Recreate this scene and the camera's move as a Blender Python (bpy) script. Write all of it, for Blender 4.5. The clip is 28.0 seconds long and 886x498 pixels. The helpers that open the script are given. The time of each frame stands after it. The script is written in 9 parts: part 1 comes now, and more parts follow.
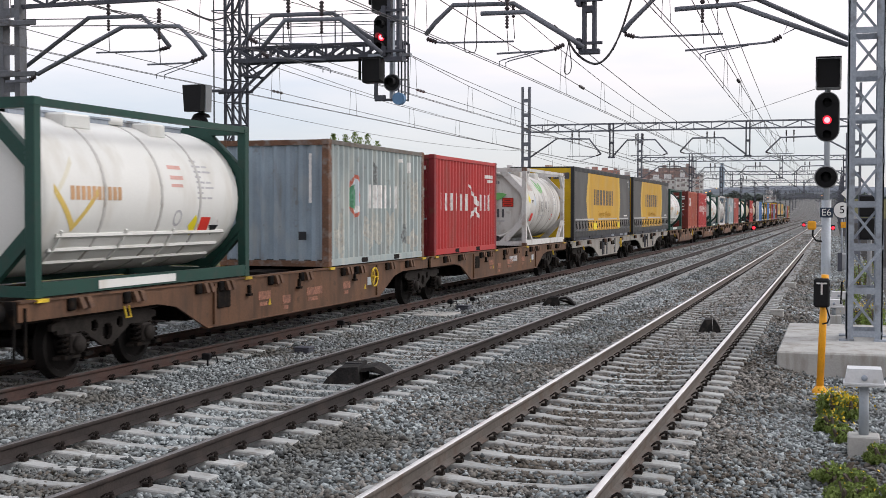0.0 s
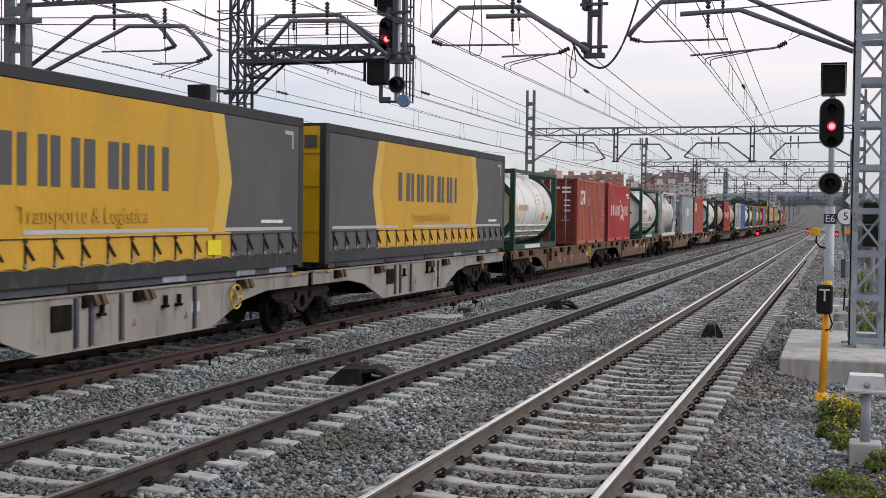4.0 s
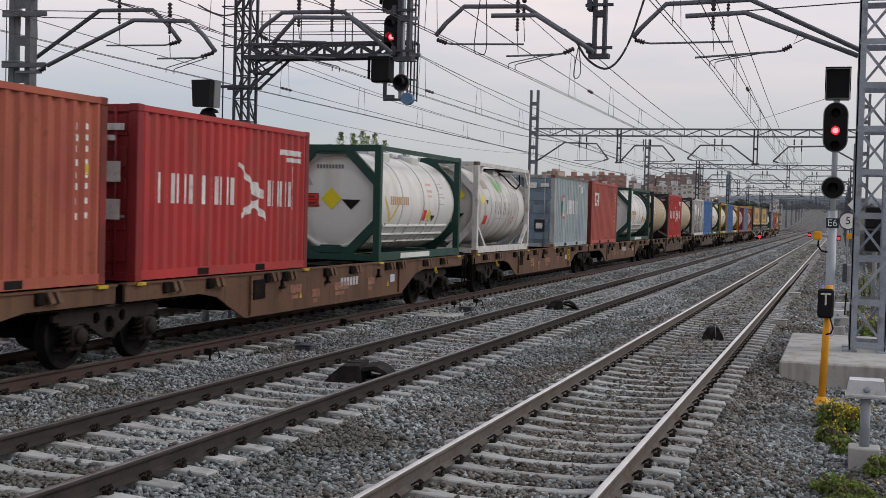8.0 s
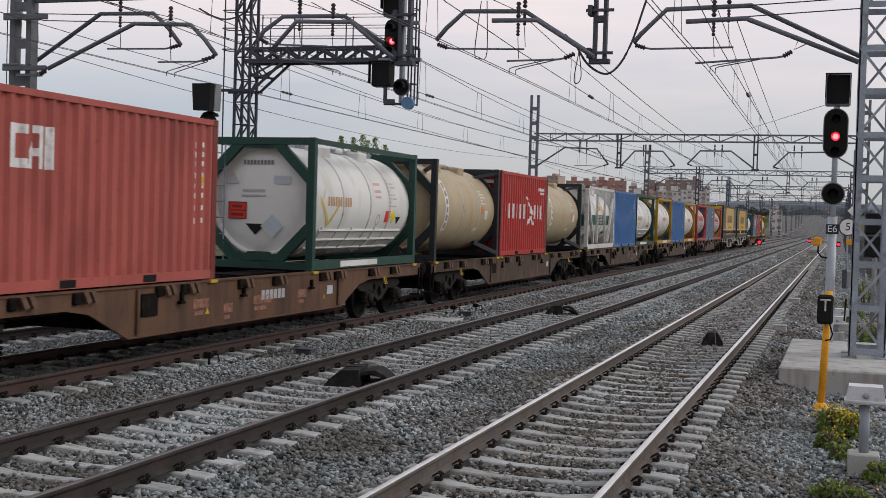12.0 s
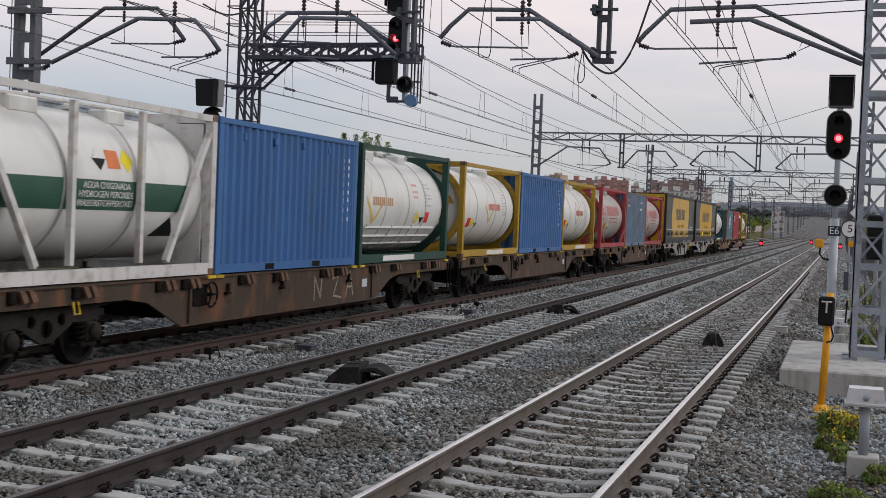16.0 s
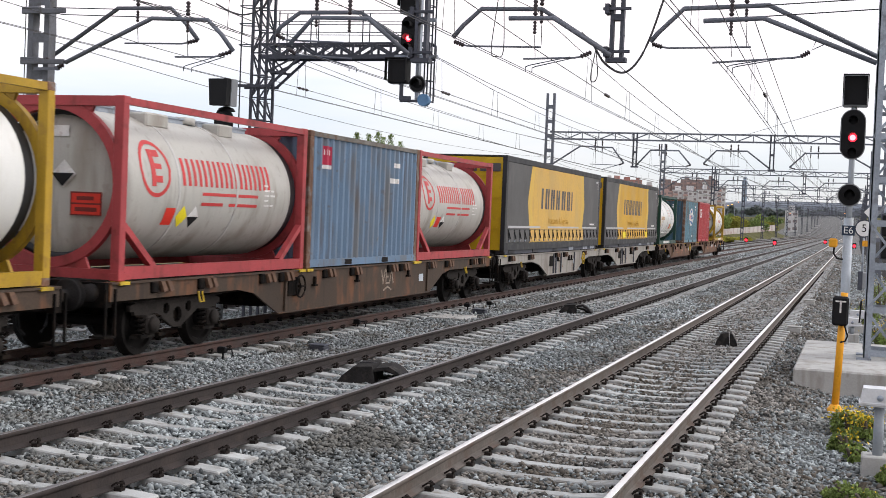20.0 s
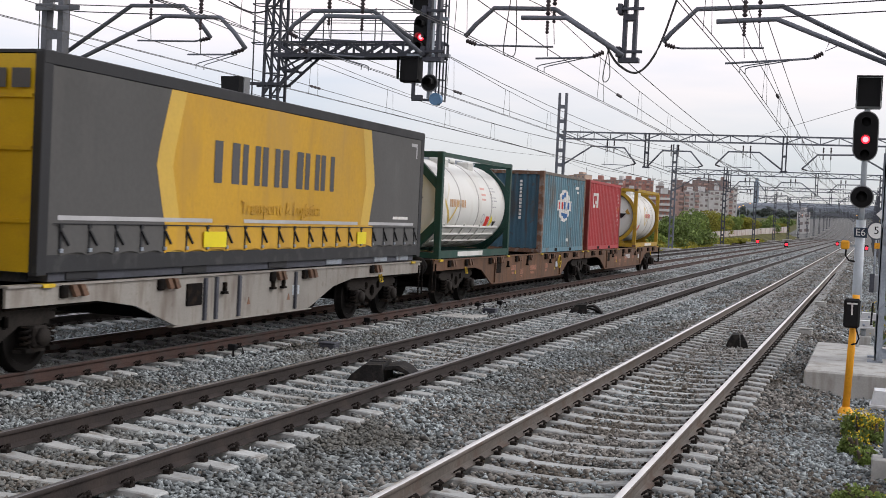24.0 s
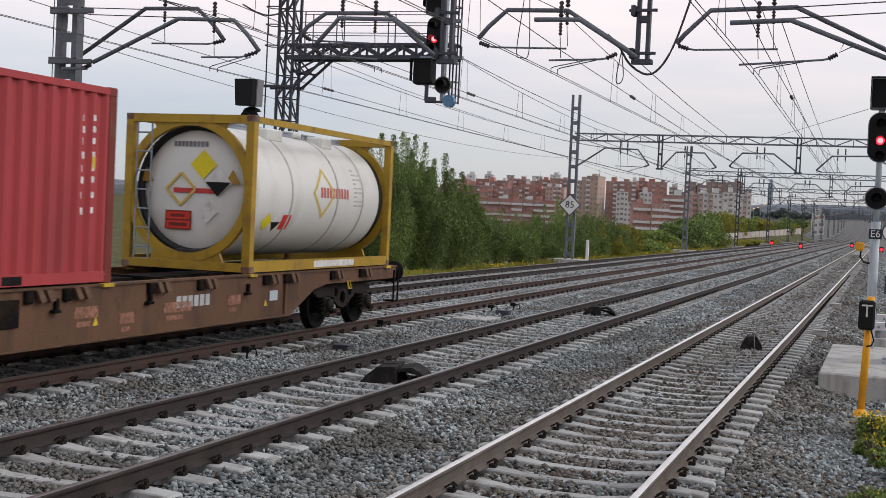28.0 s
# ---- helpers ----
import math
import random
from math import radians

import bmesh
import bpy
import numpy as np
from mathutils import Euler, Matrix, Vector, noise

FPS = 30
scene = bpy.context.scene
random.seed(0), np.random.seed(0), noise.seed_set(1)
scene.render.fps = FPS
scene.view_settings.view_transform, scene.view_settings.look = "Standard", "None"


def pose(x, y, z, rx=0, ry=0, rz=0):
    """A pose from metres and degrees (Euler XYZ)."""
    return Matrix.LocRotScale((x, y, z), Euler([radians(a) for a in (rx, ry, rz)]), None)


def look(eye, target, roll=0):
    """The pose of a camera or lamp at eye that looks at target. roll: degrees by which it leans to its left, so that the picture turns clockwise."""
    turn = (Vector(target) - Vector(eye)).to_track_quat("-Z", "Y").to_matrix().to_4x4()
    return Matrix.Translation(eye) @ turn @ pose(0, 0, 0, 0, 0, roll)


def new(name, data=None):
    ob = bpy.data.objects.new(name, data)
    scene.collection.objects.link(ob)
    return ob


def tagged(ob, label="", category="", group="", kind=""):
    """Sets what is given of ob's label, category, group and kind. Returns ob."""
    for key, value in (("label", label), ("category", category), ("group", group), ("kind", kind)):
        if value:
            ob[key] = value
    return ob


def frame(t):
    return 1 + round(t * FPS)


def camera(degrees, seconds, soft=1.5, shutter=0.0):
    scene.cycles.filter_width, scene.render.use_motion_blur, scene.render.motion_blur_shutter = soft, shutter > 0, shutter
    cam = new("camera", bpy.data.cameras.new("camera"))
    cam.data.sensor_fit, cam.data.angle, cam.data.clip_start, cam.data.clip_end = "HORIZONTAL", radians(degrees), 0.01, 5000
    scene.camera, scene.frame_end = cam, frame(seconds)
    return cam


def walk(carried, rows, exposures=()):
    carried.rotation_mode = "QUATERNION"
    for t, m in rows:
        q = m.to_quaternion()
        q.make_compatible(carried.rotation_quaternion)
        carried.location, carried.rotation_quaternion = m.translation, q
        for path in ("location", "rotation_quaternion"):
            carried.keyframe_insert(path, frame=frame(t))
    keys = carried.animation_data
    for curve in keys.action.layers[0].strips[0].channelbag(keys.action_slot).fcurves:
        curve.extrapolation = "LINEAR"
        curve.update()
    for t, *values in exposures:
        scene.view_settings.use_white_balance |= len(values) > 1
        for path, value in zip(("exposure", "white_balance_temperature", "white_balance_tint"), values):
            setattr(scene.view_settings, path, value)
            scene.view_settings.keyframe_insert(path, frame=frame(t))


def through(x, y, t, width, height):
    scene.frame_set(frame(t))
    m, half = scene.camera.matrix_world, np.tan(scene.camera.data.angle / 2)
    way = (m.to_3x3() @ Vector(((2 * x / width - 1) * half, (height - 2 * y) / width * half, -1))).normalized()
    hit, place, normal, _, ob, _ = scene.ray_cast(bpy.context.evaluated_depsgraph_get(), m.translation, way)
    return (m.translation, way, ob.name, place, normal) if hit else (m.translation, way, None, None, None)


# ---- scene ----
# Metres; z = 0 is the top of the rails, y runs along the line, x to the right of it.
EYE = Vector((0.0, 0.0, 2.248))
cam = camera(39.39, 28.0, soft=0.8, shutter=0.14)


def gaze(yaw, pitch, roll):
    yaw, pitch = radians(yaw), radians(pitch)
    way = Vector((-math.sin(yaw) * math.cos(pitch), math.cos(yaw) * math.cos(pitch), math.sin(pitch)))
    return look(EYE, EYE + 100 * way, -roll)


# A hand-held camera on one spot: seconds, turn to the left, tilt, lean.
walk(cam, [(t, gaze(a, b, c)) for t, a, b, c in (
    (0, 17.564, -1.698, -0.056), (0.5, 17.596, -1.713, -0.141), (1, 17.627, -1.731, -0.304), (1.5, 17.651, -1.758, -0.437),
    (2, 17.687, -1.779, -0.559), (2.5, 17.699, -1.798, -0.679), (3, 17.698, -1.728, -0.705), (3.5, 17.699, -1.608, -0.595),
    (5.5, 17.761, -1.630, -1.043), (6, 17.767, -1.649, -1.150), (6.5, 17.773, -1.676, -1.273), (7, 17.795, -1.703, -1.394),
    (7.5, 17.819, -1.702, -1.502), (8, 17.786, -1.654, -1.471), (8.5, 17.776, -1.637, -1.500), (9, 17.725, -1.559, -1.411),
    (9.5, 17.722, -1.482, -1.301), (10, 17.732, -1.395, -1.264), (10.5, 17.739, -1.365, -1.297), (11, 17.755, -1.388, -1.392),
    (11.5, 17.761, -1.414, -1.535), (12, 17.783, -1.447, -1.692), (12.5, 17.804, -1.472, -1.794), (14.5, 17.842, -1.562, -2.298),
    (15, 17.853, -1.573, -2.350), (15.5, 17.852, -1.563, -2.315), (16, 17.855, -1.546, -2.272), (16.5, 17.876, -1.528, -2.282),
    (17, 17.901, -1.533, -2.338), (17.5, 17.940, -1.554, -2.425), (18, 17.978, -1.574, -2.524), (18.5, 18.065, -1.569, -2.435),
    (19, 18.218, -1.577, -2.310), (19.5, 18.367, -1.580, -2.256), (20, 18.444, -1.594, -2.276), (20.5, 18.563, -1.593, -2.269),
    (21, 18.695, -1.577, -2.205), (21.5, 18.758, -1.583, -2.273), (23.5, 18.919, -1.630, -2.563), (24, 18.942, -1.657, -2.682),
    (24.5, 18.979, -1.682, -2.758), (25, 19.150, -1.607, -2.474), (25.5, 19.364, -1.528, -2.254), (26, 19.441, -1.505, -2.214),
    (26.5, 19.491, -1.495, -2.258), (27, 19.516, -1.519, -2.357), (27.5, 19.538, -1.557, -2.481), (28, 19.562, -1.594, -2.616))],
    exposures=[(0, 0.1), (1, -0.04), (2, 0.13), (3, 0.03), (6, -0.14), (7.2, -0.18), (8, -0.44), (12, -0.42), (17, -0.42), (18, -0.33), (19, 0.08), (20, 0.32), (21, 0.48), (22, 0.4), (24, 0.04), (25, 0.0), (26, 0.17), (27, -0.13), (28, -0.2)])

# ---- light ----
SUN_UP, SUN_ROUND = 36.0, 66.0
world = bpy.data.worlds.new("world")
scene.world = world
world.use_nodes = True


def sky_nodes():
    nt = world.node_tree
    nt.nodes.clear()
    def nd(kind, **kw):
        n = nt.nodes.new(kind)
        for k, val in kw.items():
            n.inputs[k].default_value = val
        return n
    sky = nd("ShaderNodeTexSky")
    sky.sky_type, sky.sun_disc = "NISHITA", False
    sky.sun_elevation, sky.sun_rotation = radians(SUN_UP), radians(SUN_ROUND)
    co = nd("ShaderNodeTexCoord")
    sep = nd("ShaderNodeSeparateXYZ")
    nt.links.new(co.outputs["Generated"], sep.inputs[0])
    ramp = nd("ShaderNodeValToRGB")
    el = ramp.color_ramp.elements
    el[0].position, el[0].color = 0.0, (0.43, 0.475, 0.545, 1)
    el[1].position, el[1].color = 1.0, (0.70, 0.73, 0.77, 1)
    for p, c in ((0.05, (0.475, 0.51, 0.58, 1)), (0.10, (0.645, 0.63, 0.665, 1)), (0.16, (0.95, 0.855, 0.83, 1)), (0.26, (1.04, 0.97, 0.935, 1)), (0.4, (0.84, 0.83, 0.82, 1)), (0.6, (0.74, 0.76, 0.785, 1))):
        e = el.new(p)
        e.color = c
    nt.links.new(sep.outputs["Z"], ramp.inputs[0])
    # thin streaky cloud
    mp = nd("ShaderNodeMapping")
    mp.inputs["Scale"].default_value = (1.2, 1.2, 7.0)
    nt.links.new(co.outputs["Generated"], mp.inputs[0])
    nz = nd("ShaderNodeTexNoise", Scale=2.2, Detail=5.0, Roughness=0.55)
    nt.links.new(mp.outputs[0], nz.inputs["Vector"])
    nr = nd("ShaderNodeValToRGB")
    nr.color_ramp.elements[0].position, nr.color_ramp.elements[0].color = 0.36, (0.86, 0.90, 0.96, 1)
    nr.color_ramp.elements[1].position, nr.color_ramp.elements[1].color = 0.60, (1.09, 1.045, 1.025, 1)
    nt.links.new(nz.outputs[0], nr.inputs[0])
    mul = nd("ShaderNodeMixRGB")
    mul.blend_type = "MULTIPLY"
    mul.inputs[0].default_value = 1.0
    nt.links.new(ramp.outputs[0], mul.inputs[1])
    nt.links.new(nr.outputs[0], mul.inputs[2])
    # rosier to the right of the line, bluer to the left
    az = nd("ShaderNodeMapRange")
    az.inputs[1].default_value, az.inputs[2].default_value = -0.65, 0.05
    nt.links.new(sep.outputs["X"], az.inputs[0])
    tone = nd("ShaderNodeMixRGB")
    tone.inputs[1].default_value, tone.inputs[2].default_value = (0.93, 0.945, 0.985, 1), (1.085, 1.0, 0.965, 1)
    nt.links.new(az.outputs[0], tone.inputs[0])
    both = nd("ShaderNodeMixRGB")
    both.blend_type = "MULTIPLY"
    both.inputs[0].default_value = 1.0
    nt.links.new(mul.outputs[0], both.inputs[1])
    nt.links.new(tone.outputs[0], both.inputs[2])
    cloud = nd("ShaderNodeBackground", Strength=1.0)
    nt.links.new(both.outputs[0], cloud.inputs[0])
    clear = nd("ShaderNodeBackground", Strength=0.05)
    nt.links.new(sky.outputs[0], clear.inputs[0])
    add = nd("ShaderNodeAddShader")
    nt.links.new(cloud.outputs[0], add.inputs[0])
    nt.links.new(clear.outputs[0], add.inputs[1])
    out = nd("ShaderNodeOutputWorld")
    nt.links.new(add.outputs[0], out.inputs[0])


sky_nodes()
sun = new("sun", bpy.data.lights.new("sun", "SUN"))
sun.data.energy, sun.data.angle, sun.data.color = 1.45, radians(30), (0.985, 0.99, 1.0)
sun.matrix_world = look(Vector((math.sin(radians(SUN_ROUND)) * 50, math.cos(radians(SUN_ROUND)) * 50, 50 * math.tan(radians(SUN_UP)))), (0, 0, 0))


# ---- materials ----
def mat(name, base, rough=0.6, metal=0.0, vary=0.25, scale=2.0, grain=40.0, bump=0.15, stain=None, streak=1.0, each=0.0, amount=0.5, island=False, spec=0.3, drips=None, drip=0.5):
    """Paint or stone with broad and fine variation, bump, and stains of another colour; streak < 1 draws the stains out along z; drips: colour of thin rust runs and scuffs."""
    m = bpy.data.materials.new(name)
    m.use_nodes = True
    nt = m.node_tree
    N, L = nt.nodes.new, nt.links.new
    p = nt.nodes["Principled BSDF"]
    p.inputs["Metallic"].default_value = metal
    p.inputs["Specular IOR Level"].default_value = spec
    base = tuple(base[:3]) + (1,)
    co, info = N("ShaderNodeTexCoord"), N("ShaderNodeObjectInfo")
    off = N("ShaderNodeVectorMath")
    off.operation = "MULTIPLY_ADD"
    cmb = N("ShaderNodeCombineXYZ")
    for i in range(3):
        L(info.outputs["Random"], cmb.inputs[i])
    off.inputs[1].default_value = (37, 53, 71)
    L(cmb.outputs[0], off.inputs[0])
    L(co.outputs["Object"], off.inputs[2])
    def noise_at(s, det=4.0, stretch=(1, 1, 1)):
        mp = N("ShaderNodeMapping")
        mp.inputs["Scale"].default_value = stretch
        L(off.outputs[0], mp.inputs[0])
        n = N("ShaderNodeTexNoise")
        n.inputs["Scale"].default_value, n.inputs["Detail"].default_value = s, det
        L(mp.outputs[0], n.inputs["Vector"])
        return n.outputs[0]
    broad, fine = noise_at(scale), noise_at(grain, 3.0)
    rnd = N("ShaderNodeNewGeometry").outputs["Random Per Island"] if island else info.outputs["Random"]
    def ramp_of(src, lo, hi, a, b):
        r = N("ShaderNodeMapRange")
        r.inputs[1].default_value, r.inputs[2].default_value = lo, hi
        r.inputs[3].default_value, r.inputs[4].default_value = a, b
        L(src, r.inputs[0])
        return r.outputs[0]
    def times(a, b):
        x = N("ShaderNodeMath")
        x.operation = "MULTIPLY"
        L(a, x.inputs[0])
        L(b, x.inputs[1])
        return x.outputs[0]
    k = times(ramp_of(broad, 0.3, 0.7, 1 - vary, 1 + vary), ramp_of(fine, 0.3, 0.7, 1 - vary * 0.6, 1 + vary * 0.6))
    if each:
        k = times(k, ramp_of(rnd, 0, 1, 1 - each, 1 + each))
    mul = N("ShaderNodeVectorMath")
    mul.operation = "SCALE"
    mul.inputs[0].default_value = base[:3]
    L(k, mul.inputs["Scale"])
    col = mul.outputs[0]
    if stain:
        st = noise_at(scale * 2.3, 6.0, (1, 1, streak))
        mx = N("ShaderNodeMixRGB")
        L(ramp_of(st, 0.62 - 0.25 * amount, 0.78 - 0.2 * amount, 0, 0.85), mx.inputs[0])
        L(col, mx.inputs[1])
        mx.inputs[2].default_value = tuple(stain[:3]) + (1,)
        col = mx.outputs[0]
    if drips:
        for src, lo, hi, k in ((noise_at(7.0, 3.0, (1, 1, 0.10)), 0.58, 0.72, drip), (noise_at(5.0, 7.0), 0.64, 0.70, drip * 0.9)):
            mx = N("ShaderNodeMixRGB")
            L(ramp_of(src, lo, hi, 0, k), mx.inputs[0])
            L(col, mx.inputs[1])
            mx.inputs[2].default_value = tuple(drips[:3]) + (1,)
            col = mx.outputs[0]
    L(col, p.inputs["Base Color"])
    L(ramp_of(broad, 0.3, 0.7, max(0.02, rough - 0.08), min(1, rough + 0.1)), p.inputs["Roughness"])
    if bump:
        bp = N("ShaderNodeBump")
        bp.inputs["Strength"].default_value, bp.inputs["Distance"].default_value = bump, 0.01
        L(fine, bp.inputs["Height"])
        L(bp.outputs[0], p.inputs["Normal"])
    return m


def glow(name, color, strength):
    m = bpy.data.materials.new(name)
    m.use_nodes = True
    p = m.node_tree.nodes["Principled BSDF"]
    p.inputs["Base Color"].default_value = color
    p.inputs["Emission Color"].default_value = color
    p.inputs["Emission Strength"].default_value = strength
    return m


def leafy(name, base, rough=0.8, through=0.3, **kw):
    """Leaves: paint as above, mixed with light that passes through the blade."""
    m = mat(name, base, rough, **kw)
    nt = m.node_tree
    p, out = nt.nodes["Principled BSDF"], nt.nodes["Material Output"]
    thin, mix = nt.nodes.new("ShaderNodeBsdfTranslucent"), nt.nodes.new("ShaderNodeMixShader")
    mix.inputs[0].default_value = through
    nt.links.new(p.inputs["Base Color"].links[0].from_socket, thin.inputs["Color"])
    nt.links.new(p.outputs[0], mix.inputs[1])
    nt.links.new(thin.outputs[0], mix.inputs[2])
    nt.links.new(mix.outputs[0], out.inputs["Surface"])
    return m


RUST, DIRT, GRIME = (0.13, 0.06, 0.035), (0.10, 0.08, 0.06), (0.03, 0.028, 0.025)
M = {
    # Near bed almost black: the shade in the gaps between stones is its colour.
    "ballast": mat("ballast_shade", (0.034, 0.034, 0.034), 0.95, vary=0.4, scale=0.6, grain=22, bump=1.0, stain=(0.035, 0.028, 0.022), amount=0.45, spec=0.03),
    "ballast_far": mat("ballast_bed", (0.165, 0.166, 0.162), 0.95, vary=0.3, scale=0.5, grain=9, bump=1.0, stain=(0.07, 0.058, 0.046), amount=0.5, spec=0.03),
    "stone_brown": mat("ballast_stone_brown", (0.195, 0.184, 0.168), 0.9, vary=0.3, scale=0.3, grain=30, bump=0.4, stain=(0.107, 0.091, 0.073), amount=0.7, each=0.66, island=True, spec=0.08),
    "stone": mat("ballast_stone", (0.25, 0.272, 0.274), 0.9, vary=0.3, scale=0.3, grain=30, bump=0.4, stain=(0.135, 0.128, 0.112), amount=0.55, each=0.66, island=True, spec=0.08),
    "gravel": mat("gravel", (0.095, 0.096, 0.098), 0.95, vary=0.35, scale=0.8, grain=22, bump=1.0, stain=(0.10, 0.085, 0.06), spec=0.05),
    "soil": mat("verge_soil", (0.085, 0.085, 0.04), 1.0, vary=0.4, scale=0.3, grain=8, bump=0.6, stain=(0.14, 0.12, 0.05), spec=0.05),
    "sleeper": mat("sleeper_concrete", (0.35, 0.355, 0.345), 0.9, vary=0.14, scale=3, grain=60, bump=0.3, stain=(0.19, 0.17, 0.145), amount=0.35, each=0.18, spec=0.1),
    "rail_side": mat("rail_rust", (0.030, 0.024, 0.022), 0.8, vary=0.3, scale=1.5, grain=30, bump=0.3, stain=(0.045, 0.034, 0.03)),
    "rail_red": mat("rail_red_rust", (0.058, 0.034, 0.028), 0.8, vary=0.3, scale=1.5, grain=30, bump=0.3, stain=(0.05, 0.04, 0.037)),
    "rail_top": mat("rail_polished", (0.78, 0.765, 0.745), 0.36, 0.8, vary=0.1, scale=2, grain=50, bump=0.03),
    "rail_dull": mat("rail_running_band", (0.20, 0.19, 0.19), 0.4, 0.75, vary=0.15, scale=2, grain=50, bump=0.03),
    "rail_light": mat("rail_grey_side", (0.115, 0.10, 0.088), 0.7, 0.2, vary=0.25, scale=1.5, grain=30, bump=0.2, stain=(0.09, 0.06, 0.045)),
    "clip": mat("fastening_steel", (0.022, 0.018, 0.016), 0.8, 0.1, vary=0.3, bump=0.1, spec=0.08),
    "galv": mat("galvanised_steel", (0.29, 0.325, 0.37), 0.55, 0.25, vary=0.18, scale=1.5, grain=25, bump=0.1, stain=(0.13, 0.125, 0.12), amount=0.3),
    "galv_far": mat("weathered_steel", (0.145, 0.155, 0.18), 0.65, 0.15, vary=0.2, scale=1.0, grain=20, bump=0.1),
    "galv_mid": mat("dull_galvanised", (0.13, 0.135, 0.15), 0.6, 0.25, vary=0.2, scale=1.5, grain=25, bump=0.1, stain=(0.09, 0.085, 0.08), amount=0.3),
    "dark_steel": mat("dark_steel", (0.066, 0.070, 0.086), 0.65, 0.15, vary=0.25, scale=1.5, grain=25, bump=0.1),
    "wire": mat("wire", (0.06, 0.058, 0.06), 0.6, 0.3, vary=0.1, bump=0),
    "insul": mat("insulator_brown", (0.035, 0.025, 0.028), 0.35, vary=0.2, bump=0),
    "black": mat("black_plastic", (0.010, 0.010, 0.011), 0.5, vary=0.2, bump=0.05, spec=0.15),
    "matt_black": mat("soot_black", (0.016, 0.015, 0.015), 0.85, vary=0.3, bump=0.2, stain=(0.025, 0.02, 0.016), spec=0.05),
    "grey_rim": mat("signal_grey", (0.27, 0.28, 0.29), 0.5, vary=0.1, bump=0.05),
    "concrete": mat("concrete", (0.41, 0.405, 0.385), 0.9, vary=0.12, scale=1.6, grain=40, bump=0.35, stain=(0.26, 0.24, 0.21), amount=0.45, streak=0.4, drips=(0.22, 0.2, 0.17), drip=0.45),
    "yellow": mat("signal_yellow", (0.80, 0.36, 0.02), 0.5, vary=0.1, scale=4, bump=0.05, stain=(0.45, 0.2, 0.03), amount=0.2),
    "white": mat("white_paint", (0.78, 0.78, 0.76), 0.45, vary=0.06, bump=0.03),
    "box_white": mat("white_cabinet", (0.62, 0.63, 0.64), 0.45, vary=0.08, bump=0.05, stain=(0.4, 0.39, 0.37), amount=0.2),
    "post_grey": mat("post_grey", (0.30, 0.33, 0.36), 0.5, vary=0.1, bump=0.05),
    "post_pale": mat("pale_post_paint", (0.43, 0.47, 0.51), 0.5, vary=0.1, bump=0.05, stain=(0.3, 0.31, 0.32), amount=0.35, streak=0.3),
    "blue_sign": mat("faded_blue", (0.10, 0.20, 0.34), 0.5, vary=0.15, bump=0.03),
    "navy": mat("navy_plate", (0.02, 0.035, 0.06), 0.5, vary=0.1, bump=0.0),
    "red_glow": glow("red_lamp", (1.0, 0.02, 0.04, 1), 2.2),
    "red_core": glow("red_lamp_core", (1.0, 0.16, 0.18, 1), 4.0),
    "amber_glow": glow("amber_lamp", (1.0, 0.40, 0.06, 1), 3.0),
    "rubber": mat("worn_rubber", (0.022, 0.021, 0.021), 0.85, vary=0.3, scale=4, bump=0.4, stain=(0.05, 0.045, 0.04), spec=0.1),
    # rolling stock
    "wagon_brown": mat("wagon_brown", (0.116, 0.059, 0.0325), 0.65, vary=0.2, scale=1.2, grain=30, bump=0.15, stain=(0.06, 0.033, 0.02), streak=0.3, amount=0.55, drips=(0.045, 0.026, 0.017), drip=0.6),
    "wagon_dark": mat("wagon_dull_brown", (0.052, 0.035, 0.024), 0.7, vary=0.25, scale=1.2, grain=30, bump=0.15, stain=(0.15, 0.065, 0.03), streak=0.45, amount=0.42, drips=(0.022, 0.016, 0.012), drip=0.6),
    "wagon_grey": mat("wagon_grey", (0.27, 0.255, 0.23), 0.6, vary=0.12, scale=1.2, grain=30, bump=0.1, stain=(0.16, 0.13, 0.11), streak=0.3, amount=0.4, drips=(0.13, 0.10, 0.075), drip=0.45),
    # Running gear near black: the shade beneath the wagons is put into these colours.
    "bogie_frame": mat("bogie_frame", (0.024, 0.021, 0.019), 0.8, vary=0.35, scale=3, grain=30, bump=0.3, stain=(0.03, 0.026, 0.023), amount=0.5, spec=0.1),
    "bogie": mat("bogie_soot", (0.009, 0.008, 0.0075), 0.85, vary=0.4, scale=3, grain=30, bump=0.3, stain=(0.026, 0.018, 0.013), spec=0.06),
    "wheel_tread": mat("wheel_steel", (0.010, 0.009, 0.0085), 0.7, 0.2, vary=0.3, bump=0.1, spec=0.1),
    "gold": mat("yellow_marking", (0.55, 0.38, 0.03), 0.6, vary=0.2, bump=0.05, stain=(0.2, 0.13, 0.03)),
    "hs_red": mat("container_red", (0.40, 0.035, 0.035), 0.5, vary=0.14, scale=0.8, bump=0.05, stain=(0.30, 0.06, 0.05), amount=0.35, streak=0.35, drips=(0.24, 0.06, 0.05), drip=0.35),
    "hs_bright": mat("container_bright_red", (0.37, 0.022, 0.018), 0.45, vary=0.12, scale=0.8, bump=0.05, stain=(0.33, 0.05, 0.035), amount=0.25, streak=0.35),
    # End of the red boxes: the side's red with the end's shade put in.
    "hs_shaded": mat("container_dark_red", (0.20, 0.018, 0.022), 0.55, vary=0.15, scale=0.8, bump=0.05, stain=RUST, amount=0.2),
    "cai_orange": mat("container_rust_red", (0.345, 0.092, 0.056), 0.6, vary=0.16, scale=0.7, bump=0.08, stain=(0.30, 0.058, 0.052), amount=0.5, streak=0.35, drips=(0.17, 0.05, 0.03), drip=0.55),
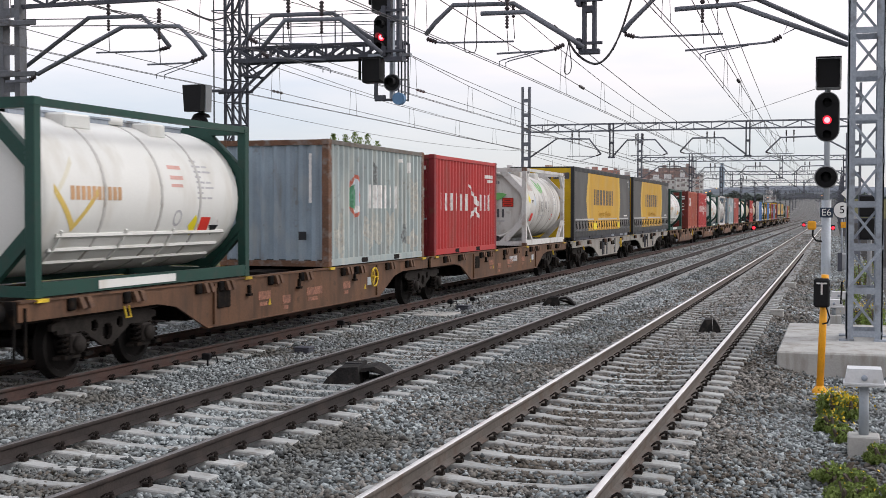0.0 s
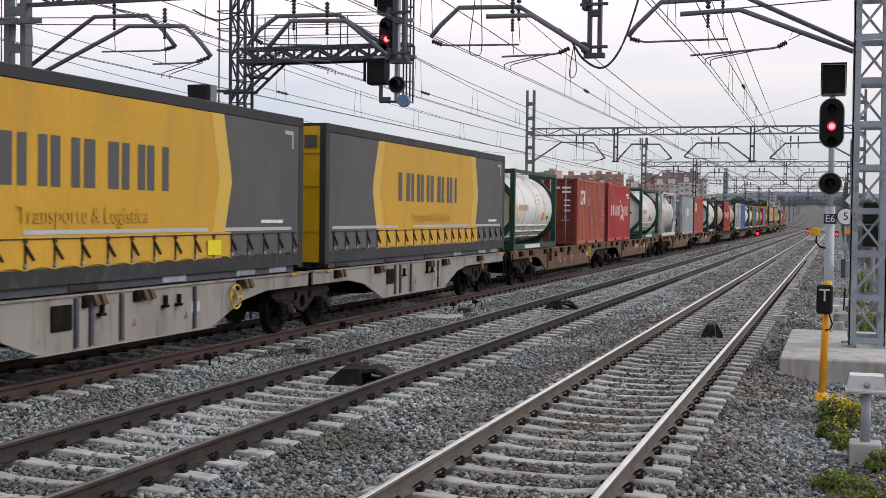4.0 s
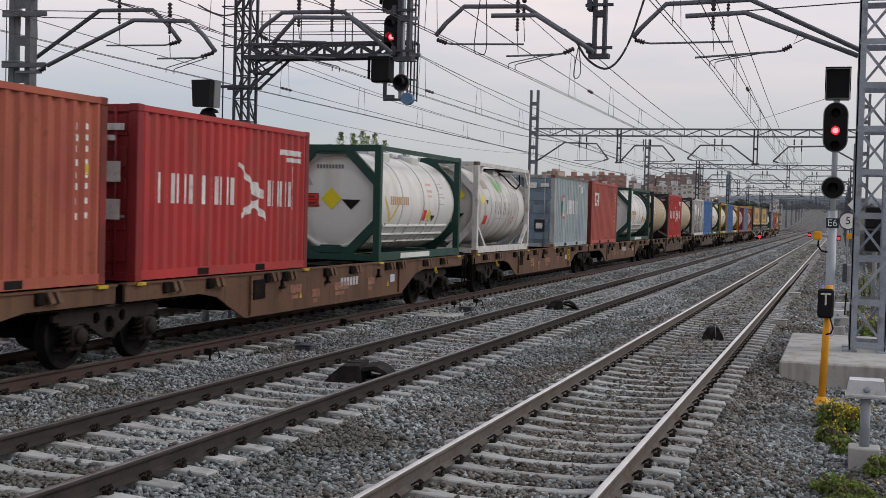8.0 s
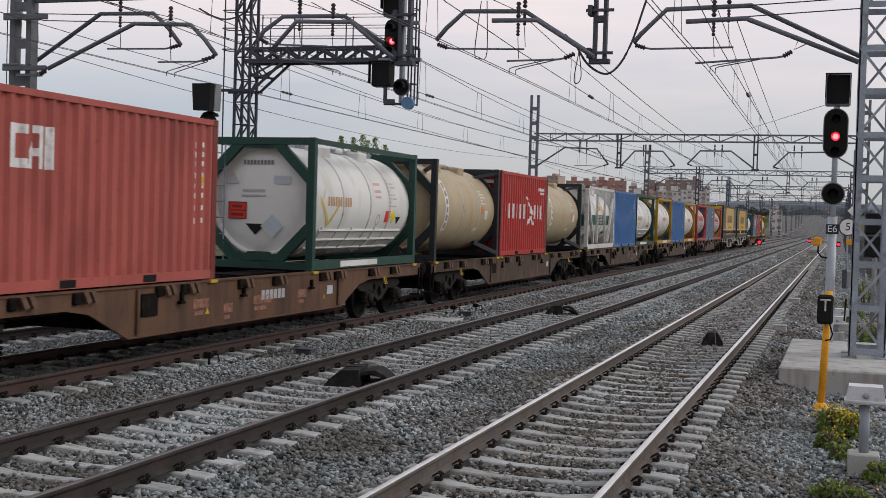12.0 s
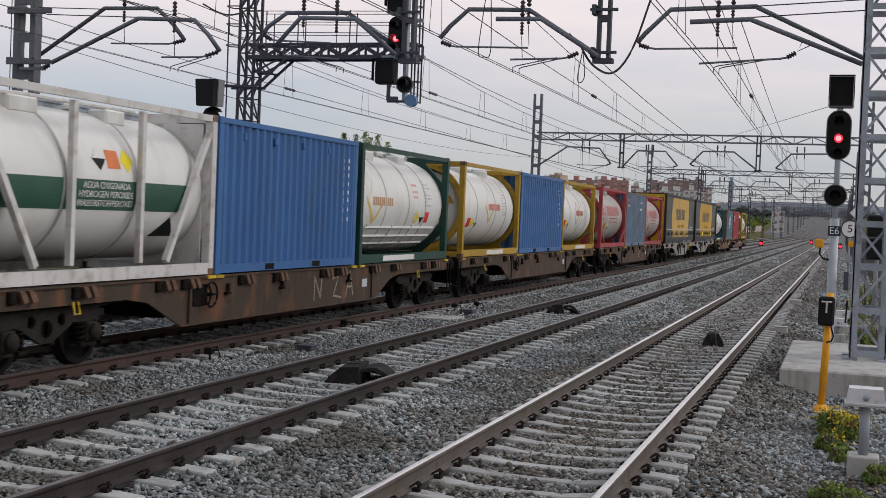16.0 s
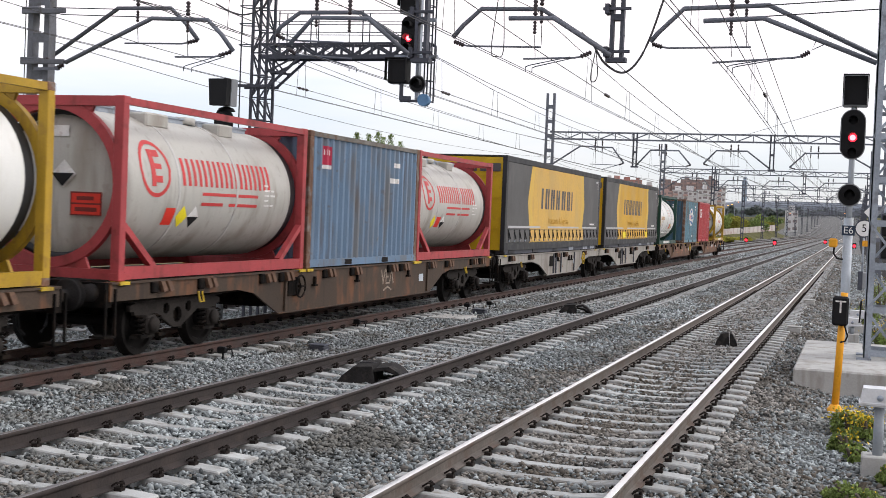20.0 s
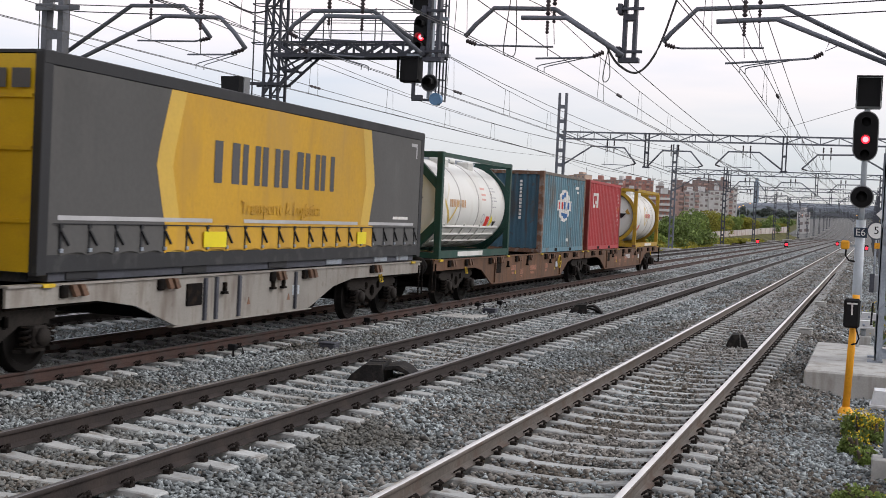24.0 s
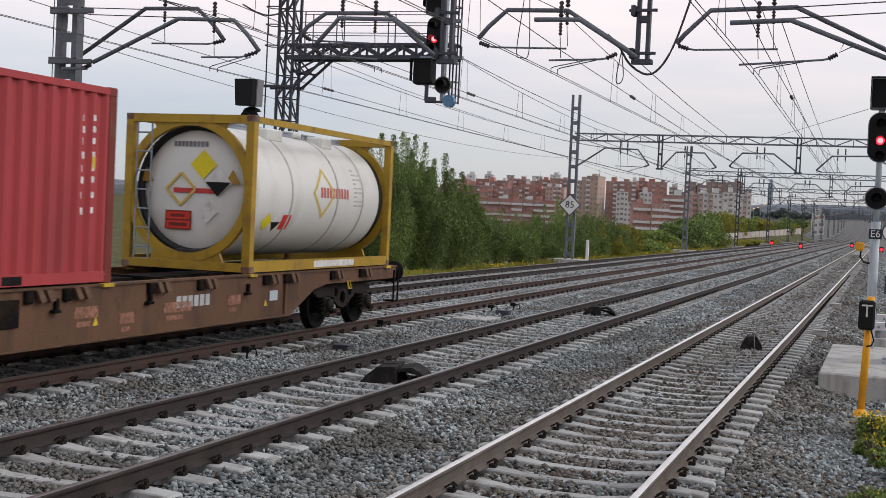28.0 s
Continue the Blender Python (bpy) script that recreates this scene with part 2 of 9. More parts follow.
    "cai_red": mat("container_brick_red", (0.37, 0.085, 0.068), 0.6, vary=0.14, scale=0.7, bump=0.05, stain=(0.24, 0.055, 0.042), amount=0.35, streak=0.35, drips=(0.19, 0.05, 0.035), drip=0.4),
    "cai_clean": mat("container_clean_red", (0.36, 0.045, 0.05), 0.5, vary=0.1, scale=0.7, bump=0.05, stain=(0.27, 0.045, 0.045), amount=0.3, streak=0.35),
    # Doors, red patches included, are darkened: the shade of the end is in the colour.
    "cai_shaded": mat("container_door_rust", (0.135, 0.024, 0.016), 0.6, vary=0.18, scale=0.9, bump=0.05, stain=(0.22, 0.022, 0.022), amount=0.45),
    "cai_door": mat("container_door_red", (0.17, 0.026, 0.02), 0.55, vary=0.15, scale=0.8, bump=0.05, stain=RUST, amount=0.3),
    "mol_grey": mat("container_grey", (0.31, 0.36, 0.36), 0.55, vary=0.14, scale=1.3, bump=0.06, stain=(0.44, 0.45, 0.41), amount=0.55, streak=0.2, drips=(0.16, 0.12, 0.09), drip=0.4),
    "mol_blue": mat("container_pale_blue", (0.24, 0.30, 0.35), 0.55, vary=0.16, scale=1.0, bump=0.06, stain=(0.36, 0.38, 0.37), amount=0.4, streak=0.3, drips=(0.16, 0.13, 0.10), drip=0.4),
    "mol_teal": mat("container_worn_teal", (0.285, 0.350, 0.375), 0.55, vary=0.14, scale=1.3, bump=0.06, stain=(0.40, 0.43, 0.42), amount=0.5, streak=0.2, drips=(0.15, 0.13, 0.11), drip=0.45),
    "mol_post": mat("container_post_worn", (0.34, 0.36, 0.36), 0.6, vary=0.2, scale=1.5, bump=0.1, stain=(0.16, 0.10, 0.07), amount=0.5, streak=0.2, drips=(0.15, 0.075, 0.045), drip=0.65),
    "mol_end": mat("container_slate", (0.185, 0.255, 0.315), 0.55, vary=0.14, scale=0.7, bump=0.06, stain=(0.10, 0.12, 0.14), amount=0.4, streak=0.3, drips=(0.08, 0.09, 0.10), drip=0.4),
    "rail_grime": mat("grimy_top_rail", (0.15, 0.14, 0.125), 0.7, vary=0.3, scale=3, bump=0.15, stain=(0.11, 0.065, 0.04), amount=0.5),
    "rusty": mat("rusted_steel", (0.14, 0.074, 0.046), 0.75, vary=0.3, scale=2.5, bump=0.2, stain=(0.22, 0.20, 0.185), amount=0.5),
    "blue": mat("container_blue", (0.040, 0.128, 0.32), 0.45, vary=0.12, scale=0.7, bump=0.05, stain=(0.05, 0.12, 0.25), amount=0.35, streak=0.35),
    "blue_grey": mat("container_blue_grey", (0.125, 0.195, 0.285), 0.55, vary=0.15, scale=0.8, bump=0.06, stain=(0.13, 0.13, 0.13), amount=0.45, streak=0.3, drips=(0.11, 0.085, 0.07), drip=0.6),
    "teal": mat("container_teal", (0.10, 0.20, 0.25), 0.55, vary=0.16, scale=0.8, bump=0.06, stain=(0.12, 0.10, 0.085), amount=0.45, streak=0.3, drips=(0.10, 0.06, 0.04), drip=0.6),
    # The teal end, darker than its side by shade put into the colour.
    "teal_shaded": mat("container_deep_teal", (0.045, 0.10, 0.14), 0.6, vary=0.16, scale=0.8, bump=0.06, stain=(0.07, 0.055, 0.045), amount=0.4, streak=0.3, drips=(0.075, 0.045, 0.03), drip=0.6),
    "tank_white": mat("tank_white", (0.68, 0.68, 0.65), 0.38, vary=0.04, scale=0.8, bump=0.02, stain=(0.57, 0.55, 0.50), amount=0.4, streak=0.35),
    "tank_dirty": mat("tank_off_white", (0.58, 0.57, 0.54), 0.45, vary=0.07, scale=0.8, bump=0.03, stain=(0.30, 0.26, 0.22), amount=0.5, streak=0.3, drips=(0.33, 0.28, 0.23), drip=0.4),
    "tank_grey": mat("tank_light_grey", (0.43, 0.42, 0.385), 0.45, vary=0.07, scale=0.8, bump=0.03, stain=(0.27, 0.24, 0.20), amount=0.45, streak=0.3, drips=(0.22, 0.19, 0.155), drip=0.4),
    "rail_band": mat("swap_body_rail", (0.026, 0.027, 0.03), 0.55, vary=0.2, scale=2, bump=0.05, stain=(0.06, 0.06, 0.06), amount=0.4),
    "tank_beige": mat("tank_beige", (0.40, 0.325, 0.205), 0.45, vary=0.08, scale=0.8, bump=0.03, stain=(0.40, 0.29, 0.15), amount=0.5, streak=0.35, drips=(0.20, 0.14, 0.075), drip=0.4),
    "tank_band": mat("tank_seam", (0.46, 0.45, 0.43), 0.55, vary=0.12, bump=0.05, stain=(0.27, 0.24, 0.2), amount=0.4),
    "green": mat("frame_green", (0.013, 0.052, 0.040), 0.5, vary=0.15, scale=1.5, bump=0.05, stain=(0.03, 0.05, 0.04), amount=0.3),
    "frame_yellow": mat("frame_yellow", (0.38, 0.235, 0.02), 0.5, vary=0.14, scale=1.5, bump=0.05, stain=(0.24, 0.14, 0.03), amount=0.35, drips=(0.16, 0.08, 0.025), drip=0.45),
    "frame_white": mat("frame_white", (0.58, 0.57, 0.55), 0.5, vary=0.08, scale=1.5, bump=0.05, stain=(0.35, 0.3, 0.26), amount=0.35, drips=(0.28, 0.2, 0.15), drip=0.4),
    "frame_black": mat("frame_black", (0.022, 0.024, 0.028), 0.6, vary=0.2, bump=0.05),
    "frame_blue": mat("frame_blue", (0.03, 0.075, 0.14), 0.5, vary=0.2, bump=0.05),
    "frame_red": mat("frame_red", (0.34, 0.05, 0.055), 0.5, vary=0.14, scale=1.5, bump=0.05, stain=(0.17, 0.03, 0.03), amount=0.3, drips=(0.15, 0.03, 0.025), drip=0.45),
    "tank_green": mat("tank_green_band", (0.03, 0.09, 0.06), 0.45, vary=0.12, bump=0.03),
    "curtain_grey": mat("curtain_grey", (0.074, 0.073, 0.072), 0.5, vary=0.1, scale=0.8, grain=14, bump=0.12, stain=(0.095, 0.092, 0.09), amount=0.35, streak=0.3),
    "curtain_yellow": mat("curtain_yellow", (0.52, 0.295, 0.022), 0.5, vary=0.08, scale=0.8, grain=14, bump=0.12, stain=(0.43, 0.25, 0.04), amount=0.35, streak=0.3, drips=(0.36, 0.2, 0.03), drip=0.3),
    "curtain_faded": mat("curtain_faded_yellow", (0.56, 0.345, 0.075), 0.5, vary=0.1, scale=0.8, grain=14, bump=0.12, stain=(0.46, 0.30, 0.09), amount=0.4, streak=0.3, drips=(0.38, 0.24, 0.07), drip=0.35),
    "curtain_pale": mat("curtain_pale_yellow", (0.58, 0.38, 0.07), 0.5, vary=0.06, grain=14, bump=0.1),
    "body_yellow": mat("body_yellow", (0.52, 0.34, 0.012), 0.45, vary=0.08, bump=0.03, stain=(0.45, 0.28, 0.02), amount=0.3),
    "trim_dark": mat("trim_dark", (0.021, 0.022, 0.025), 0.55, vary=0.15, bump=0.05),
    "ink_dark": mat("dark_lettering", (0.075, 0.075, 0.08), 0.55, vary=0.1, bump=0),
    "ink_ochre": mat("ochre_lettering", (0.38, 0.22, 0.04), 0.55, vary=0.1, bump=0),
    "ink_white": mat("white_lettering", (0.68, 0.67, 0.65), 0.5, vary=0.12, scale=4, bump=0, stain=(0.45, 0.38, 0.36), amount=0.35),
    "ink_red": mat("red_lettering", (0.50, 0.045, 0.045), 0.5, vary=0.1, bump=0),
    "ink_crimson": mat("crimson_emblem", (0.42, 0.02, 0.06), 0.5, vary=0.1, bump=0),
    "ink_worn_red": mat("worn_emblem_red", (0.42, 0.11, 0.07), 0.55, vary=0.3, scale=6, bump=0, stain=(0.42, 0.36, 0.32), amount=0.4),
    "patch_soot": mat("sooty_paint", (0.165, 0.175, 0.17), 0.65, vary=0.35, scale=7, bump=0.05, stain=(0.31, 0.35, 0.35), amount=0.55),
    "patch_primer": mat("bare_primer", (0.43, 0.425, 0.38), 0.65, vary=0.2, scale=6, bump=0.05, stain=(0.31, 0.355, 0.355), amount=0.55, drips=(0.24, 0.17, 0.12), drip=0.35),
    "ink_deep_green": mat("worn_emblem_green", (0.06, 0.20, 0.11), 0.55, vary=0.3, scale=6, bump=0, stain=(0.25, 0.33, 0.30), amount=0.35),
    "ink_gold": mat("gold_lettering", (0.60, 0.44, 0.12), 0.5, vary=0.1, bump=0),
    "ink_patch": mat("faded_patch", (0.30, 0.22, 0.2), 0.7, vary=0.3, scale=6, bump=0, stain=(0.34, 0.1, 0.07), amount=0.6),
    "chalk": mat("chalk_paint", (0.30, 0.25, 0.20), 0.8, vary=0.3, scale=8, bump=0, stain=(0.2, 0.14, 0.1), amount=0.5),
    "ink_leaf": mat("leaf_green_paint", (0.16, 0.42, 0.13), 0.5, vary=0.1, bump=0),
    "ink_soft": mat("soft_ochre", (0.50, 0.28, 0.03), 0.5, vary=0.1, bump=0),
    "pin_rust": mat("folding_pin_rust", (0.14, 0.08, 0.052), 0.7, vary=0.3, scale=6, bump=0.1, stain=(0.1, 0.06, 0.045), amount=0.5),
    "ink_mid": mat("dark_grey_lettering", (0.2, 0.2, 0.21), 0.5, vary=0.1, bump=0),
    "ink_faint": mat("faded_gold", (0.64, 0.61, 0.50), 0.5, vary=0.1, bump=0),
    "ink_pale": mat("pale_blue_label", (0.45, 0.50, 0.54), 0.5, vary=0.1, bump=0),
    "rod_grey": mat("lock_rod_grey", (0.42, 0.42, 0.41), 0.5, 0.2, vary=0.15, bump=0.05),
    "ink_grey": mat("grey_lettering", (0.42, 0.42, 0.43), 0.5, vary=0.1, bump=0),
    "stencil": mat("faded_stencil", (0.21, 0.115, 0.075), 0.7, vary=0.3, scale=6, bump=0, stain=(0.16, 0.08, 0.045), amount=0.6),
    "stencil_rose": mat("faded_rose_stencil", (0.27, 0.125, 0.085), 0.7, vary=0.4, scale=9, bump=0, stain=(0.12, 0.06, 0.035), amount=0.62),
    "ink_orange": mat("orange_lettering", (0.62, 0.18, 0.06), 0.5, vary=0.15, bump=0),
    "ink_maroon": mat("dark_panel_print", (0.16, 0.02, 0.015), 0.5, vary=0.1, bump=0),
    "ink_dust": mat("dusty_label", (0.38, 0.31, 0.27), 0.6, vary=0.2, bump=0),
    "ink_tan": mat("tan_lettering", (0.50, 0.30, 0.16), 0.5, vary=0.15, bump=0),
    "ink_rose_dark": mat("worn_red_print", (0.52, 0.15, 0.13), 0.5, vary=0.15, bump=0),
    "ink_rose": mat("faded_red_print", (0.62, 0.36, 0.31), 0.5, vary=0.15, bump=0),
    "placard_yellow": mat("placard_yellow", (0.75, 0.62, 0.02), 0.5, vary=0.06, bump=0),
    "placard_red": mat("placard_red", (0.62, 0.035, 0.02), 0.5, vary=0.08, bump=0),
}
# ---- far and growing things ----
M.update({
    "leaf": leafy("poplar_leaf", (0.15, 0.205, 0.06), 0.8, 0.12, vary=0.3, scale=0.3, bump=0, each=0.45, island=True),
    "leaf_dark": leafy("shrub_leaf", (0.19, 0.25, 0.07), 0.8, vary=0.25, scale=0.25, bump=0, each=0.45, island=True),
    # Distant leaves greyed: the haze is put into the colour.
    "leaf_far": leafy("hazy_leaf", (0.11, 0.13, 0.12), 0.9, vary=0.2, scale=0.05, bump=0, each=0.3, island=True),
    "leaf_olive": leafy("olive_leaf", (0.24, 0.23, 0.04), 0.75, vary=0.25, scale=0.25, bump=0, each=0.4, island=True),
    "flower": mat("yellow_flower", (0.62, 0.44, 0.02), 0.6, vary=0.1, bump=0, each=0.2, island=True),
    "bark": mat("bark", (0.11, 0.09, 0.07), 0.9, vary=0.3, bump=0.4),
    # Town walls, tower and panes are paled: distance haze is mixed into their colours.
    "brick_red": mat("brick_facade", (0.36, 0.185, 0.155), 0.9, vary=0.12, scale=0.06, grain=0.6, bump=0, stain=(0.44, 0.30, 0.26), each=0.22),
    "brick_tan": mat("tan_brick_facade", (0.42, 0.31, 0.25), 0.9, vary=0.1, scale=0.06, grain=0.6, bump=0),
    "brick_dusk": mat("dull_brown_facade", (0.30, 0.225, 0.21), 0.9, vary=0.12, scale=0.06, grain=0.6, bump=0),
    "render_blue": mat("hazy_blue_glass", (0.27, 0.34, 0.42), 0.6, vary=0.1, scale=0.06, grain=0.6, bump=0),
    "render_pink": mat("pink_render", (0.47, 0.33, 0.295), 0.9, vary=0.1, scale=0.06, grain=0.6, bump=0),
    "render_white": mat("pale_render", (0.58, 0.575, 0.57), 0.9, vary=0.08, scale=0.06, grain=0.6, bump=0),
    "roof": mat("roof_grey", (0.30, 0.29, 0.29), 0.9, vary=0.12, scale=0.1, grain=1, bump=0),
    "pane": mat("window_glass", (0.235, 0.20, 0.195), 0.4, vary=0.2, bump=0),
    "hill": mat("far_hill", (0.13, 0.145, 0.155), 1.0, vary=0.25, scale=0.012, grain=0.08, bump=0, stain=(0.18, 0.185, 0.19)),
    "wall_pale": mat("painted_wall", (0.42, 0.39, 0.36), 0.9, vary=0.15, scale=0.3, grain=4, bump=0, stain=(0.28, 0.16, 0.15), amount=0.5),
})


# ---- mesh helpers ----
def part(name, bm, material, parent=None, label="", smooth=False):
    """Links a bmesh as one mesh object under a thing or a part."""
    me = bpy.data.meshes.new(name)
    bm.to_mesh(me)
    bm.free()
    for m in (material if isinstance(material, (list, tuple)) else [material]):
        me.materials.append(m)
    if smooth:
        me.shade_smooth()
    ob = new(name, me)
    if parent is not None:
        ob.parent = parent
    if label:
        ob["label"] = label
    return ob


def again(ob, parent, m):
    """One more object on the mesh of ob, at the pose m under parent."""
    o = new(ob.name.split(".")[0], ob.data)
    o.parent = parent
    o.matrix_basis = m
    return o


def thing(name, m, label, category, group="", kind=""):
    ob = new(name)
    ob.empty_display_size = 0.2
    ob.matrix_basis = m
    return tagged(ob, label, category, group, kind)


def box(bm, x0, x1, y0, y1, z0, z1, mi=0, bev=0.0):
    vs = [bm.verts.new((x, y, z)) for x in (x0, x1) for y in (y0, y1) for z in (z0, z1)]
    fs = [bm.faces.new([vs[i] for i in q]) for q in ((0, 1, 3, 2), (4, 6, 7, 5), (0, 4, 5, 1), (2, 3, 7, 6), (0, 2, 6, 4), (1, 5, 7, 3))]
    for f in fs:
        f.material_index = mi
    if bev:
        es = list({e for f in fs for e in f.edges})
        r = bmesh.ops.bevel(bm, geom=es, offset=bev, segments=1, affect="EDGES")
        for f in r["faces"]:
            f.material_index = mi
    return fs


def boxes(*dims, bev=0.0):
    bm = bmesh.new()
    for d in dims:
        box(bm, *d, bev=bev)
    return bm


def tube(bm, pts, r, n=6, mi=0, cap=True):
    """A round bar along a line of points; r one radius or one for each point."""
    pts = [Vector(p) for p in pts]
    rs = r if isinstance(r, (list, tuple)) else [r] * len(pts)
    rings = []
    for i, p in enumerate(pts):
        a = (pts[min(i + 1, len(pts) - 1)] - pts[max(i - 1, 0)]).normalized()
        u = a.cross(Vector((0, 0, 1)) if abs(a.z) < 0.9 else Vector((0, 1, 0))).normalized()
        w = a.cross(u)
        rings.append([bm.verts.new(p + rs[i] * (math.cos(t) * u + math.sin(t) * w)) for t in (2 * math.pi * (k + 0.5) / n for k in range(n))])
    for a, b in zip(rings, rings[1:]):
        for k in range(n):
            f = bm.faces.new((a[k], a[(k + 1) % n], b[(k + 1) % n], b[k]))
            f.material_index = mi
            f.smooth = n > 6
    if cap:
        for ring, flip in ((rings[0], True), (rings[-1], False)):
            f = bm.faces.new(ring[::-1] if flip else ring)
            f.material_index = mi
    return bm


def eased(pts, n=5):
    """More points on a smooth curve through pts."""
    p = [Vector(q) for q in pts]
    p = [2 * p[0] - p[1]] + p + [2 * p[-1] - p[-2]]
    out = []
    for a, b, c, d in zip(p, p[1:], p[2:], p[3:]):
        for i in range(n):
            u = i / n
            out.append(0.5 * (2 * b + (c - a) * u + (2 * a - 5 * b + 4 * c - d) * u * u + (3 * b - a - 3 * c + d) * u ** 3))
    return out + [p[-2]]


def bar(bm, a, b, w, mi=0):
    """A square bar from a to b."""
    return tube(bm, (a, b), w * 0.7071, 4, mi)


def prism(bm, poly, axis, a, b, mi=0):
    """A flat polygon drawn out along an axis from a to b: the polygon is (y, z) for axis x, (x, z) for axis y, (x, y) for axis z."""
    def at(p, d):
        return {"x": (d, p[0], p[1]), "y": (p[0], d, p[1]), "z": (p[0], p[1], d)}[axis]
    va = [bm.verts.new(at(p, a)) for p in poly]
    vb = [bm.verts.new(at(p, b)) for p in poly]
    n = len(poly)
    fs = [bm.faces.new(va), bm.faces.new(vb[::-1])]
    fs += [bm.faces.new((va[i], vb[i], vb[(i + 1) % n], va[(i + 1) % n])) for i in range(n)]
    for f in fs:
        f.material_index = mi
    bmesh.ops.recalc_face_normals(bm, faces=fs)
    return bm


def lathe(bm, prof, axis="y", n=32, mi=0, smooth=True, origin=(0, 0, 0)):
    """Turns a profile of (place along the axis, radius) round the axis."""
    o = Vector(origin)
    def at(d, r, t):
        c, s = r * math.cos(t), r * math.sin(t)
        return o + Vector({"x": (d, c, s), "y": (s, d, c), "z": (c, s, d)}[axis])
    rings = []
    for d, r in prof:
        rings.append([bm.verts.new(at(d, 0, 0))] if r < 1e-5 else [bm.verts.new(at(d, r, 2 * math.pi * k / n)) for k in range(n)])
    fs = []
    for a, b in zip(rings, rings[1:]):
        for k in range(n):
            q = [a[k % len(a)], a[(k + 1) % len(a)], b[(k + 1) % len(b)], b[k % len(b)]]
            q = list(dict.fromkeys(q))
            if len(q) > 2:
                f = bm.faces.new(q)
                f.material_index, f.smooth = mi, smooth
                fs.append(f)
    bmesh.ops.recalc_face_normals(bm, faces=fs)
    return bm


def writing(text, size, material, parent, m, label="", name="lettering"):
    cu = bpy.data.curves.new(name, "FONT")
    cu.body, cu.size, cu.align_x, cu.align_y, cu.extrude = text, size, "CENTER", "CENTER", 0.002
    tmp = bpy.data.objects.new("tmp", cu)
    scene.collection.objects.link(tmp)
    me = bpy.data.meshes.new_from_object(tmp.evaluated_get(bpy.context.evaluated_depsgraph_get()))
    bpy.data.objects.remove(tmp)
    me.materials.clear()
    me.materials.append(material)
    ob = new(name, me)
    ob.parent, ob.matrix_basis = parent, m
    if label:
        ob["label"] = label
    return ob


def from_arrays(name, verts, quads, material, smooth=False):
    """A mesh from numpy arrays of corners and quads."""
    me = bpy.data.meshes.new(name)
    me.vertices.add(len(verts))
    me.vertices.foreach_set("co", np.asarray(verts, dtype=np.float32).ravel())
    k = quads.shape[1]
    me.loops.add(len(quads) * k)
    me.loops.foreach_set("vertex_index", np.asarray(quads, dtype=np.int32).ravel())
    me.polygons.add(len(quads))
    me.polygons.foreach_set("loop_start", np.arange(0, len(quads) * k, k, dtype=np.int32))
    me.polygons.foreach_set("loop_total", np.full(len(quads), k, dtype=np.int32))
    me.update(calc_edges=True)
    me.materials.append(material)
    if smooth:
        me.shade_smooth()
    return new(name, me)


# ---- the line ----
TRACKS = (-2.693, -6.758, -10.928, -15.059)
GAUGE = 1.74


def bend(y):
    """How far the line has swung to the left at y."""
    return -2.2e-5 * max(0.0, y - 340.0) ** 2


def heading(y):
    return math.degrees(math.atan(4.4e-5 * max(0.0, y - 340.0)))


def rise(y):
    """How far the line has climbed at y."""
    return 13.0 * (max(0.0, min(y, 1000.0) - 390.0) / 610.0) ** 1.35


# ---- ground ----
PROFILE = ((-1500, -9), (-120, -7), (-60, -5), (-34, -3.2), (-24, -1.5), (-20, -0.75), (-18.4, -0.5), (-17.3, -0.28), (-13.0, -0.27), (-8.85, -0.27), (-4.7, -0.27),
           (-4.15, -0.27), (-1.75, -0.265), (-1.35, -0.275), (-1.05, -0.31), (-0.75, -0.38), (-0.2, -0.49), (0.6, -0.5), (4, -0.5), (9, -0.55), (40, -0.5), (1500, 2))


def ground():
    ys = [-40, -10, 0] + list(range(6, 180, 6)) + list(range(190, 430, 15)) + [460, 520, 600, 750, 1000, 1400, 2000, 3000]
    bm = bmesh.new()
    rows = []
    for y in ys:
        far = max(0.0, min(1.0, (y - 420) / 600))
        row = []
        for x, z in PROFILE:
            near = abs(x) < 45
            wob = noise.noise((x * 0.3, y * 0.13, 0)) * (0.25 if x < -19 else 0.03)
            row.append(bm.verts.new((x + (bend(y) if near else 0), y, z * (1 - 0.5 * far) + wob + rise(y))))
        rows.append(row)
    for a, b in zip(rows, rows[1:]):
        y_at = a[0].co.y
        for i in range(len(PROFILE) - 1):
            f = bm.faces.new((a[i], a[i + 1], b[i + 1], b[i]))
            x = PROFILE[i][0]
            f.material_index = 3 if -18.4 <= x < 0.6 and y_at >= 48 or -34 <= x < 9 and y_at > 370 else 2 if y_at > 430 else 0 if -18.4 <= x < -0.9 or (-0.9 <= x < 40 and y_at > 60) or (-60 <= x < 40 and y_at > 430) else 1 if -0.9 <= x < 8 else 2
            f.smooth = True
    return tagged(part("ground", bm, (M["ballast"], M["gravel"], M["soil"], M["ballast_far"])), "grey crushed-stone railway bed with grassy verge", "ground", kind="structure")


ground()


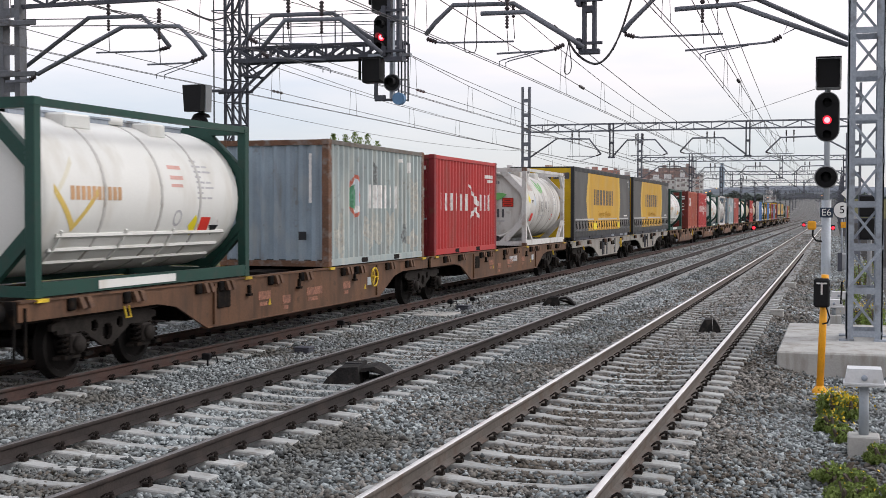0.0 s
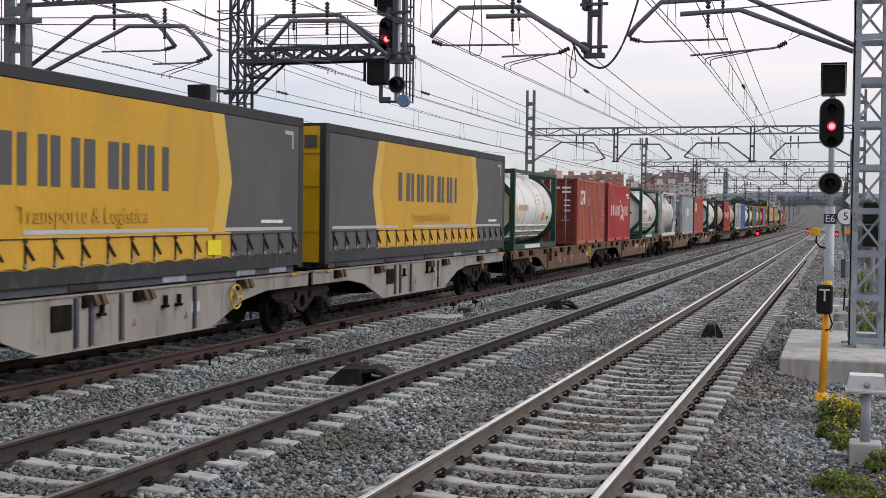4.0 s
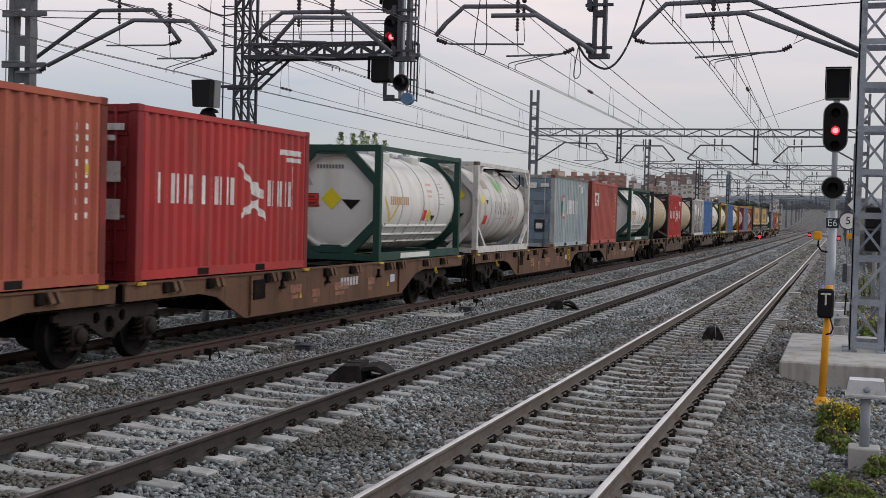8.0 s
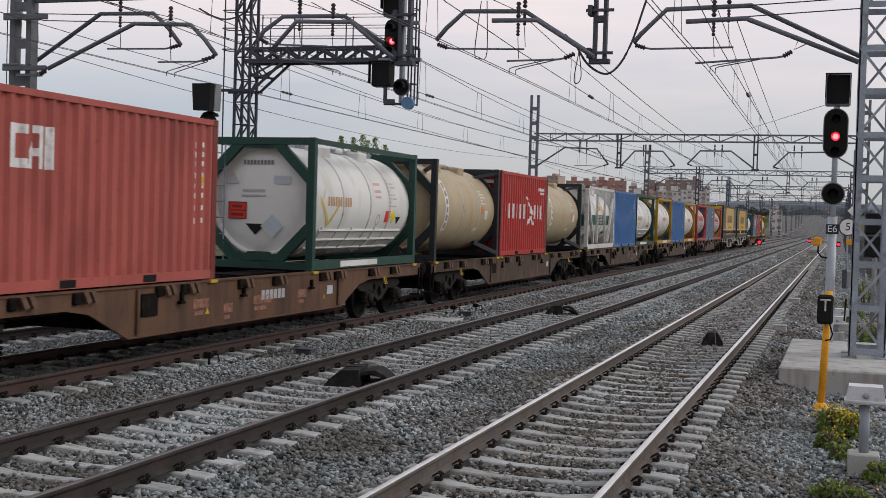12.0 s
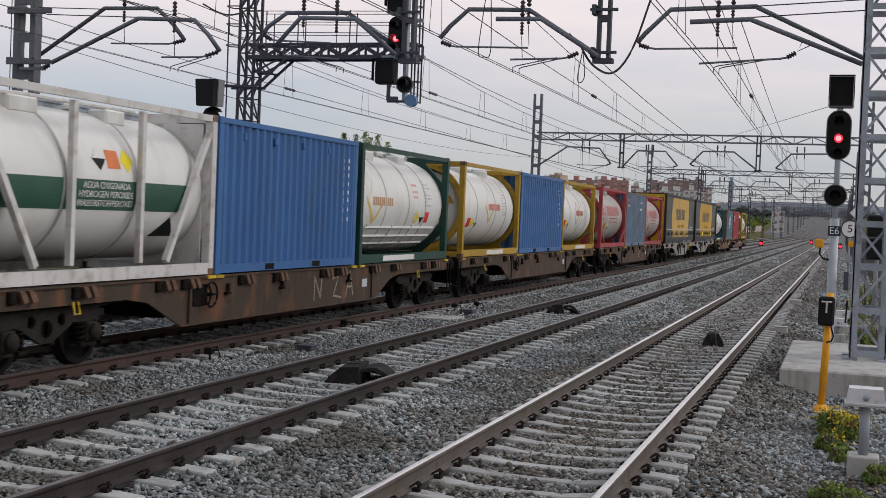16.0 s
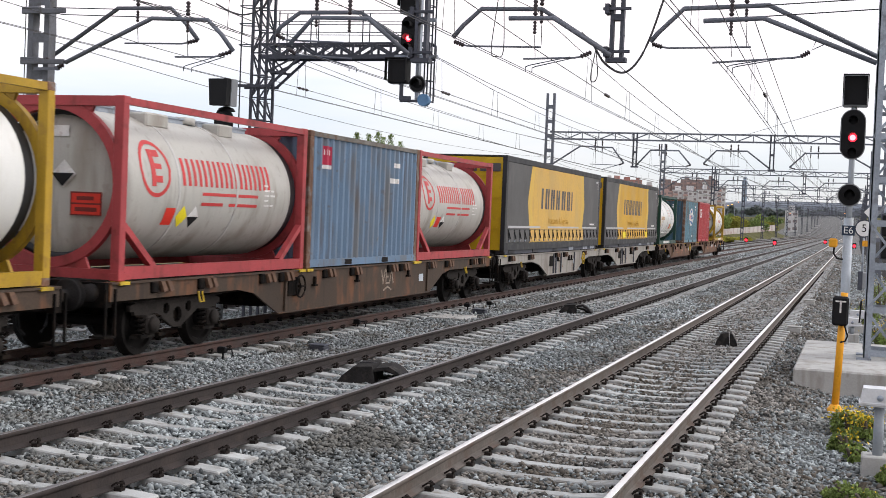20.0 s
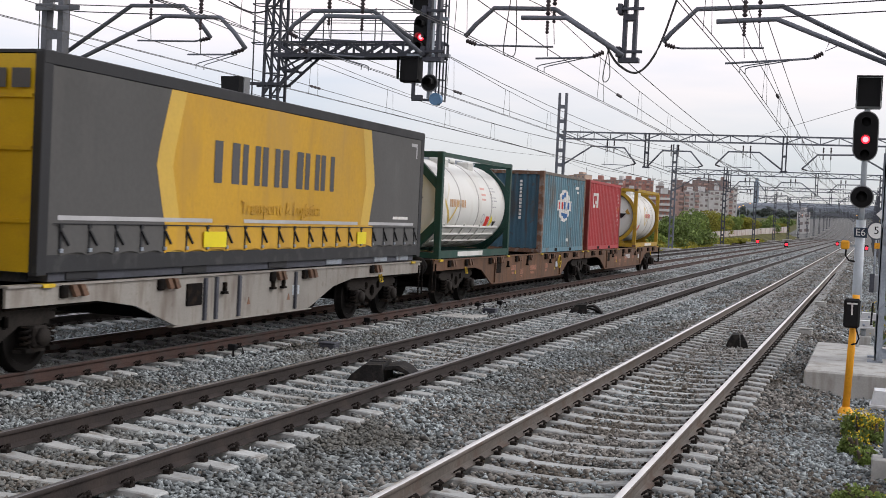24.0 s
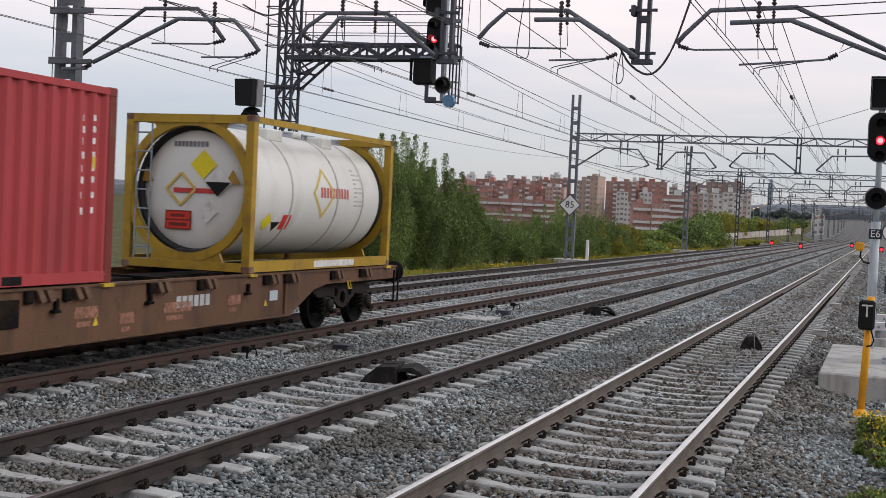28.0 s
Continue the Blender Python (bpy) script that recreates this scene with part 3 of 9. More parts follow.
# ---- tracks ----
def rail_mesh(side_mat, top_mat, x):
    """One rail along the whole line: foot, web and head, with a bright running band on top."""
    prof = ((-0.075, -0.172), (-0.075, -0.160), (-0.012, -0.135), (-0.010, -0.055), (-0.036, -0.042), (-0.036, -0.014), (-0.032, -0.004), (-0.02, 0.0),
            (0.02, 0.0), (0.032, -0.004), (0.036, -0.014), (0.036, -0.042), (0.010, -0.055), (0.012, -0.135), (0.075, -0.160), (0.075, -0.172))
    bm = bmesh.new()
    rows = []
    for y in [-30, 340] + list(range(355, 700, 15)) + [750, 820, 900]:
        rows.append([bm.verts.new((x + bend(y) + px, y, pz + rise(y))) for px, pz in prof])
    for a, b in zip(rows, rows[1:]):
        for i in range(len(prof) - 1):
            f = bm.faces.new((a[i], b[i], b[i + 1], a[i + 1]))
            f.material_index = 1 if 6 <= i <= 8 else 0
            f.smooth = 4 <= i <= 10
    bmesh.ops.recalc_face_normals(bm, faces=bm.faces)
    return bm, (side_mat, top_mat)


def sleeper_mesh():
    """A concrete sleeper, waisted in the middle, with sloping shoulders."""
    bm = bmesh.new()
    rings = []
    for x, top, wt in ((-1.3, -0.212, 0.105), (-1.28, -0.2, 0.11), (-1.0, -0.182, 0.11), (-0.72, -0.182, 0.11), (-0.42, -0.212, 0.085), (0, -0.218, 0.08),
                       (0.42, -0.212, 0.085), (0.72, -0.182, 0.11), (1.0, -0.182, 0.11), (1.28, -0.2, 0.11), (1.3, -0.212, 0.105)):
        rings.append([bm.verts.new((x, yy, zz)) for yy, zz in ((-wt - 0.03, -0.42), (-wt, top - 0.012), (-wt + 0.012, top), (wt - 0.012, top), (wt, top - 0.012), (wt + 0.03, -0.42))])
    for a, b in zip(rings, rings[1:]):
        for i in range(5):
            bm.faces.new((a[i], a[i + 1], b[i + 1], b[i]))
    bm.faces.new(rings[0][::-1])
    bm.faces.new(rings[-1])
    bmesh.ops.recalc_face_normals(bm, faces=bm.faces)
    return bm


SPACING = 0.612
FIRST = (10.86, 8.99, 12.52, 9.0)


def sleeper_ys(k, a, b):
    n0 = math.ceil((a - FIRST[k]) / SPACING)
    return [FIRST[k] + SPACING * i for i in range(n0, math.floor((b - FIRST[k]) / SPACING) + 1)]


def track(k):
    x = TRACKS[k]
    t = thing("railway_track", Matrix.Identity(4), ("broad-gauge track with bright worn rails on concrete sleepers", "broad-gauge track with rust-brown rails on concrete sleepers",
              "rusty track under the freight train on concrete sleepers", "outermost rusty track beside the grassy verge")[k], "railway track", "running tracks", "structure")
    for sx in (-GAUGE / 2, GAUGE / 2):
        bm, ms = rail_mesh(M["rail_light"] if k == 0 else M["rail_red"] if k == 2 else M["rail_side"], M["rail_top"] if k == 0 else M["rail_dull"], x + sx)
        part("rail", bm, ms, t)
    far = []
    # steel clips and bolts at every rail seat
    bm = bmesh.new()
    for y in sleeper_ys(k, -9, 75):
        for sx in (-GAUGE / 2, GAUGE / 2):
            for s in (-1, 1):
                cx = x + sx + s * 0.105
                box(bm, cx - 0.034, cx + 0.034, y - 0.036, y + 0.036, -0.19, -0.15)
                if y < 48:
                    tube(bm, ((cx + s * 0.02, y, -0.15), (cx + s * 0.02, y, -0.095)), 0.014, 5)
                    tube(bm, ((cx - s * 0.05, y - 0.04, -0.14), (cx, y - 0.045, -0.105), (cx + s * 0.045, y, -0.12), (cx, y + 0.045, -0.105), (cx - s * 0.05, y + 0.04, -0.14)), 0.011, 4)
    tagged(part("fastening", bm, M["clip"], t), kind="stuff")
    return t


track_things = [track(k) for k in range(4)]


# ---- overhead line ----
PORTALS = (24.3, 71.0, 115.5, 158.0, 202.0, 246.0, 290.0, 334.0, 380.0, 430.0, 485.0, 545.0, 605.0, 670.0)


def insulator_bm(a, b, r=0.055, n=8, sheds=4):
    """A ribbed porcelain insulator from a to b."""
    bm = bmesh.new()
    a, b = Vector(a), Vector(b)
    pts, rs = [], []
    for i in range(sheds * 2 + 1):
        pts.append(a.lerp(b, i / (sheds * 2)))
        rs.append(r if i % 2 else r * 0.45)
    return tube(bm, pts, rs, n)


def batten_mast(parent, x, y, z0, z1, w, mat_, d=0.22):
    """Two steel channels joined by plates."""
    for s in (-1, 1):
        bm = bmesh.new()
        box(bm, x + s * w / 2 - 0.05, x + s * w / 2 + 0.05, y - d / 2, y + d / 2, z0, z1)
        box(bm, x + s * w / 2 - 0.07 - 0.01 * s, x + s * w / 2 + 0.07 - 0.01 * s, y - d / 2 - 0.012, y - d / 2 - 0.001, z0, z1)
        part("mast_channel", bm, mat_, parent)
    z = z0 + 0.5
    first = None
    while z < z1:
        if first is None:
            first = part("batten_plate", boxes((x - w / 2 + 0.06, x + w / 2 - 0.06, y - d / 2 - 0.006, y - d / 2 + 0.006, -0.11, 0.11)), mat_, parent)
            first.location.z = z
        else:
            again(first, parent, Matrix.Translation((0, 0, z)))
        z += 0.85


def lattice_mast(parent, x, y, w, d, z0, z1, mat_):
    """Four angle legs with crossed bracing on each face."""
    for sx in (-1, 1):
        for sy in (-1, 1):
            cx, cy = x + sx * w / 2, y + sy * d / 2
            part("leg", boxes((cx - 0.012, cx + 0.012, cy - sy * 0.12, cy + sy * 0.012, z0, z1), (cx - sx * 0.115, cx + sx * 0.012, cy - 0.012, cy + 0.012, z0, z1)), mat_, parent)
    step = 0.78
    n = int((z1 - z0) / step)
    for i in range(n):
        a, b = z0 + 0.12 + i * step, z0 + 0.12 + (i + 1) * step
        for j, (p, q) in enumerate((((x - w / 2, y - d / 2), (x + w / 2, y - d / 2)), ((x - w / 2, y + d / 2), (x + w / 2, y + d / 2)),
                                    ((x - w / 2, y - d / 2), (x - w / 2, y + d / 2)), ((x + w / 2, y - d / 2), (x + w / 2, y + d / 2)))):
            bm = bmesh.new()
            lo, hi = (p, q) if (i + j) % 2 else (q, p)
            bar(bm, (*lo, a), (*hi, b), 0.045)
            box(bm, min(p[0], q[0]) - 0.01, max(p[0], q[0]) + 0.01, min(p[1], q[1]) - 0.01, max(p[1], q[1]) + 0.01, a - 0.055, a + 0.055)
            part("bracing", bm, mat_, parent)


def truss(parent, x0, x1, y, z0, z1, mat_, name="beam", panel=1.0, chord=0.09):
    bm = bmesh.new()
    for z in (z0, z1):
        box(bm, x0, x1, y - chord / 2, y + chord / 2, z - chord / 2, z + chord / 2)
    n = max(1, round((x1 - x0) / panel))
    for i in range(n):
        a, b = x0 + (x1 - x0) * i / n, x0 + (x1 - x0) * (i + 1) / n
        lo, hi = (z0, z1) if i % 2 else (z1, z0)
        bar(bm, (a, y, lo), (b, y, hi), 0.055)
        bar(bm, (b, y, z0), (b, y, z1), 0.045)
    part(name, bm, mat_, parent)


def cantilever(parent, y, pts, stand, reg, mat_, fine, r=0.048, wire_x=None, drop=0.0):
    """A bent tube arm; stand: places of the insulators on the straight; reg: the insulator's ends and the far end of the registration tube."""
    arm = part("arm", tube(bmesh.new(), [(x, y, z) for x, z in pts], r, 8 if fine else 5), mat_, parent)
    zt = max(z for x, z in pts)
    for x, up in stand:
        if up:
            part("insulator", insulator_bm((x, y, zt + 0.04), (x, y, zt + 0.36), 0.056 if fine else 0.08, 8 if fine else 5), M["insul"], parent)
        else:
            part("insulator", insulator_bm((x, y, zt - 0.06), (x, y, zt - 0.32), 0.042, 8 if fine else 5), M["insul"], parent)
            part("hanger", tube(bmesh.new(), ((x, y, zt - 0.34), (x + 0.03, y, reg[1][1])), 0.009, 4), M["wire"], parent)
    if fine:
        (xa, za), (xb, zb), xc = reg
        part("insulator", insulator_bm((xa, y, za), (xb, y, zb), 0.055), M["insul"], parent)
        part("registration_tube", tube(bmesh.new(), ((xb, y, zb), (xb + (0.12 if xc > xb else -0.12), y, zb - 0.02), (xc, y, zb - drop)), 0.02, 6), mat_, parent)
        if wire_x is not None:
            s = 1 if xa > wire_x else -1
            xs = wire_x + s * 0.85
            zs = zb - drop * (xb - xs) / (xb - xc) - 0.01
            for dx, dy in ((-0.04, -0.1), (0.04, 0.1)):
                part("steady_arm", tube(bmesh.new(), ((xs, y + dy, zs), (wire_x + dx + s * 0.07, y + dy, 5.27), (wire_x + dx, y + dy, 5.24), (wire_x + dx, y + dy, 5.15)), 0.011, 5), mat_, parent)


# contact wire over each track: x at even and odd portals and behind the camera; its height
WIRE_X = ((-2.42, -2.87, -2.72), (-6.34, -6.49, -6.49), (-10.13, -10.98, -10.6), (-14.04, -14.09, -13.3))
CONTACT_Z = (5.14, 5.15, 5.22, 5.21)


def portal(i, y):
    fine = i < 2
    st = M["galv"] if i == 0 else M["galv_far"] if i < 3 else M["dark_steel"]
    p = thing("catenary_portal", Matrix.Translation((bend(y), 0, rise(y))), ("grey steel catenary portal with cantilever arms over four tracks" if i == 0 else "lattice-beam catenary portal spanning the tracks further on"), "catenary portal", "overhead line portals")
    zl = -0.2
    xl, xr = (-18.09, 0.55) if i == 0 else (-17.35, 1.1)
    if i == 0:
        batten_mast(p, xl, y, -0.5, 9.5, 0.46, M["galv_mid"], 0.26)
        lattice_mast(p, 0.52, 23.95, 0.60, 0.86, -0.06, 9.3, st)
    else:
        batten_mast(p, xl, y, zl, 9.6, 0.36 if i > 1 else 0.42, st)
        batten_mast(p, xr, y, -0.4, 9.3, 0.36, st)
        part("footing", boxes((xl - 1.0, xl + 0.9, y - 1.2, y + 1.2, -0.9, -0.02)), M["concrete"], p)
    truss(p, xl, xr, y, 6.95, 7.35, M["galv_far"] if i else M["dark_steel"], panel=0.95)
    # hanging posts and arms
    posts = (-4.66, -8.75) if i == 0 else (-4.66, -12.3)
    for px in posts:
        bm = bmesh.new()
        for s in (-1, 1):
            box(bm, px + s * 0.1 - 0.035, px + s * 0.1 + 0.035, y - 0.08, y + 0.08, 5.43, 7.38)
        box(bm, px - 0.2, px + 0.2, y - 0.1, y + 0.1, 5.38, 5.47)
        box(bm, px - 0.13, px + 0.13, y - 0.09, y + 0.09, 6.2, 6.32)
        part("hanging_post", bm, M["dark_steel"], p)
    am = M["galv_far"]
    A = lambda *a, **k: cantilever(p, *a, am, fine, **k)
    if i == 0:
        A(y + 0.35, ((-18.2, 5.50), (-16.30, 6.68), (-14.92, 6.66), (-14.51, 6.30), (-14.21, 5.94)), ((-15.78, True), (-15.78, False)), ((-14.21, 5.94), (-14.49, 5.88), -16.1))
        A(y - 0.35, ((-17.18, 5.35), (-14.97, 6.32), (-13.58, 6.27), (-13.23, 5.95), (-12.94, 5.60)), ((-14.07, True), (-14.07, False)), ((-12.98, 5.58), (-13.29, 5.49), -14.36), wire_x=WIRE_X[3][0], drop=0.02)
        for a, b in (((-17.8, 6.66), (-16.11, 6.6)), ((-17.6, 6.5), (-15.03, 6.4)), ((0.25, 6.56), (-1.83, 6.46)), ((0.25, 6.36), (-1.87, 6.25))):
            part("tie_rod", tube(bmesh.new(), ((a[0], y, a[1]), (b[0], y, b[1])), 0.012, 5), M["wire"], p)
        part("mast_bracket", boxes((-18.0, -17.55, y - 0.4, y - 0.3, 6.5, 6.57)), am, p)
        for za, xb in ((5.32, -17.75), (5.18, -17.35)):
            part("mast_bracket", boxes((-18.0, xb, y - 0.4, y - 0.3, za, za + 0.06)), am, p)
            part("bracket_pin", insulator_bm((xb - 0.1, y - 0.35, za + 0.03), (xb + 0.12, y - 0.35, za + 0.12), 0.06), M["insul"], p)
        A(y + 0.35, ((-9.08, 5.72), (-10.28, 6.50), (-11.71, 6.52), (-12.16, 6.22), (-12.27, 6.07)), ((-11.32, True), (-11.32, False)), ((-12.27, 6.05), (-12.06, 5.94), -10.66), drop=0.08)
        A(y - 0.35, ((-8.90, 5.51), (-9.82, 6.25), (-11.07, 6.29), (-11.59, 5.74)), ((-10.24, True), (-10.24, False)), ((-11.61, 5.62), (-11.45, 5.52), -10.16), wire_x=WIRE_X[2][0], drop=0.1)
        A(y + 0.35, ((-4.86, 5.60), (-6.29, 6.51), (-7.58, 6.54), (-7.97, 6.20), (-8.19, 5.95)), ((-6.30, True), (-6.30, False)), ((-8.16, 5.87), (-7.94, 5.79), -6.29), drop=0.05)
        A(y - 0.35, ((-4.70, 5.47), (-5.87, 6.21), (-6.79, 6.22)), ((-6.25, True), (-6.25, False)), ((-5.09, 5.54), (-5.30, 5.45), -6.46), wire_x=WIRE_X[1][0], drop=0.04)
        A(y + 0.35, ((0.23, 5.52), (-1.80, 6.52), (-3.42, 6.48), (-3.91, 6.01), (-4.06, 5.83)), ((-2.22, True), (-2.22, False)), ((-4.02, 5.79), (-3.82, 5.73), -2.11), drop=0.01)
        A(y - 0.35, ((0.20, 5.32), (-1.84, 6.16), (-2.95, 6.12)), ((-2.43, True), (-2.43, False)), ((-0.98, 5.53), (-1.14, 5.44), -2.75), wire_x=WIRE_X[0][0], drop=0.11)
        part("hanger", tube(bmesh.new(), ((-0.86, y - 0.35, 5.77), (-0.95, y - 0.35, 5.56), (-0.70, y - 0.35, 5.68)), 0.012, 5), am, p)
        # clamps on the left mast and at the hanging posts
        for z_ in (5.4, 6.55):
            part("mast_bracket", boxes((-18.36, -17.2, y - 0.42, y - 0.34, z_ - 0.09, z_ + 0.02), (-18.36, -17.9, y - 0.42, y + 0.4, z_ + 0.02, z_ + 0.07), bev=0.01), M["galv_mid"], p)
        part("feeder_rod", tube(bmesh.new(), ((-18.55, y, 4.2), (-18.55, y, 9.4)), 0.012, 5), M["wire"], p)
        for px in posts:
            for z_ in (5.58, 6.42, 6.86):
                part("post_clamp", boxes((px - 0.28, px + 0.28, y - 0.13, y - 0.09, z_ - 0.03, z_ + 0.03), (px - 0.24, px - 0.15, y - 0.16, y + 0.1, z_ - 0.1, z_ + 0.1), bev=0.008), M["dark_steel"], p)
    else:
        A(y, ((xl + 0.2, 5.45), (-15.5, 6.55), (-13.6, 6.5), (-12.9, 5.6)), ((-14.6, True), (-14.2, True), (-14.6, False), (-14.2, False)), ((-12.95, 5.6), (-13.2, 5.52), -14.9), wire_x=WIRE_X[3][i % 2])
        A(y, ((-12.2, 5.5), (-11.4, 6.4), (-9.8, 6.4), (-9.1, 5.6)), ((-10.9, True), (-10.5, True), (-10.9, False), (-10.5, False)), ((-9.1, 5.6), (-9.35, 5.52), -11.2), wire_x=WIRE_X[2][i % 2])
        A(y, ((-4.75, 5.5), (-6.0, 6.45), (-7.7, 6.45), (-8.4, 5.7)), ((-6.5, True), (-6.9, True), (-6.5, False), (-6.9, False)), ((-8.4, 5.7), (-8.15, 5.6), -6.4), wire_x=WIRE_X[1][i % 2])
        A(y, ((xr - 0.2, 5.5), (-0.8, 6.45), (-2.9, 6.4), (-3.7, 5.6)), ((-2.2, True), (-2.6, True), (-2.2, False), (-2.6, False)), ((-3.7, 5.6), (-3.4, 5.52), -2.2), wire_x=WIRE_X[0][i % 2])
    return p


for i_, y_ in enumerate(PORTALS):
    portal(i_, y_)


# second cables at the overlap: (x, z) of the contact wire at the first and second portals, then of the messenger
OVERLAP = (((-2.31, 5.65), (-2.71, 5.45), (-2.06, 6.25), (-3.01, 6.5), 0.1), ((-6.31, 5.65), (-7.06, 5.2), (-5.37, 5.98), (-5.97, 5.9), 0.3),
           ((-11.05, 5.68), (-10.5, 5.25), (-10.9, 6.75), (-10.4, 6.5), 0.55), ((-15.39, 5.8), (-14.8, 5.2), (-15.6, 6.8), (-14.8, 6.5), 0.55))


def wires():
    """A messenger cable, two contact wires and paired droppers over each track; feeders outside the masts."""
    ends = [-22.0] + list(PORTALS)
    for k in range(4):
        t = thing("overhead_wire", Matrix.Identity(4), "catenary of thin dark cables with paired droppers over a track", "overhead wire", "overhead wires")
        xs = [WIRE_X[k][2]] + [WIRE_X[k][i % 2] for i in range(len(PORTALS))]
        def across(y):
            return float(np.interp(y, ends, xs)) + bend(y)
        def sag(y):
            for a, b in zip(ends, ends[1:]):
                if a <= y <= b:
                    u = (y - a) / (b - a)
                    return 6.45 - (0.62 if k == 3 else 0.68) * 4 * u * (1 - u)
            return 6.45
        ys = sorted({a + (b - a) * i / 9 for a, b in zip(ends, ends[1:]) for i in range(10)})
        for off in (-0.04, 0.04):
            part("contact_wire", tube(bmesh.new(), [(across(y) + off, y, CONTACT_Z[k] + rise(y)) for y in ends], [0.007 if y < 60 else 0.011 for y in ends], 4, cap=False), M["wire"], t)
        part("messenger_cable", tube(bmesh.new(), [(across(y), y, sag(y) + rise(y)) for y in ys], [0.008 if y < 60 else 0.012 for y in ys], 4, cap=False), M["wire"], t)
        for a, b in zip(ends, ends[1:]):
            if b < 210:
                for i in range(1, 9):
                    for d in (-0.2, 0.2):
                        y = (a + 5.5 * i if a > 0 else b - 5.4 * i) + d
                        x = across(y)
                        if 4 < y < b - 1.5:
                            part("dropper", tube(bmesh.new(), ((x, y, sag(y)), (x + (0.04 if d > 0 else -0.04), y, CONTACT_Z[k])), 0.006, 3, cap=False), M["wire"], t)
        # the second set of cables, in use only beyond the next portal
        (xa, za), (xb, zb), (xm, zm), (xn, zn), dip = OVERLAP[k]
        t = thing("overhead_wire", Matrix.Identity(4), "spare catenary cables rising out of use at an overlap", "overhead wire", "overhead wires")
        part("contact_wire", tube(bmesh.new(), ((xa + 0.45, -22.0, za + 1.1), (xa, 24.3, za), (xb, 71.0, zb), (xb, 115.5, zb + 0.6)), (0.007, 0.0085, 0.012, 0.012), 4, cap=False), M["wire"], t)
        part("messenger_cable", tube(bmesh.new(), [(xm + (xn - xm) * u, 24.3 + 46.7 * u, zm + (zn - zm) * u - dip * 4 * u * (1 - u)) for u in (i / 8 for i in range(9))], 0.010, 4, cap=False), M["wire"], t)
        part("section_insulator", insulator_bm((xa + (xb - xa) * 0.17, 32.2, za + (zb - za) * 0.17), (xa + (xb - xa) * 0.185, 32.9, za + (zb - za) * 0.185), 0.045, 6, 3), M["insul"], t)
    for pts, r in ((((-5.11, 5.7), (-4.89, 5.37), (-4.55, 5.18), (-4.28, 5.34), (-4.03, 5.81), (-3.77, 6.63)), 0.022), (((-7.13, 6.68), (-7.24, 5.65), (-7.12, 5.51), (-6.98, 5.63), (-7.01, 6.68)), 0.010),
                   (((-5.08, 5.63), (-5.16, 5.09), (-5.09, 5.0), (-5.02, 5.15), (-5.07, 5.6)), 0.010), (((-13.58, 6.68), (-13.22, 6.5), (-12.87, 6.43), (-12.46, 6.57), (-12.27, 6.95)), 0.018)):
        tagged(part("jumper_cable", tube(bmesh.new(), eased([(x, 24.3, z) for x, z in pts]), r, 6), M["wire"]), "slack dark jumper cable hanging from the arms", "cable", "jumper cables")
    for x, z, sag in ((-17.75, 5.88, 0.5),):
        for a, b in zip(ends[1:7], ends[2:8]):
            n = 10
            bm = tube(bmesh.new(), [(x + bend(a) + (bend(b) - bend(a)) * i / n, a + (b - a) * i / n, z - sag * 4 * (i / n) * (1 - i / n)) for i in range(n + 1)], 0.009, 4, cap=False)
            tagged(part("feeder_cable", bm, M["wire"]), "dark sagging feeder cable between the masts", "cable", "feeder cables")
    tagged(part("stay_wire", tube(bmesh.new(), ((-7.42, 70.8, 7.3), (-4.0, 48.0, 5.75), (-0.3, 24.6, 4.62)), 0.006, 4, cap=False), M["wire"]), "thin stay wire crossing between two portals", "cable")


wires()

# ---- the freight train ----
# Distance run since the start, in metres, at t seconds.
def run(t):
    u = t / 28
    return 280.077 * u - 26.261 * u ** 2 + 11.239 * u ** 3 - 1.763 * u ** 4


DECK = 1.135
MOVING = []  # (thing, place along the train, height)


def rolls(ob, s, z):
    MOVING.append((ob, s, z))
    ob.matrix_basis = pose(TRACKS[2] + bend(s), s, z, 0, 0, heading(s))
    return ob


def wave(y, depth=0.05, pitch=0.28):
    """Trapezoid corrugation: how far the sheet lies behind its outer face at y."""
    u = (y / pitch) % 1.0
    return 0.0 if u < 0.27 else depth * (u - 0.27) / 0.23 if u < 0.5 else depth if u < 0.77 else depth * (1 - (u - 0.77) / 0.23)


def breaks(y0, y1, pitch=0.28):
    out = {y0, y1}
    k = math.floor(y0 / pitch)
    while k * pitch < y1:
        out |= {pitch * (k + f) for f in (0, 0.27, 0.5, 0.77) if y0 < pitch * (k + f) < y1}
        k += 1
    return sorted(out)


def sheet(bm, ys, z0, z1, surf, mi=0):
    """A strip of wall that follows surf(y) across ys."""
    lo = [bm.verts.new((surf(y), y, z0)) for y in ys]
    hi = [bm.verts.new((surf(y), y, z1)) for y in ys]
    for i in range(len(ys) - 1):
        bm.faces.new((lo[i], lo[i + 1], hi[i + 1], hi[i])).material_index = mi


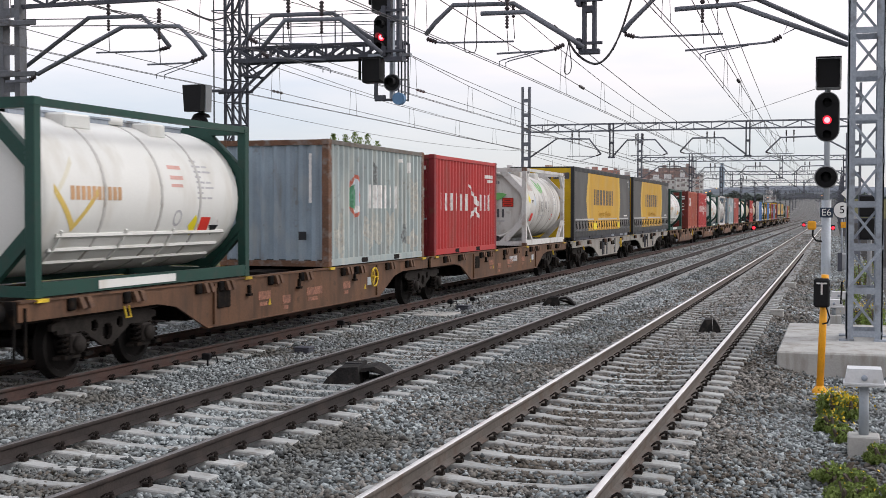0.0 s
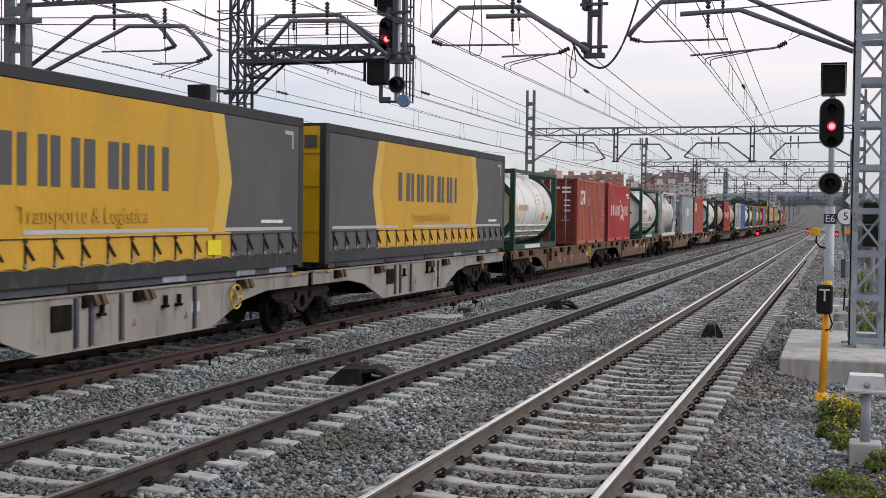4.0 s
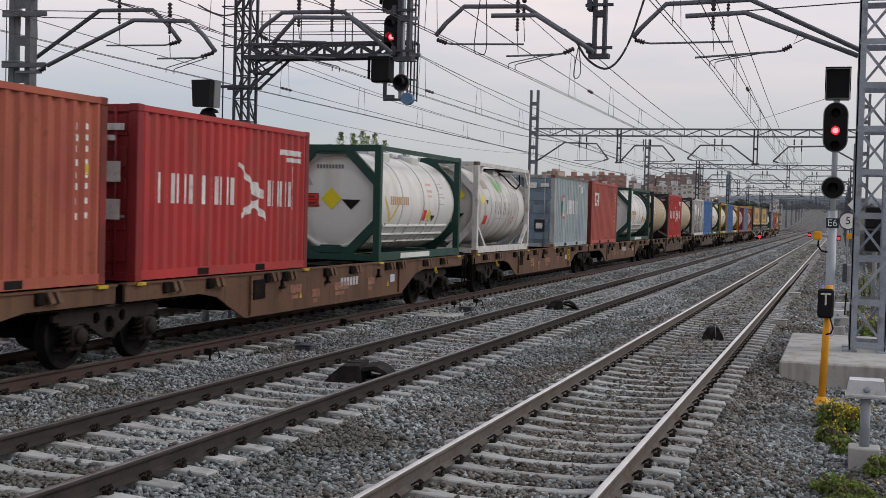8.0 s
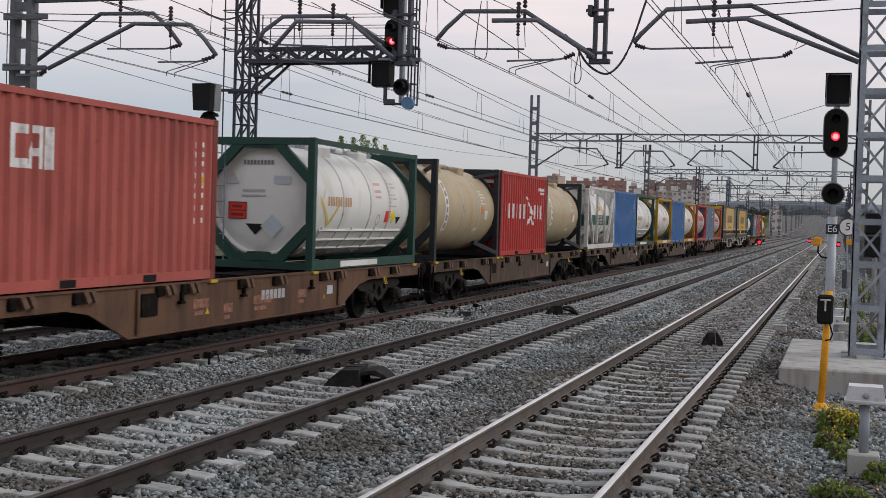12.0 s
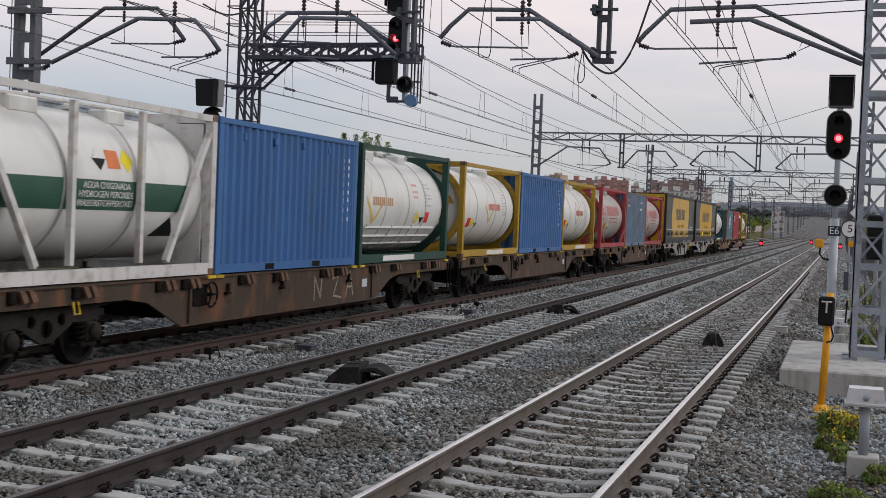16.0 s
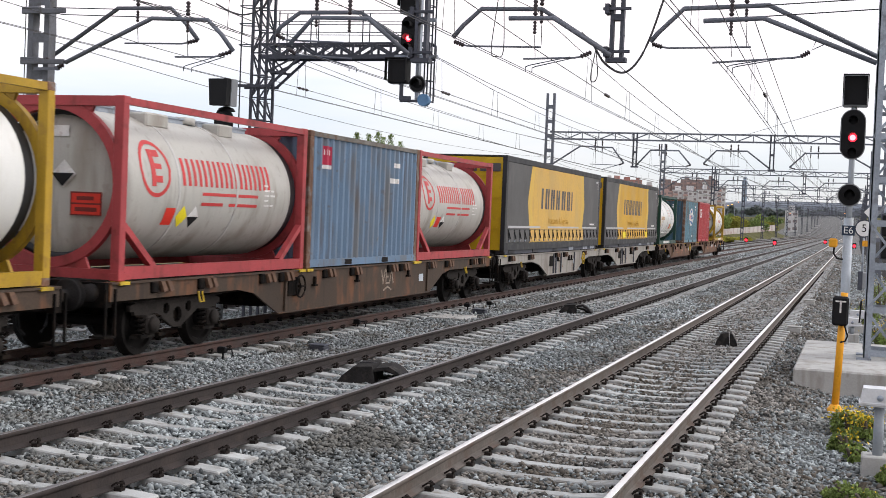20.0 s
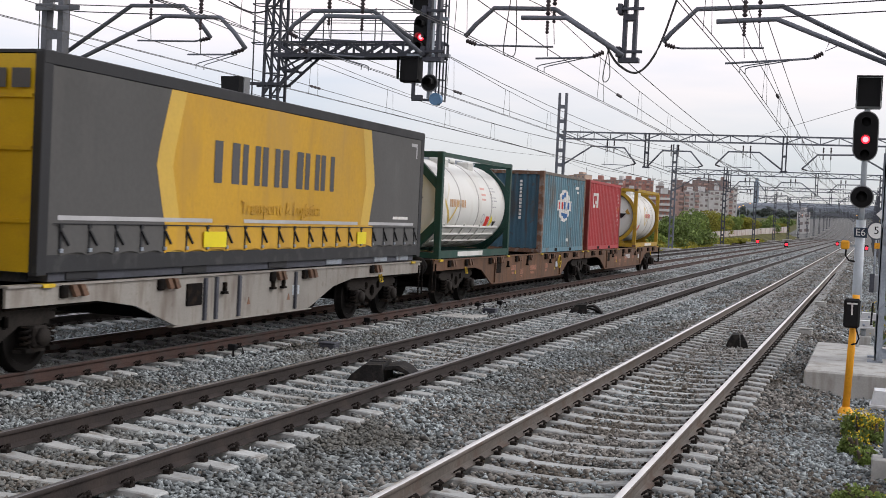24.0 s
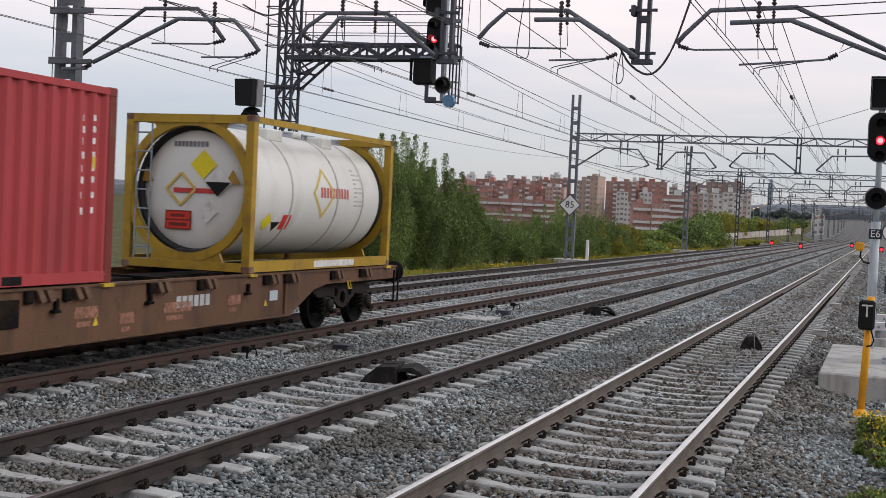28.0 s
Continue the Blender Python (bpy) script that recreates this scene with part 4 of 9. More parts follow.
def decal(spans, y0, y1, surf, extra=(), step=0.05, zstep=9.0):
    """A painted shape laid on a surface: spans(y) gives the (bottom, top) pairs at y, surf(y, z) the x of the surface."""
    bm = bmesh.new()
    n = max(1, round((y1 - y0) / step))
    ys = sorted({y0 + (y1 - y0) * i / n for i in range(n + 1)} | {y for y in extra if y0 < y < y1})
    tall = max([q - p for y in ys for p, q in spans(y + 1e-4) + spans(y - 1e-4)] or [0.0])
    m = max(1, math.ceil(tall / zstep))
    for a, b in zip(ys, ys[1:]):
        sa, sb = spans(a + 1e-4), spans(b - 1e-4)
        if len(sa) != len(sb):
            sa = sb = spans((a + b) / 2)
        for (p, q), (r, s) in zip(sa, sb):
            for j in range(m):
                u, v = j / m, (j + 1) / m
                c = [(a, p + (q - p) * u), (b, r + (s - r) * u), (b, r + (s - r) * v), (a, p + (q - p) * v)]
                bm.faces.new([bm.verts.new((surf(y, z), y, z)) for y, z in c])
    bmesh.ops.remove_doubles(bm, verts=bm.verts, dist=0.0008)
    return bm


def disc(cy, cz, r, r0=0.0):
    def f(y):
        d = r * r - (y - cy) ** 2
        if d <= 0:
            return []
        h, e = math.sqrt(d), r0 * r0 - (y - cy) ** 2
        if e <= 0:
            return [(cz - h, cz + h)]
        g = math.sqrt(e)
        return [(cz - h, cz - g), (cz + g, cz + h)]
    return f


def diamond(cy, cz, r, r0=0.0):
    def f(y):
        h = r - abs(y - cy)
        if h <= 0:
            return []
        g = r0 - abs(y - cy)
        return [(cz - h, cz + h)] if g <= 0 else [(cz - h, cz - g), (cz + g, cz + h)]
    return f


def rect(z0, z1):
    return lambda y: [(z0, z1)]


def marks(cells, z0, z1, w):
    """A row of plain upright bars, two to a cell, w the share of a cell that they fill; no letters."""
    def f(y):
        for a, b in cells:
            if a <= y <= b:
                u = (y - a) / (b - a)
                if u < w * 0.42 or (1 - w * 0.42) < u:
                    return [(z0, z1)]
                return []
        return []
    return f


def row_of(y0, y1, n, gap=0.25):
    w = (y1 - y0) / (n - gap)
    return [(y0 + i * w, y0 + i * w + w * (1 - gap)) for i in range(n)]


def mark_row(parent, surf, y0, y1, n, z0, z1, material, extra=(), label="", w=0.8, name="marking"):
    cells = row_of(y0, y1, n)
    ex = set(extra)
    for a, b in cells:
        ex |= {a, b, a + 1e-3, b - 1e-3, a + (b - a) * w * 0.42, b - (b - a) * w * 0.42}
    return part(name, decal(marks(cells, z0, z1, w), y0, y1, surf, ex, 0.5, 0.08), material, parent, label)


HX, HY, TALL = 1.219, 3.029, 2.591
FACE = HX - 0.012


def side_at(y, z, lift=0.004):
    return FACE - wave(y) + lift


def casting_parts(t, m, hy=HY, hx=HX, tall=TALL):
    first = None
    for sx in (-1, 1):
        for sy in (-1, 1):
            for z in (0, tall - 0.118):
                if first is None:
                    first = part("corner_casting", boxes((-0.081, 0.081, -0.089, 0.089, 0, 0.118), bev=0.012), m, t)
                    first.location = (sx * (hx - 0.079), sy * (hy - 0.087), z)
                else:
                    again(first, t, Matrix.Translation((sx * (hx - 0.079), sy * (hy - 0.087), z)))


def dry_box(s, label, body, end, post, front="wall", logo=None, castings=None, group="freight containers"):
    """A 20-foot steel box: corrugated walls, posts, rails, castings, and doors or a blank wall at the near end."""
    t = thing("shipping_container", Matrix.Identity(4), label, "container", group)
    ys = breaks(-HY + 0.17, HY - 0.17)
    bm = bmesh.new()
    sheet(bm, ys, 0.15, TALL - 0.1, lambda y: FACE - wave(y))
    part("side_wall", bm, body, t)
    bm = bmesh.new()
    sheet(bm, ys[::-1], 0.15, TALL - 0.1, lambda y: -FACE + wave(y))
    part("side_wall", bm, body, t)
    part("roof", boxes((-HX + 0.04, HX - 0.04, -HY + 0.05, HY - 0.05, TALL - 0.06, TALL - 0.02)), body, t)
    part("floor", boxes((-HX + 0.05, HX - 0.05, -HY + 0.05, HY - 0.05, 0.06, 0.15)), M["trim_dark"], t)
    for sx in (-1, 1):
        part("top_rail", boxes((sx * (HX - 0.035) - 0.035, sx * (HX - 0.035) + 0.035, -HY + 0.15, HY - 0.15, TALL - 0.1, TALL - 0.012)), M["rail_grime"] if castings or body in (M["teal"], M["blue_grey"]) else body, t)
        b2 = boxes((sx * (HX - 0.03) - 0.03, sx * (HX - 0.03) + 0.03, -HY + 0.15, HY - 0.15, 0.02, 0.16))
        part("bottom_rail", b2, body, t)
        for sy in (-1, 1):
            part("corner_post", boxes((sx * (HX - 0.075) - 0.075, sx * (HX - 0.075) + 0.075, sy * (HY - 0.085) - 0.085, sy * (HY - 0.085) + 0.085, 0.11, TALL - 0.11), bev=0.01), post, t)
    # fork pockets: flat plates, the darkness of the openings put into their black
    for sy in (-1.02, 1.02):
        part("fork_pocket", boxes((HX - 0.02, HX + 0.003, sy - 0.18, sy + 0.18, 0.035, 0.14)), M["matt_black"], t)
    for sy in (-1, 1):
        for za, zb in ((TALL - 0.12, TALL - 0.01), (0.01, 0.13)):
            part("end_rail", boxes((-HX + 0.15, HX - 0.15, sy * (HY - 0.06) - 0.05, sy * (HY - 0.06) + 0.05, za, zb)), post, t)
    casting_parts(t, castings or post)
    # far end
    bm = bmesh.new()
    box(bm, -HX + 0.14, HX - 0.14, HY - 0.08, HY - 0.05, 0.1, TALL - 0.1)
    part("end_wall", bm, end, t)
    if front == "wall":
        bm = bmesh.new()
        xs = breaks(-HX + 0.14, HX - 0.14)
        lo = [bm.verts.new((x, -HY + 0.03 + wave(x), 0.12)) for x in xs]
        hi = [bm.verts.new((x, -HY + 0.03 + wave(x), TALL - 0.11)) for x in xs]
        for i in range(len(xs) - 1):
            bm.faces.new((lo[i], lo[i + 1], hi[i + 1], hi[i]))
        part("end_wall", bm, end, t)
    else:
        for sx in (-1, 1):
            bm = bmesh.new()
            x0, x1 = (0.015, HX - 0.15) if sx > 0 else (-HX + 0.15, -0.015)
            box(bm, x0, x1, -HY + 0.045, -HY + 0.085, 0.13, TALL - 0.13)
            d = part("door", bm, end, t)
            ridge = part("door_panel", boxes((x0 + 0.06, x1 - 0.06, -HY + 0.026, -HY + 0.048, 0, 0.3), bev=0.008), end, d)
            ridge.location.z = 0.28
            for j in range(1, 5):
                again(ridge, d, Matrix.Translation((0, 0, 0.28 + j * 0.46)))
            for x in (x0 + 0.22, x1 - 0.22) if front != "door_light" else (x0 + 0.3, x1 - 0.14) if sx < 0 else (x0 + 0.14, x1 - 0.3):
                part("lock_rod", tube(bmesh.new(), ((x, -HY + 0.012, 0.06), (x, -HY + 0.012, TALL - 0.06)), 0.022, 8), M["rod_grey"] if front == "door_light" else post, d)
                part("handle", boxes((x - 0.16, x + 0.16, -HY - 0.008, -HY + 0.008, 0.95 - 0.02, 0.95 + 0.02), (x - 0.05, x + 0.05, -HY - 0.012, -HY + 0.02, 1.02, 1.12)), M["galv"], d)
            for z in (0.35, 0.95, 1.6, 2.2):
                part("hinge", boxes((sx * (HX - 0.13) - 0.05, sx * (HX - 0.13) + 0.05, -HY + 0.005, -HY + 0.045, z - 0.05, z + 0.05)), post, d)
    return t


def end_bars(t, material, rows, y=-HY + 0.022):
    """Plain bars for small print on the near end; rows of (x0, x1, z0, z1)."""
    for x0, x1, z0, z1 in rows:
        part("marking", boxes((x0, x1, y - 0.004, y, z0, z1)), material, t)


def side_bars(t, rows, material):
    for y0, y1, z0, z1 in rows:
        part("marking", decal(rect(z0, z1), y0, y1, side_at, breaks(y0, y1), 9), material, t)


def liner_logo(t):
    """White serif-sized bars and a leaping shape on the red boxes."""
    ex = breaks(-3, 3)
    mark_row(t, side_at, -2.35, 0.0, 7, 1.16, 1.62, M["ink_white"], ex, "white lettering drawn as plain bars", 0.5)
    mark_row(t, side_at, 1.35, 2.25, 3, 1.16, 1.62, M["ink_white"], ex, "", 0.5)
    # a leaping figure in four strokes: (start, end, middle at start, middle at end, half width)
    for a, b, za, zb, hw in ((0.22, 0.72, 1.86, 1.5, 0.06), (0.6, 1.12, 1.52, 1.36, 0.12), (0.28, 0.95, 0.98, 1.24, 0.075), (0.7, 1.32, 1.22, 0.93, 0.07)):
        part("emblem", decal(lambda y: [(za + (zb - za) * (y - a) / (b - a) - hw * (1.1 - abs(y - (a + b) / 2) / (b - a)), za + (zb - za) * (y - a) / (b - a) + hw * (1.1 - abs(y - (a + b) / 2) / (b - a)))], a, b,
                             lambda y, z: side_at(y, z) + 0.001 * hw, ex, 0.04), M["ink_white"], t, "white stroke of a leaping emblem")
    side_bars(t, ((1.85, 2.75, 2.1, 2.2), (2.1, 2.75, 1.98, 2.06), (2.3, 2.42, 1.5, 1.9), (2.3, 2.42, 1.1, 1.35)), M["ink_white"])


def box_letters(t, y0, y1, n, z0, z1, material, label="lettering drawn as plain bars"):
    mark_row(t, side_at, y0, y1, n, z0, z1, material, breaks(-3, 3), label)


def side_small(t, m):
    """Small print down the far end of the side."""
    for k, z in enumerate((2.1, 1.95, 1.8, 1.62, 1.45, 1.3, 1.1, 0.9)):
        side_bars(t, ((2.3, 2.36 + 0.06 * (k % 2), z, z + 0.09), (2.52, 2.58, z + 0.02, z + 0.1)), m)


# --- tank containers
TZ = 1.345


def tank_surf(R, zc=TZ, lift=0.004):
    return lambda y, z: math.sqrt(max(1e-6, (R + lift) ** 2 - (z - zc) ** 2))


def end_profile(R, L):
    """Barrel with shallow dished ends."""
    prof = []
    for i in range(11):
        a = math.pi / 2 * i / 10
        prof.append((-L - 0.30 * math.cos(a) + 0.30 * 0, R * math.sin(a) ** 0.5 if i else 0.0))
    return prof + [(-y, r) for y, r in prof[::-1]]


def end_surf(R, L, lift=0.006):
    """y of the near dished end at x, z off the axis."""
    def f(x, z):
        q = min(0.995, math.hypot(x, z) / R)
        a = math.asin(q * q)
        return -L - 0.30 * math.cos(a) - lift
    return f


def end_plate(t, R, L, cx, cz, shape, r, material, label="", h=None, proud=0.004):
    """A placard stuck on the near end."""
    f = end_surf(R, L)
    bm = bmesh.new()
    pts = ((-r, 0), (0, -r), (r, 0), (0, r)) if shape == "diamond" else ((-r, 0.1 * r), (0, -0.9 * r), (r, 0.1 * r)) if shape == "down" else \
          ((-r, -0.6 * r), (r, -0.6 * r), (0, r)) if shape == "up" else ((-r, -(h or r)), (r, -(h or r)), (r, h or r), (-r, h or r))
    y = min(f(cx + px * k, cz + pz * k) for px, pz in pts for k in (0, 0.5, 1)) - proud
    prism(bm, [(cx + px, TZ + cz + pz) for px, pz in pts], "y", y - 0.006, y)
    plate = part("placard", bm, material, t, label)
    if "hazard panel" in label:
        hh = h or r
        bm = bmesh.new()
        for x0, x1, z0, z1 in ((-r, r, -0.012, 0.012), (-r, r, hh - 0.02, hh), (-r, r, -hh, 0.02 - hh), (-r, 0.02 - r, -hh, hh), (r - 0.02, r, -hh, hh), (-0.6 * r, 0.5 * r, 0.3 * hh, 0.62 * hh), (-0.7 * r, 0.7 * r, -0.65 * hh, -0.3 * hh)):
            box(bm, cx + x0, cx + x1, y - 0.009, y - 0.0062, TZ + cz + z0, TZ + cz + z1)
        part("panel_print", bm, M["ink_maroon"], plate, "dark border and print drawn as plain bars")
    return plate


def tank(s, label, frame, barrel, style="full", R=1.14, L=2.66, ribs=False, group="tank containers", bands=(-1.3, 0.25, 1.45)):
    """A 20-foot tank: a dished barrel in a steel frame."""
    t = thing("tank_container", Matrix.Identity(4), label, "tank container", group)
    L = L - 0.12
    part("barrel", lathe(bmesh.new(), [(y, r) for y, r in end_profile(R, L)], "y", 48, origin=(0, 0, TZ)), barrel, t)
    for y in bands:
        part("band", lathe(bmesh.new(), [(y - 0.035, R), (y - 0.03, R + 0.008), (y + 0.03, R + 0.008), (y + 0.035, R)], "y", 48, origin=(0, 0, TZ)), M["tank_band"], t)
    # frame
    w = 0.075
    beam = style == "beam"
    for sy in (-1, 1):
        y = sy * (HY - 0.075)
        for sx in (-1, 1):
            part("corner_post", boxes((sx * (HX - w) - w, sx * (HX - w) + w, y - w, y + w, 0.1, TALL - 0.1), bev=0.01), frame, t)
        for z in (0.085, TALL - 0.075):
            part("end_rail", boxes((-HX + 0.14, HX - 0.14, y - w, y + w, z - 0.07, z + 0.07)), frame, t)
        # gussets that hold the barrel
        for sx in (-1, 1):
            for up in (0, 1):
                bm = bmesh.new()
                zc = TALL - 0.14 if up else 0.15
                dz = -0.78 if up else 0.78
                dx = 0.78
                if style == "ring":
                    zr = TALL - 0.1 if up else 0.1
                    prism(bm, [(0.0, zr), (sx * 0.72, zr), (sx * 0.6, zr + (-0.26 if up else 0.26)), (sx * 0.3, zr + (-0.06 if up else 0.18)), (0.0, zr + (-0.03 if up else 0.14))], "y", y - 0.03, y + 0.03)
                else:
                    prism(bm, [(sx * (HX - 0.14), zc + dz * 0.66), (sx * (HX - 0.14), zc + dz), (sx * (HX - 0.14 - dx), zc), (sx * (HX - 0.14 - dx * 0.66), zc)], "y", y - 0.06, y + 0.06)
                part("gusset", bm, frame, t)
        if style == "full":
            # octagonal collar behind the gussets
            part("end_collar", lathe(bmesh.new(), [(sy * (HY - 0.16), 1.125), (sy * (HY - 0.16), 1.27), (sy * (HY - 0.04), 1.27), (sy * (HY - 0.04), 1.125), (sy * (HY - 0.16), 1.125)], "y", 8, smooth=False), frame, t).matrix_basis = pose(0, 0, TZ, 0, 22.5, 0)
        if style == "ring":
            part("ring", lathe(bmesh.new(), [(y - 0.05, R - 0.06), (y - 0.05, R + 0.085), (y + 0.05, R + 0.085), (y + 0.05, R - 0.06), (y - 0.05, R - 0.06)], "y", 44, smooth=False, origin=(0, 0, TZ)), frame, t)
        # skirt between frame and barrel; in ring frames its dark colour stands for the gap's shadow
        part("saddle", lathe(bmesh.new(), [(sy * (L - 0.1), R * 0.93), (sy * (HY - 0.2), R * 0.97), (sy * (HY - 0.2), R * 0.9), (sy * (L - 0.1), R * 0.86)], "y", 40, origin=(0, 0, TZ)), M["trim_dark"] if style == "ring" else barrel, t)
    for sx in (-1, 1):
        if not beam:
            part("top_rail", boxes((sx * (HX - 0.05) - 0.045, sx * (HX - 0.05) + 0.045, -HY + 0.15, HY - 0.15, TALL - 0.115, TALL - 0.015)), frame, t)
            part("bottom_rail", boxes((sx * (HX - 0.05) - 0.045, sx * (HX - 0.05) + 0.045, -HY + 0.15, HY - 0.15, 0.02, 0.2)), frame, t)
        for sy in (-1, 1):
            bm = bmesh.new()
            if beam:
                bar(bm, (sx * (HX - 0.06), sy * (HY - 0.12), 0.12), (sx * 0.75, sy * 1.9, 0.42), 0.12)
                part("brace", bar(bmesh.new(), (sx * (HX - 0.06), sy * (HY - 0.12), TALL - 0.12), (sx * 0.6, sy * 2.2, 2.3), 0.08), frame, t)
                part("brace", bm, frame, t)
            elif style == "brace" or style == "ring" and frame != M["frame_yellow"]:
                bar(bm, (sx * (HX - 0.06), sy * (HY - 0.14), 0.78), (sx * (HX - 0.06), sy * (HY - 0.95), 0.18), 0.1)
                part("brace", bm, frame, t)
                if style == "brace":
                    part("brace", bar(bmesh.new(), (sx * (HX - 0.06), sy * (HY - 0.14), TALL - 0.55), (sx * (HX - 0.06), sy * (HY - 0.6), TALL - 0.1), 0.08), frame, t)
    casting_parts(t, M["rusty"] if frame in (M["frame_white"], M["frame_yellow"]) else frame)
    # walkway, manhole and valve boxes
    part("walkway", boxes((-0.32, 0.32, -2.3, 2.3, TZ + R + 0.03, TZ + R + 0.06), (-0.3, -0.24, -2.3, 2.3, TZ + R - 0.02, TZ + R + 0.03), (0.24, 0.3, -2.3, 2.3, TZ + R - 0.05, TZ + R + 0.03)), M["galv"], t)
    bm = bmesh.new()
    lathe(bm, [(TZ + R - 0.03, 0.0), (TZ + R - 0.03, 0.28), (TZ + R + 0.075, 0.28), (TZ + R + 0.085, 0.26), (TZ + R + 0.085, 0.0)], "z", 20, origin=(0.1, 0.3, 0))
    part("manhole", bm, barrel, t)
    for a, b in ((-1.5, -0.85), (0.75, 1.25)):
        part("spill_box", boxes((0.12, 0.62, a, b, TZ + R - 0.2, TZ + R + 0.03), bev=0.03), barrel, t)
    # ladder at the near end
    bm = bmesh.new()
    for x in (-1.0, -0.72):
        tube(bm, ((x, -HY + 0.03, 0.12), (x, -HY + 0.03, TALL - 0.1)), 0.016, 6)
    for j in range(7):
        tube(bm, ((-1.0, -HY + 0.03, 0.35 + j * 0.32), (-0.72, -HY + 0.03, 0.35 + j * 0.32)), 0.014, 6)
    part("ladder", bm, M["galv"], t)
    part("outlet_valve", boxes((-0.25, 0.25, -HY + 0.1, -HY + 0.5, 0.12, 0.34), bev=0.02), M["trim_dark"], t)
    # lagging ribs along the lower flank
    if ribs:
        for a in (29, 41, 54):
            z, x = TZ - R * math.sin(radians(a)), R * math.cos(radians(a))
            part("rib", tube(bmesh.new(), ((x, -L + 0.25, z), (x, L - 0.1, z)), 0.036, 6), barrel, t)
        bm = bmesh.new()
        for y in (-L + 0.35, -0.6, 0.75):
            tube(bm, [(math.cos(radians(a)) * (R + 0.012), y, TZ - math.sin(radians(a)) * (R + 0.012)) for a in (25, 33, 41, 49, 57, 65)], 0.03, 4)
        part("rib_strap", bm, barrel, t)
    t["R"], t["L"] = R, L
    return t


def stick(t, spans, y0, y1, material, label="", extra=(), step=0.04, name="marking"):
    return part(name, decal(spans, y0, y1, tank_surf(t["R"]), extra, step, 0.08), material, t, label)


def slab_marks(t, rows, material):
    for y0, y1, z0, z1 in rows:
        stick(t, rect(z0, z1), y0, y1, material, step=9)


def placards(t, y, z, order, r=0.17):
    """A row of hazard placards on the flank: y(ellow), r(ed), b(lack)."""
    for k in order:
        if k == "y":
            stick(t, diamond(y, z, r), y - r, y + r, M["placard_yellow"], "yellow hazard diamond", (y,), 0.04, "placard")
        elif k == "r":
            stick(t, rect(z - 0.13, z + 0.13), y - 0.16, y + 0.16, M["placard_red"], "orange-red hazard panel", (), 0.32, "placard")
        elif k == "o":
            stick(t, rect(z - 0.13, z + 0.13), y - 0.16, y + 0.16, M["ink_orange"], "orange hazard panel", (), 0.32, "placard")
        else:
            stick(t, lambda yy: [(z - (r - abs(yy - y)), z)] if abs(yy - y) < r else [], y - r, y + r, M["black"], "black and white hazard diamond", (y,), 0.04, "placard")
            stick(t, lambda yy: [(z, z + (r - abs(yy - y)))] if abs(yy - y) < r else [], y - r, y + r, M["ink_white"], "", (y,), 0.04, "placard")
        y += 2.05 * r


def print_block(t, y0, z1, n, w, material):
    for i in range(n):
        cut = w * (0.35 + 0.15 * ((i * 5) % 3) / 2)
        za, zb = z1 - i * 0.085 - 0.032, z1 - i * 0.085
        slab_marks(t, ((y0, y0 + cut, za, zb),) + (((y0 + cut + 0.04, y0 + w * (0.75 + 0.25 * ((i * 7) % 3) / 2), za, zb),) if i % 3 else ()), material)


def diamond_logo(t, cy, cz, r=0.5, material=None, bar_mat=None, full=False):
    """Open gold diamond crossed by a row of bars."""
    def chevron(y):
        u = abs(y - cy)
        return [(cz - r + u, cz - r + u + (0.11 if y > cy else 0.13))] if u < r else []
    if full:
        stick(t, diamond(cy, cz, r, r - 0.1), cy - r, cy + r, M["ink_gold"], "open gold diamond", (cy, cy - r + 0.1, cy + r - 0.1), 0.03, "emblem")
    else:
        stick(t, chevron, cy - r, cy + r, material or M["ink_gold"], "open gold chevron", (cy, cy + 1e-3), 0.04, "emblem")
    if not full:
        stick(t, lambda y: [(cz + r - abs(y - cy) - 0.1, cz + r - abs(y - cy))] if abs(y - cy) < r else [], cy - r, cy, M["ink_faint"], "faded gold chevron", (cy,), 0.05, "emblem")
    cells = row_of(cy - 0.15, cy + 1.1, 10, 0.28)
    ex = [c for ab in cells for c in ab] + [c + 1e-3 for ab in cells for c in ab]
    stick(t, lambda y: [(cz - 0.08, cz + 0.11)] if any(a <= y <= b for a, b in cells) else [], cy - 0.15, cy + 1.15, bar_mat or M["ink_orange"], "lettering drawn as plain bars", ex, 0.5)


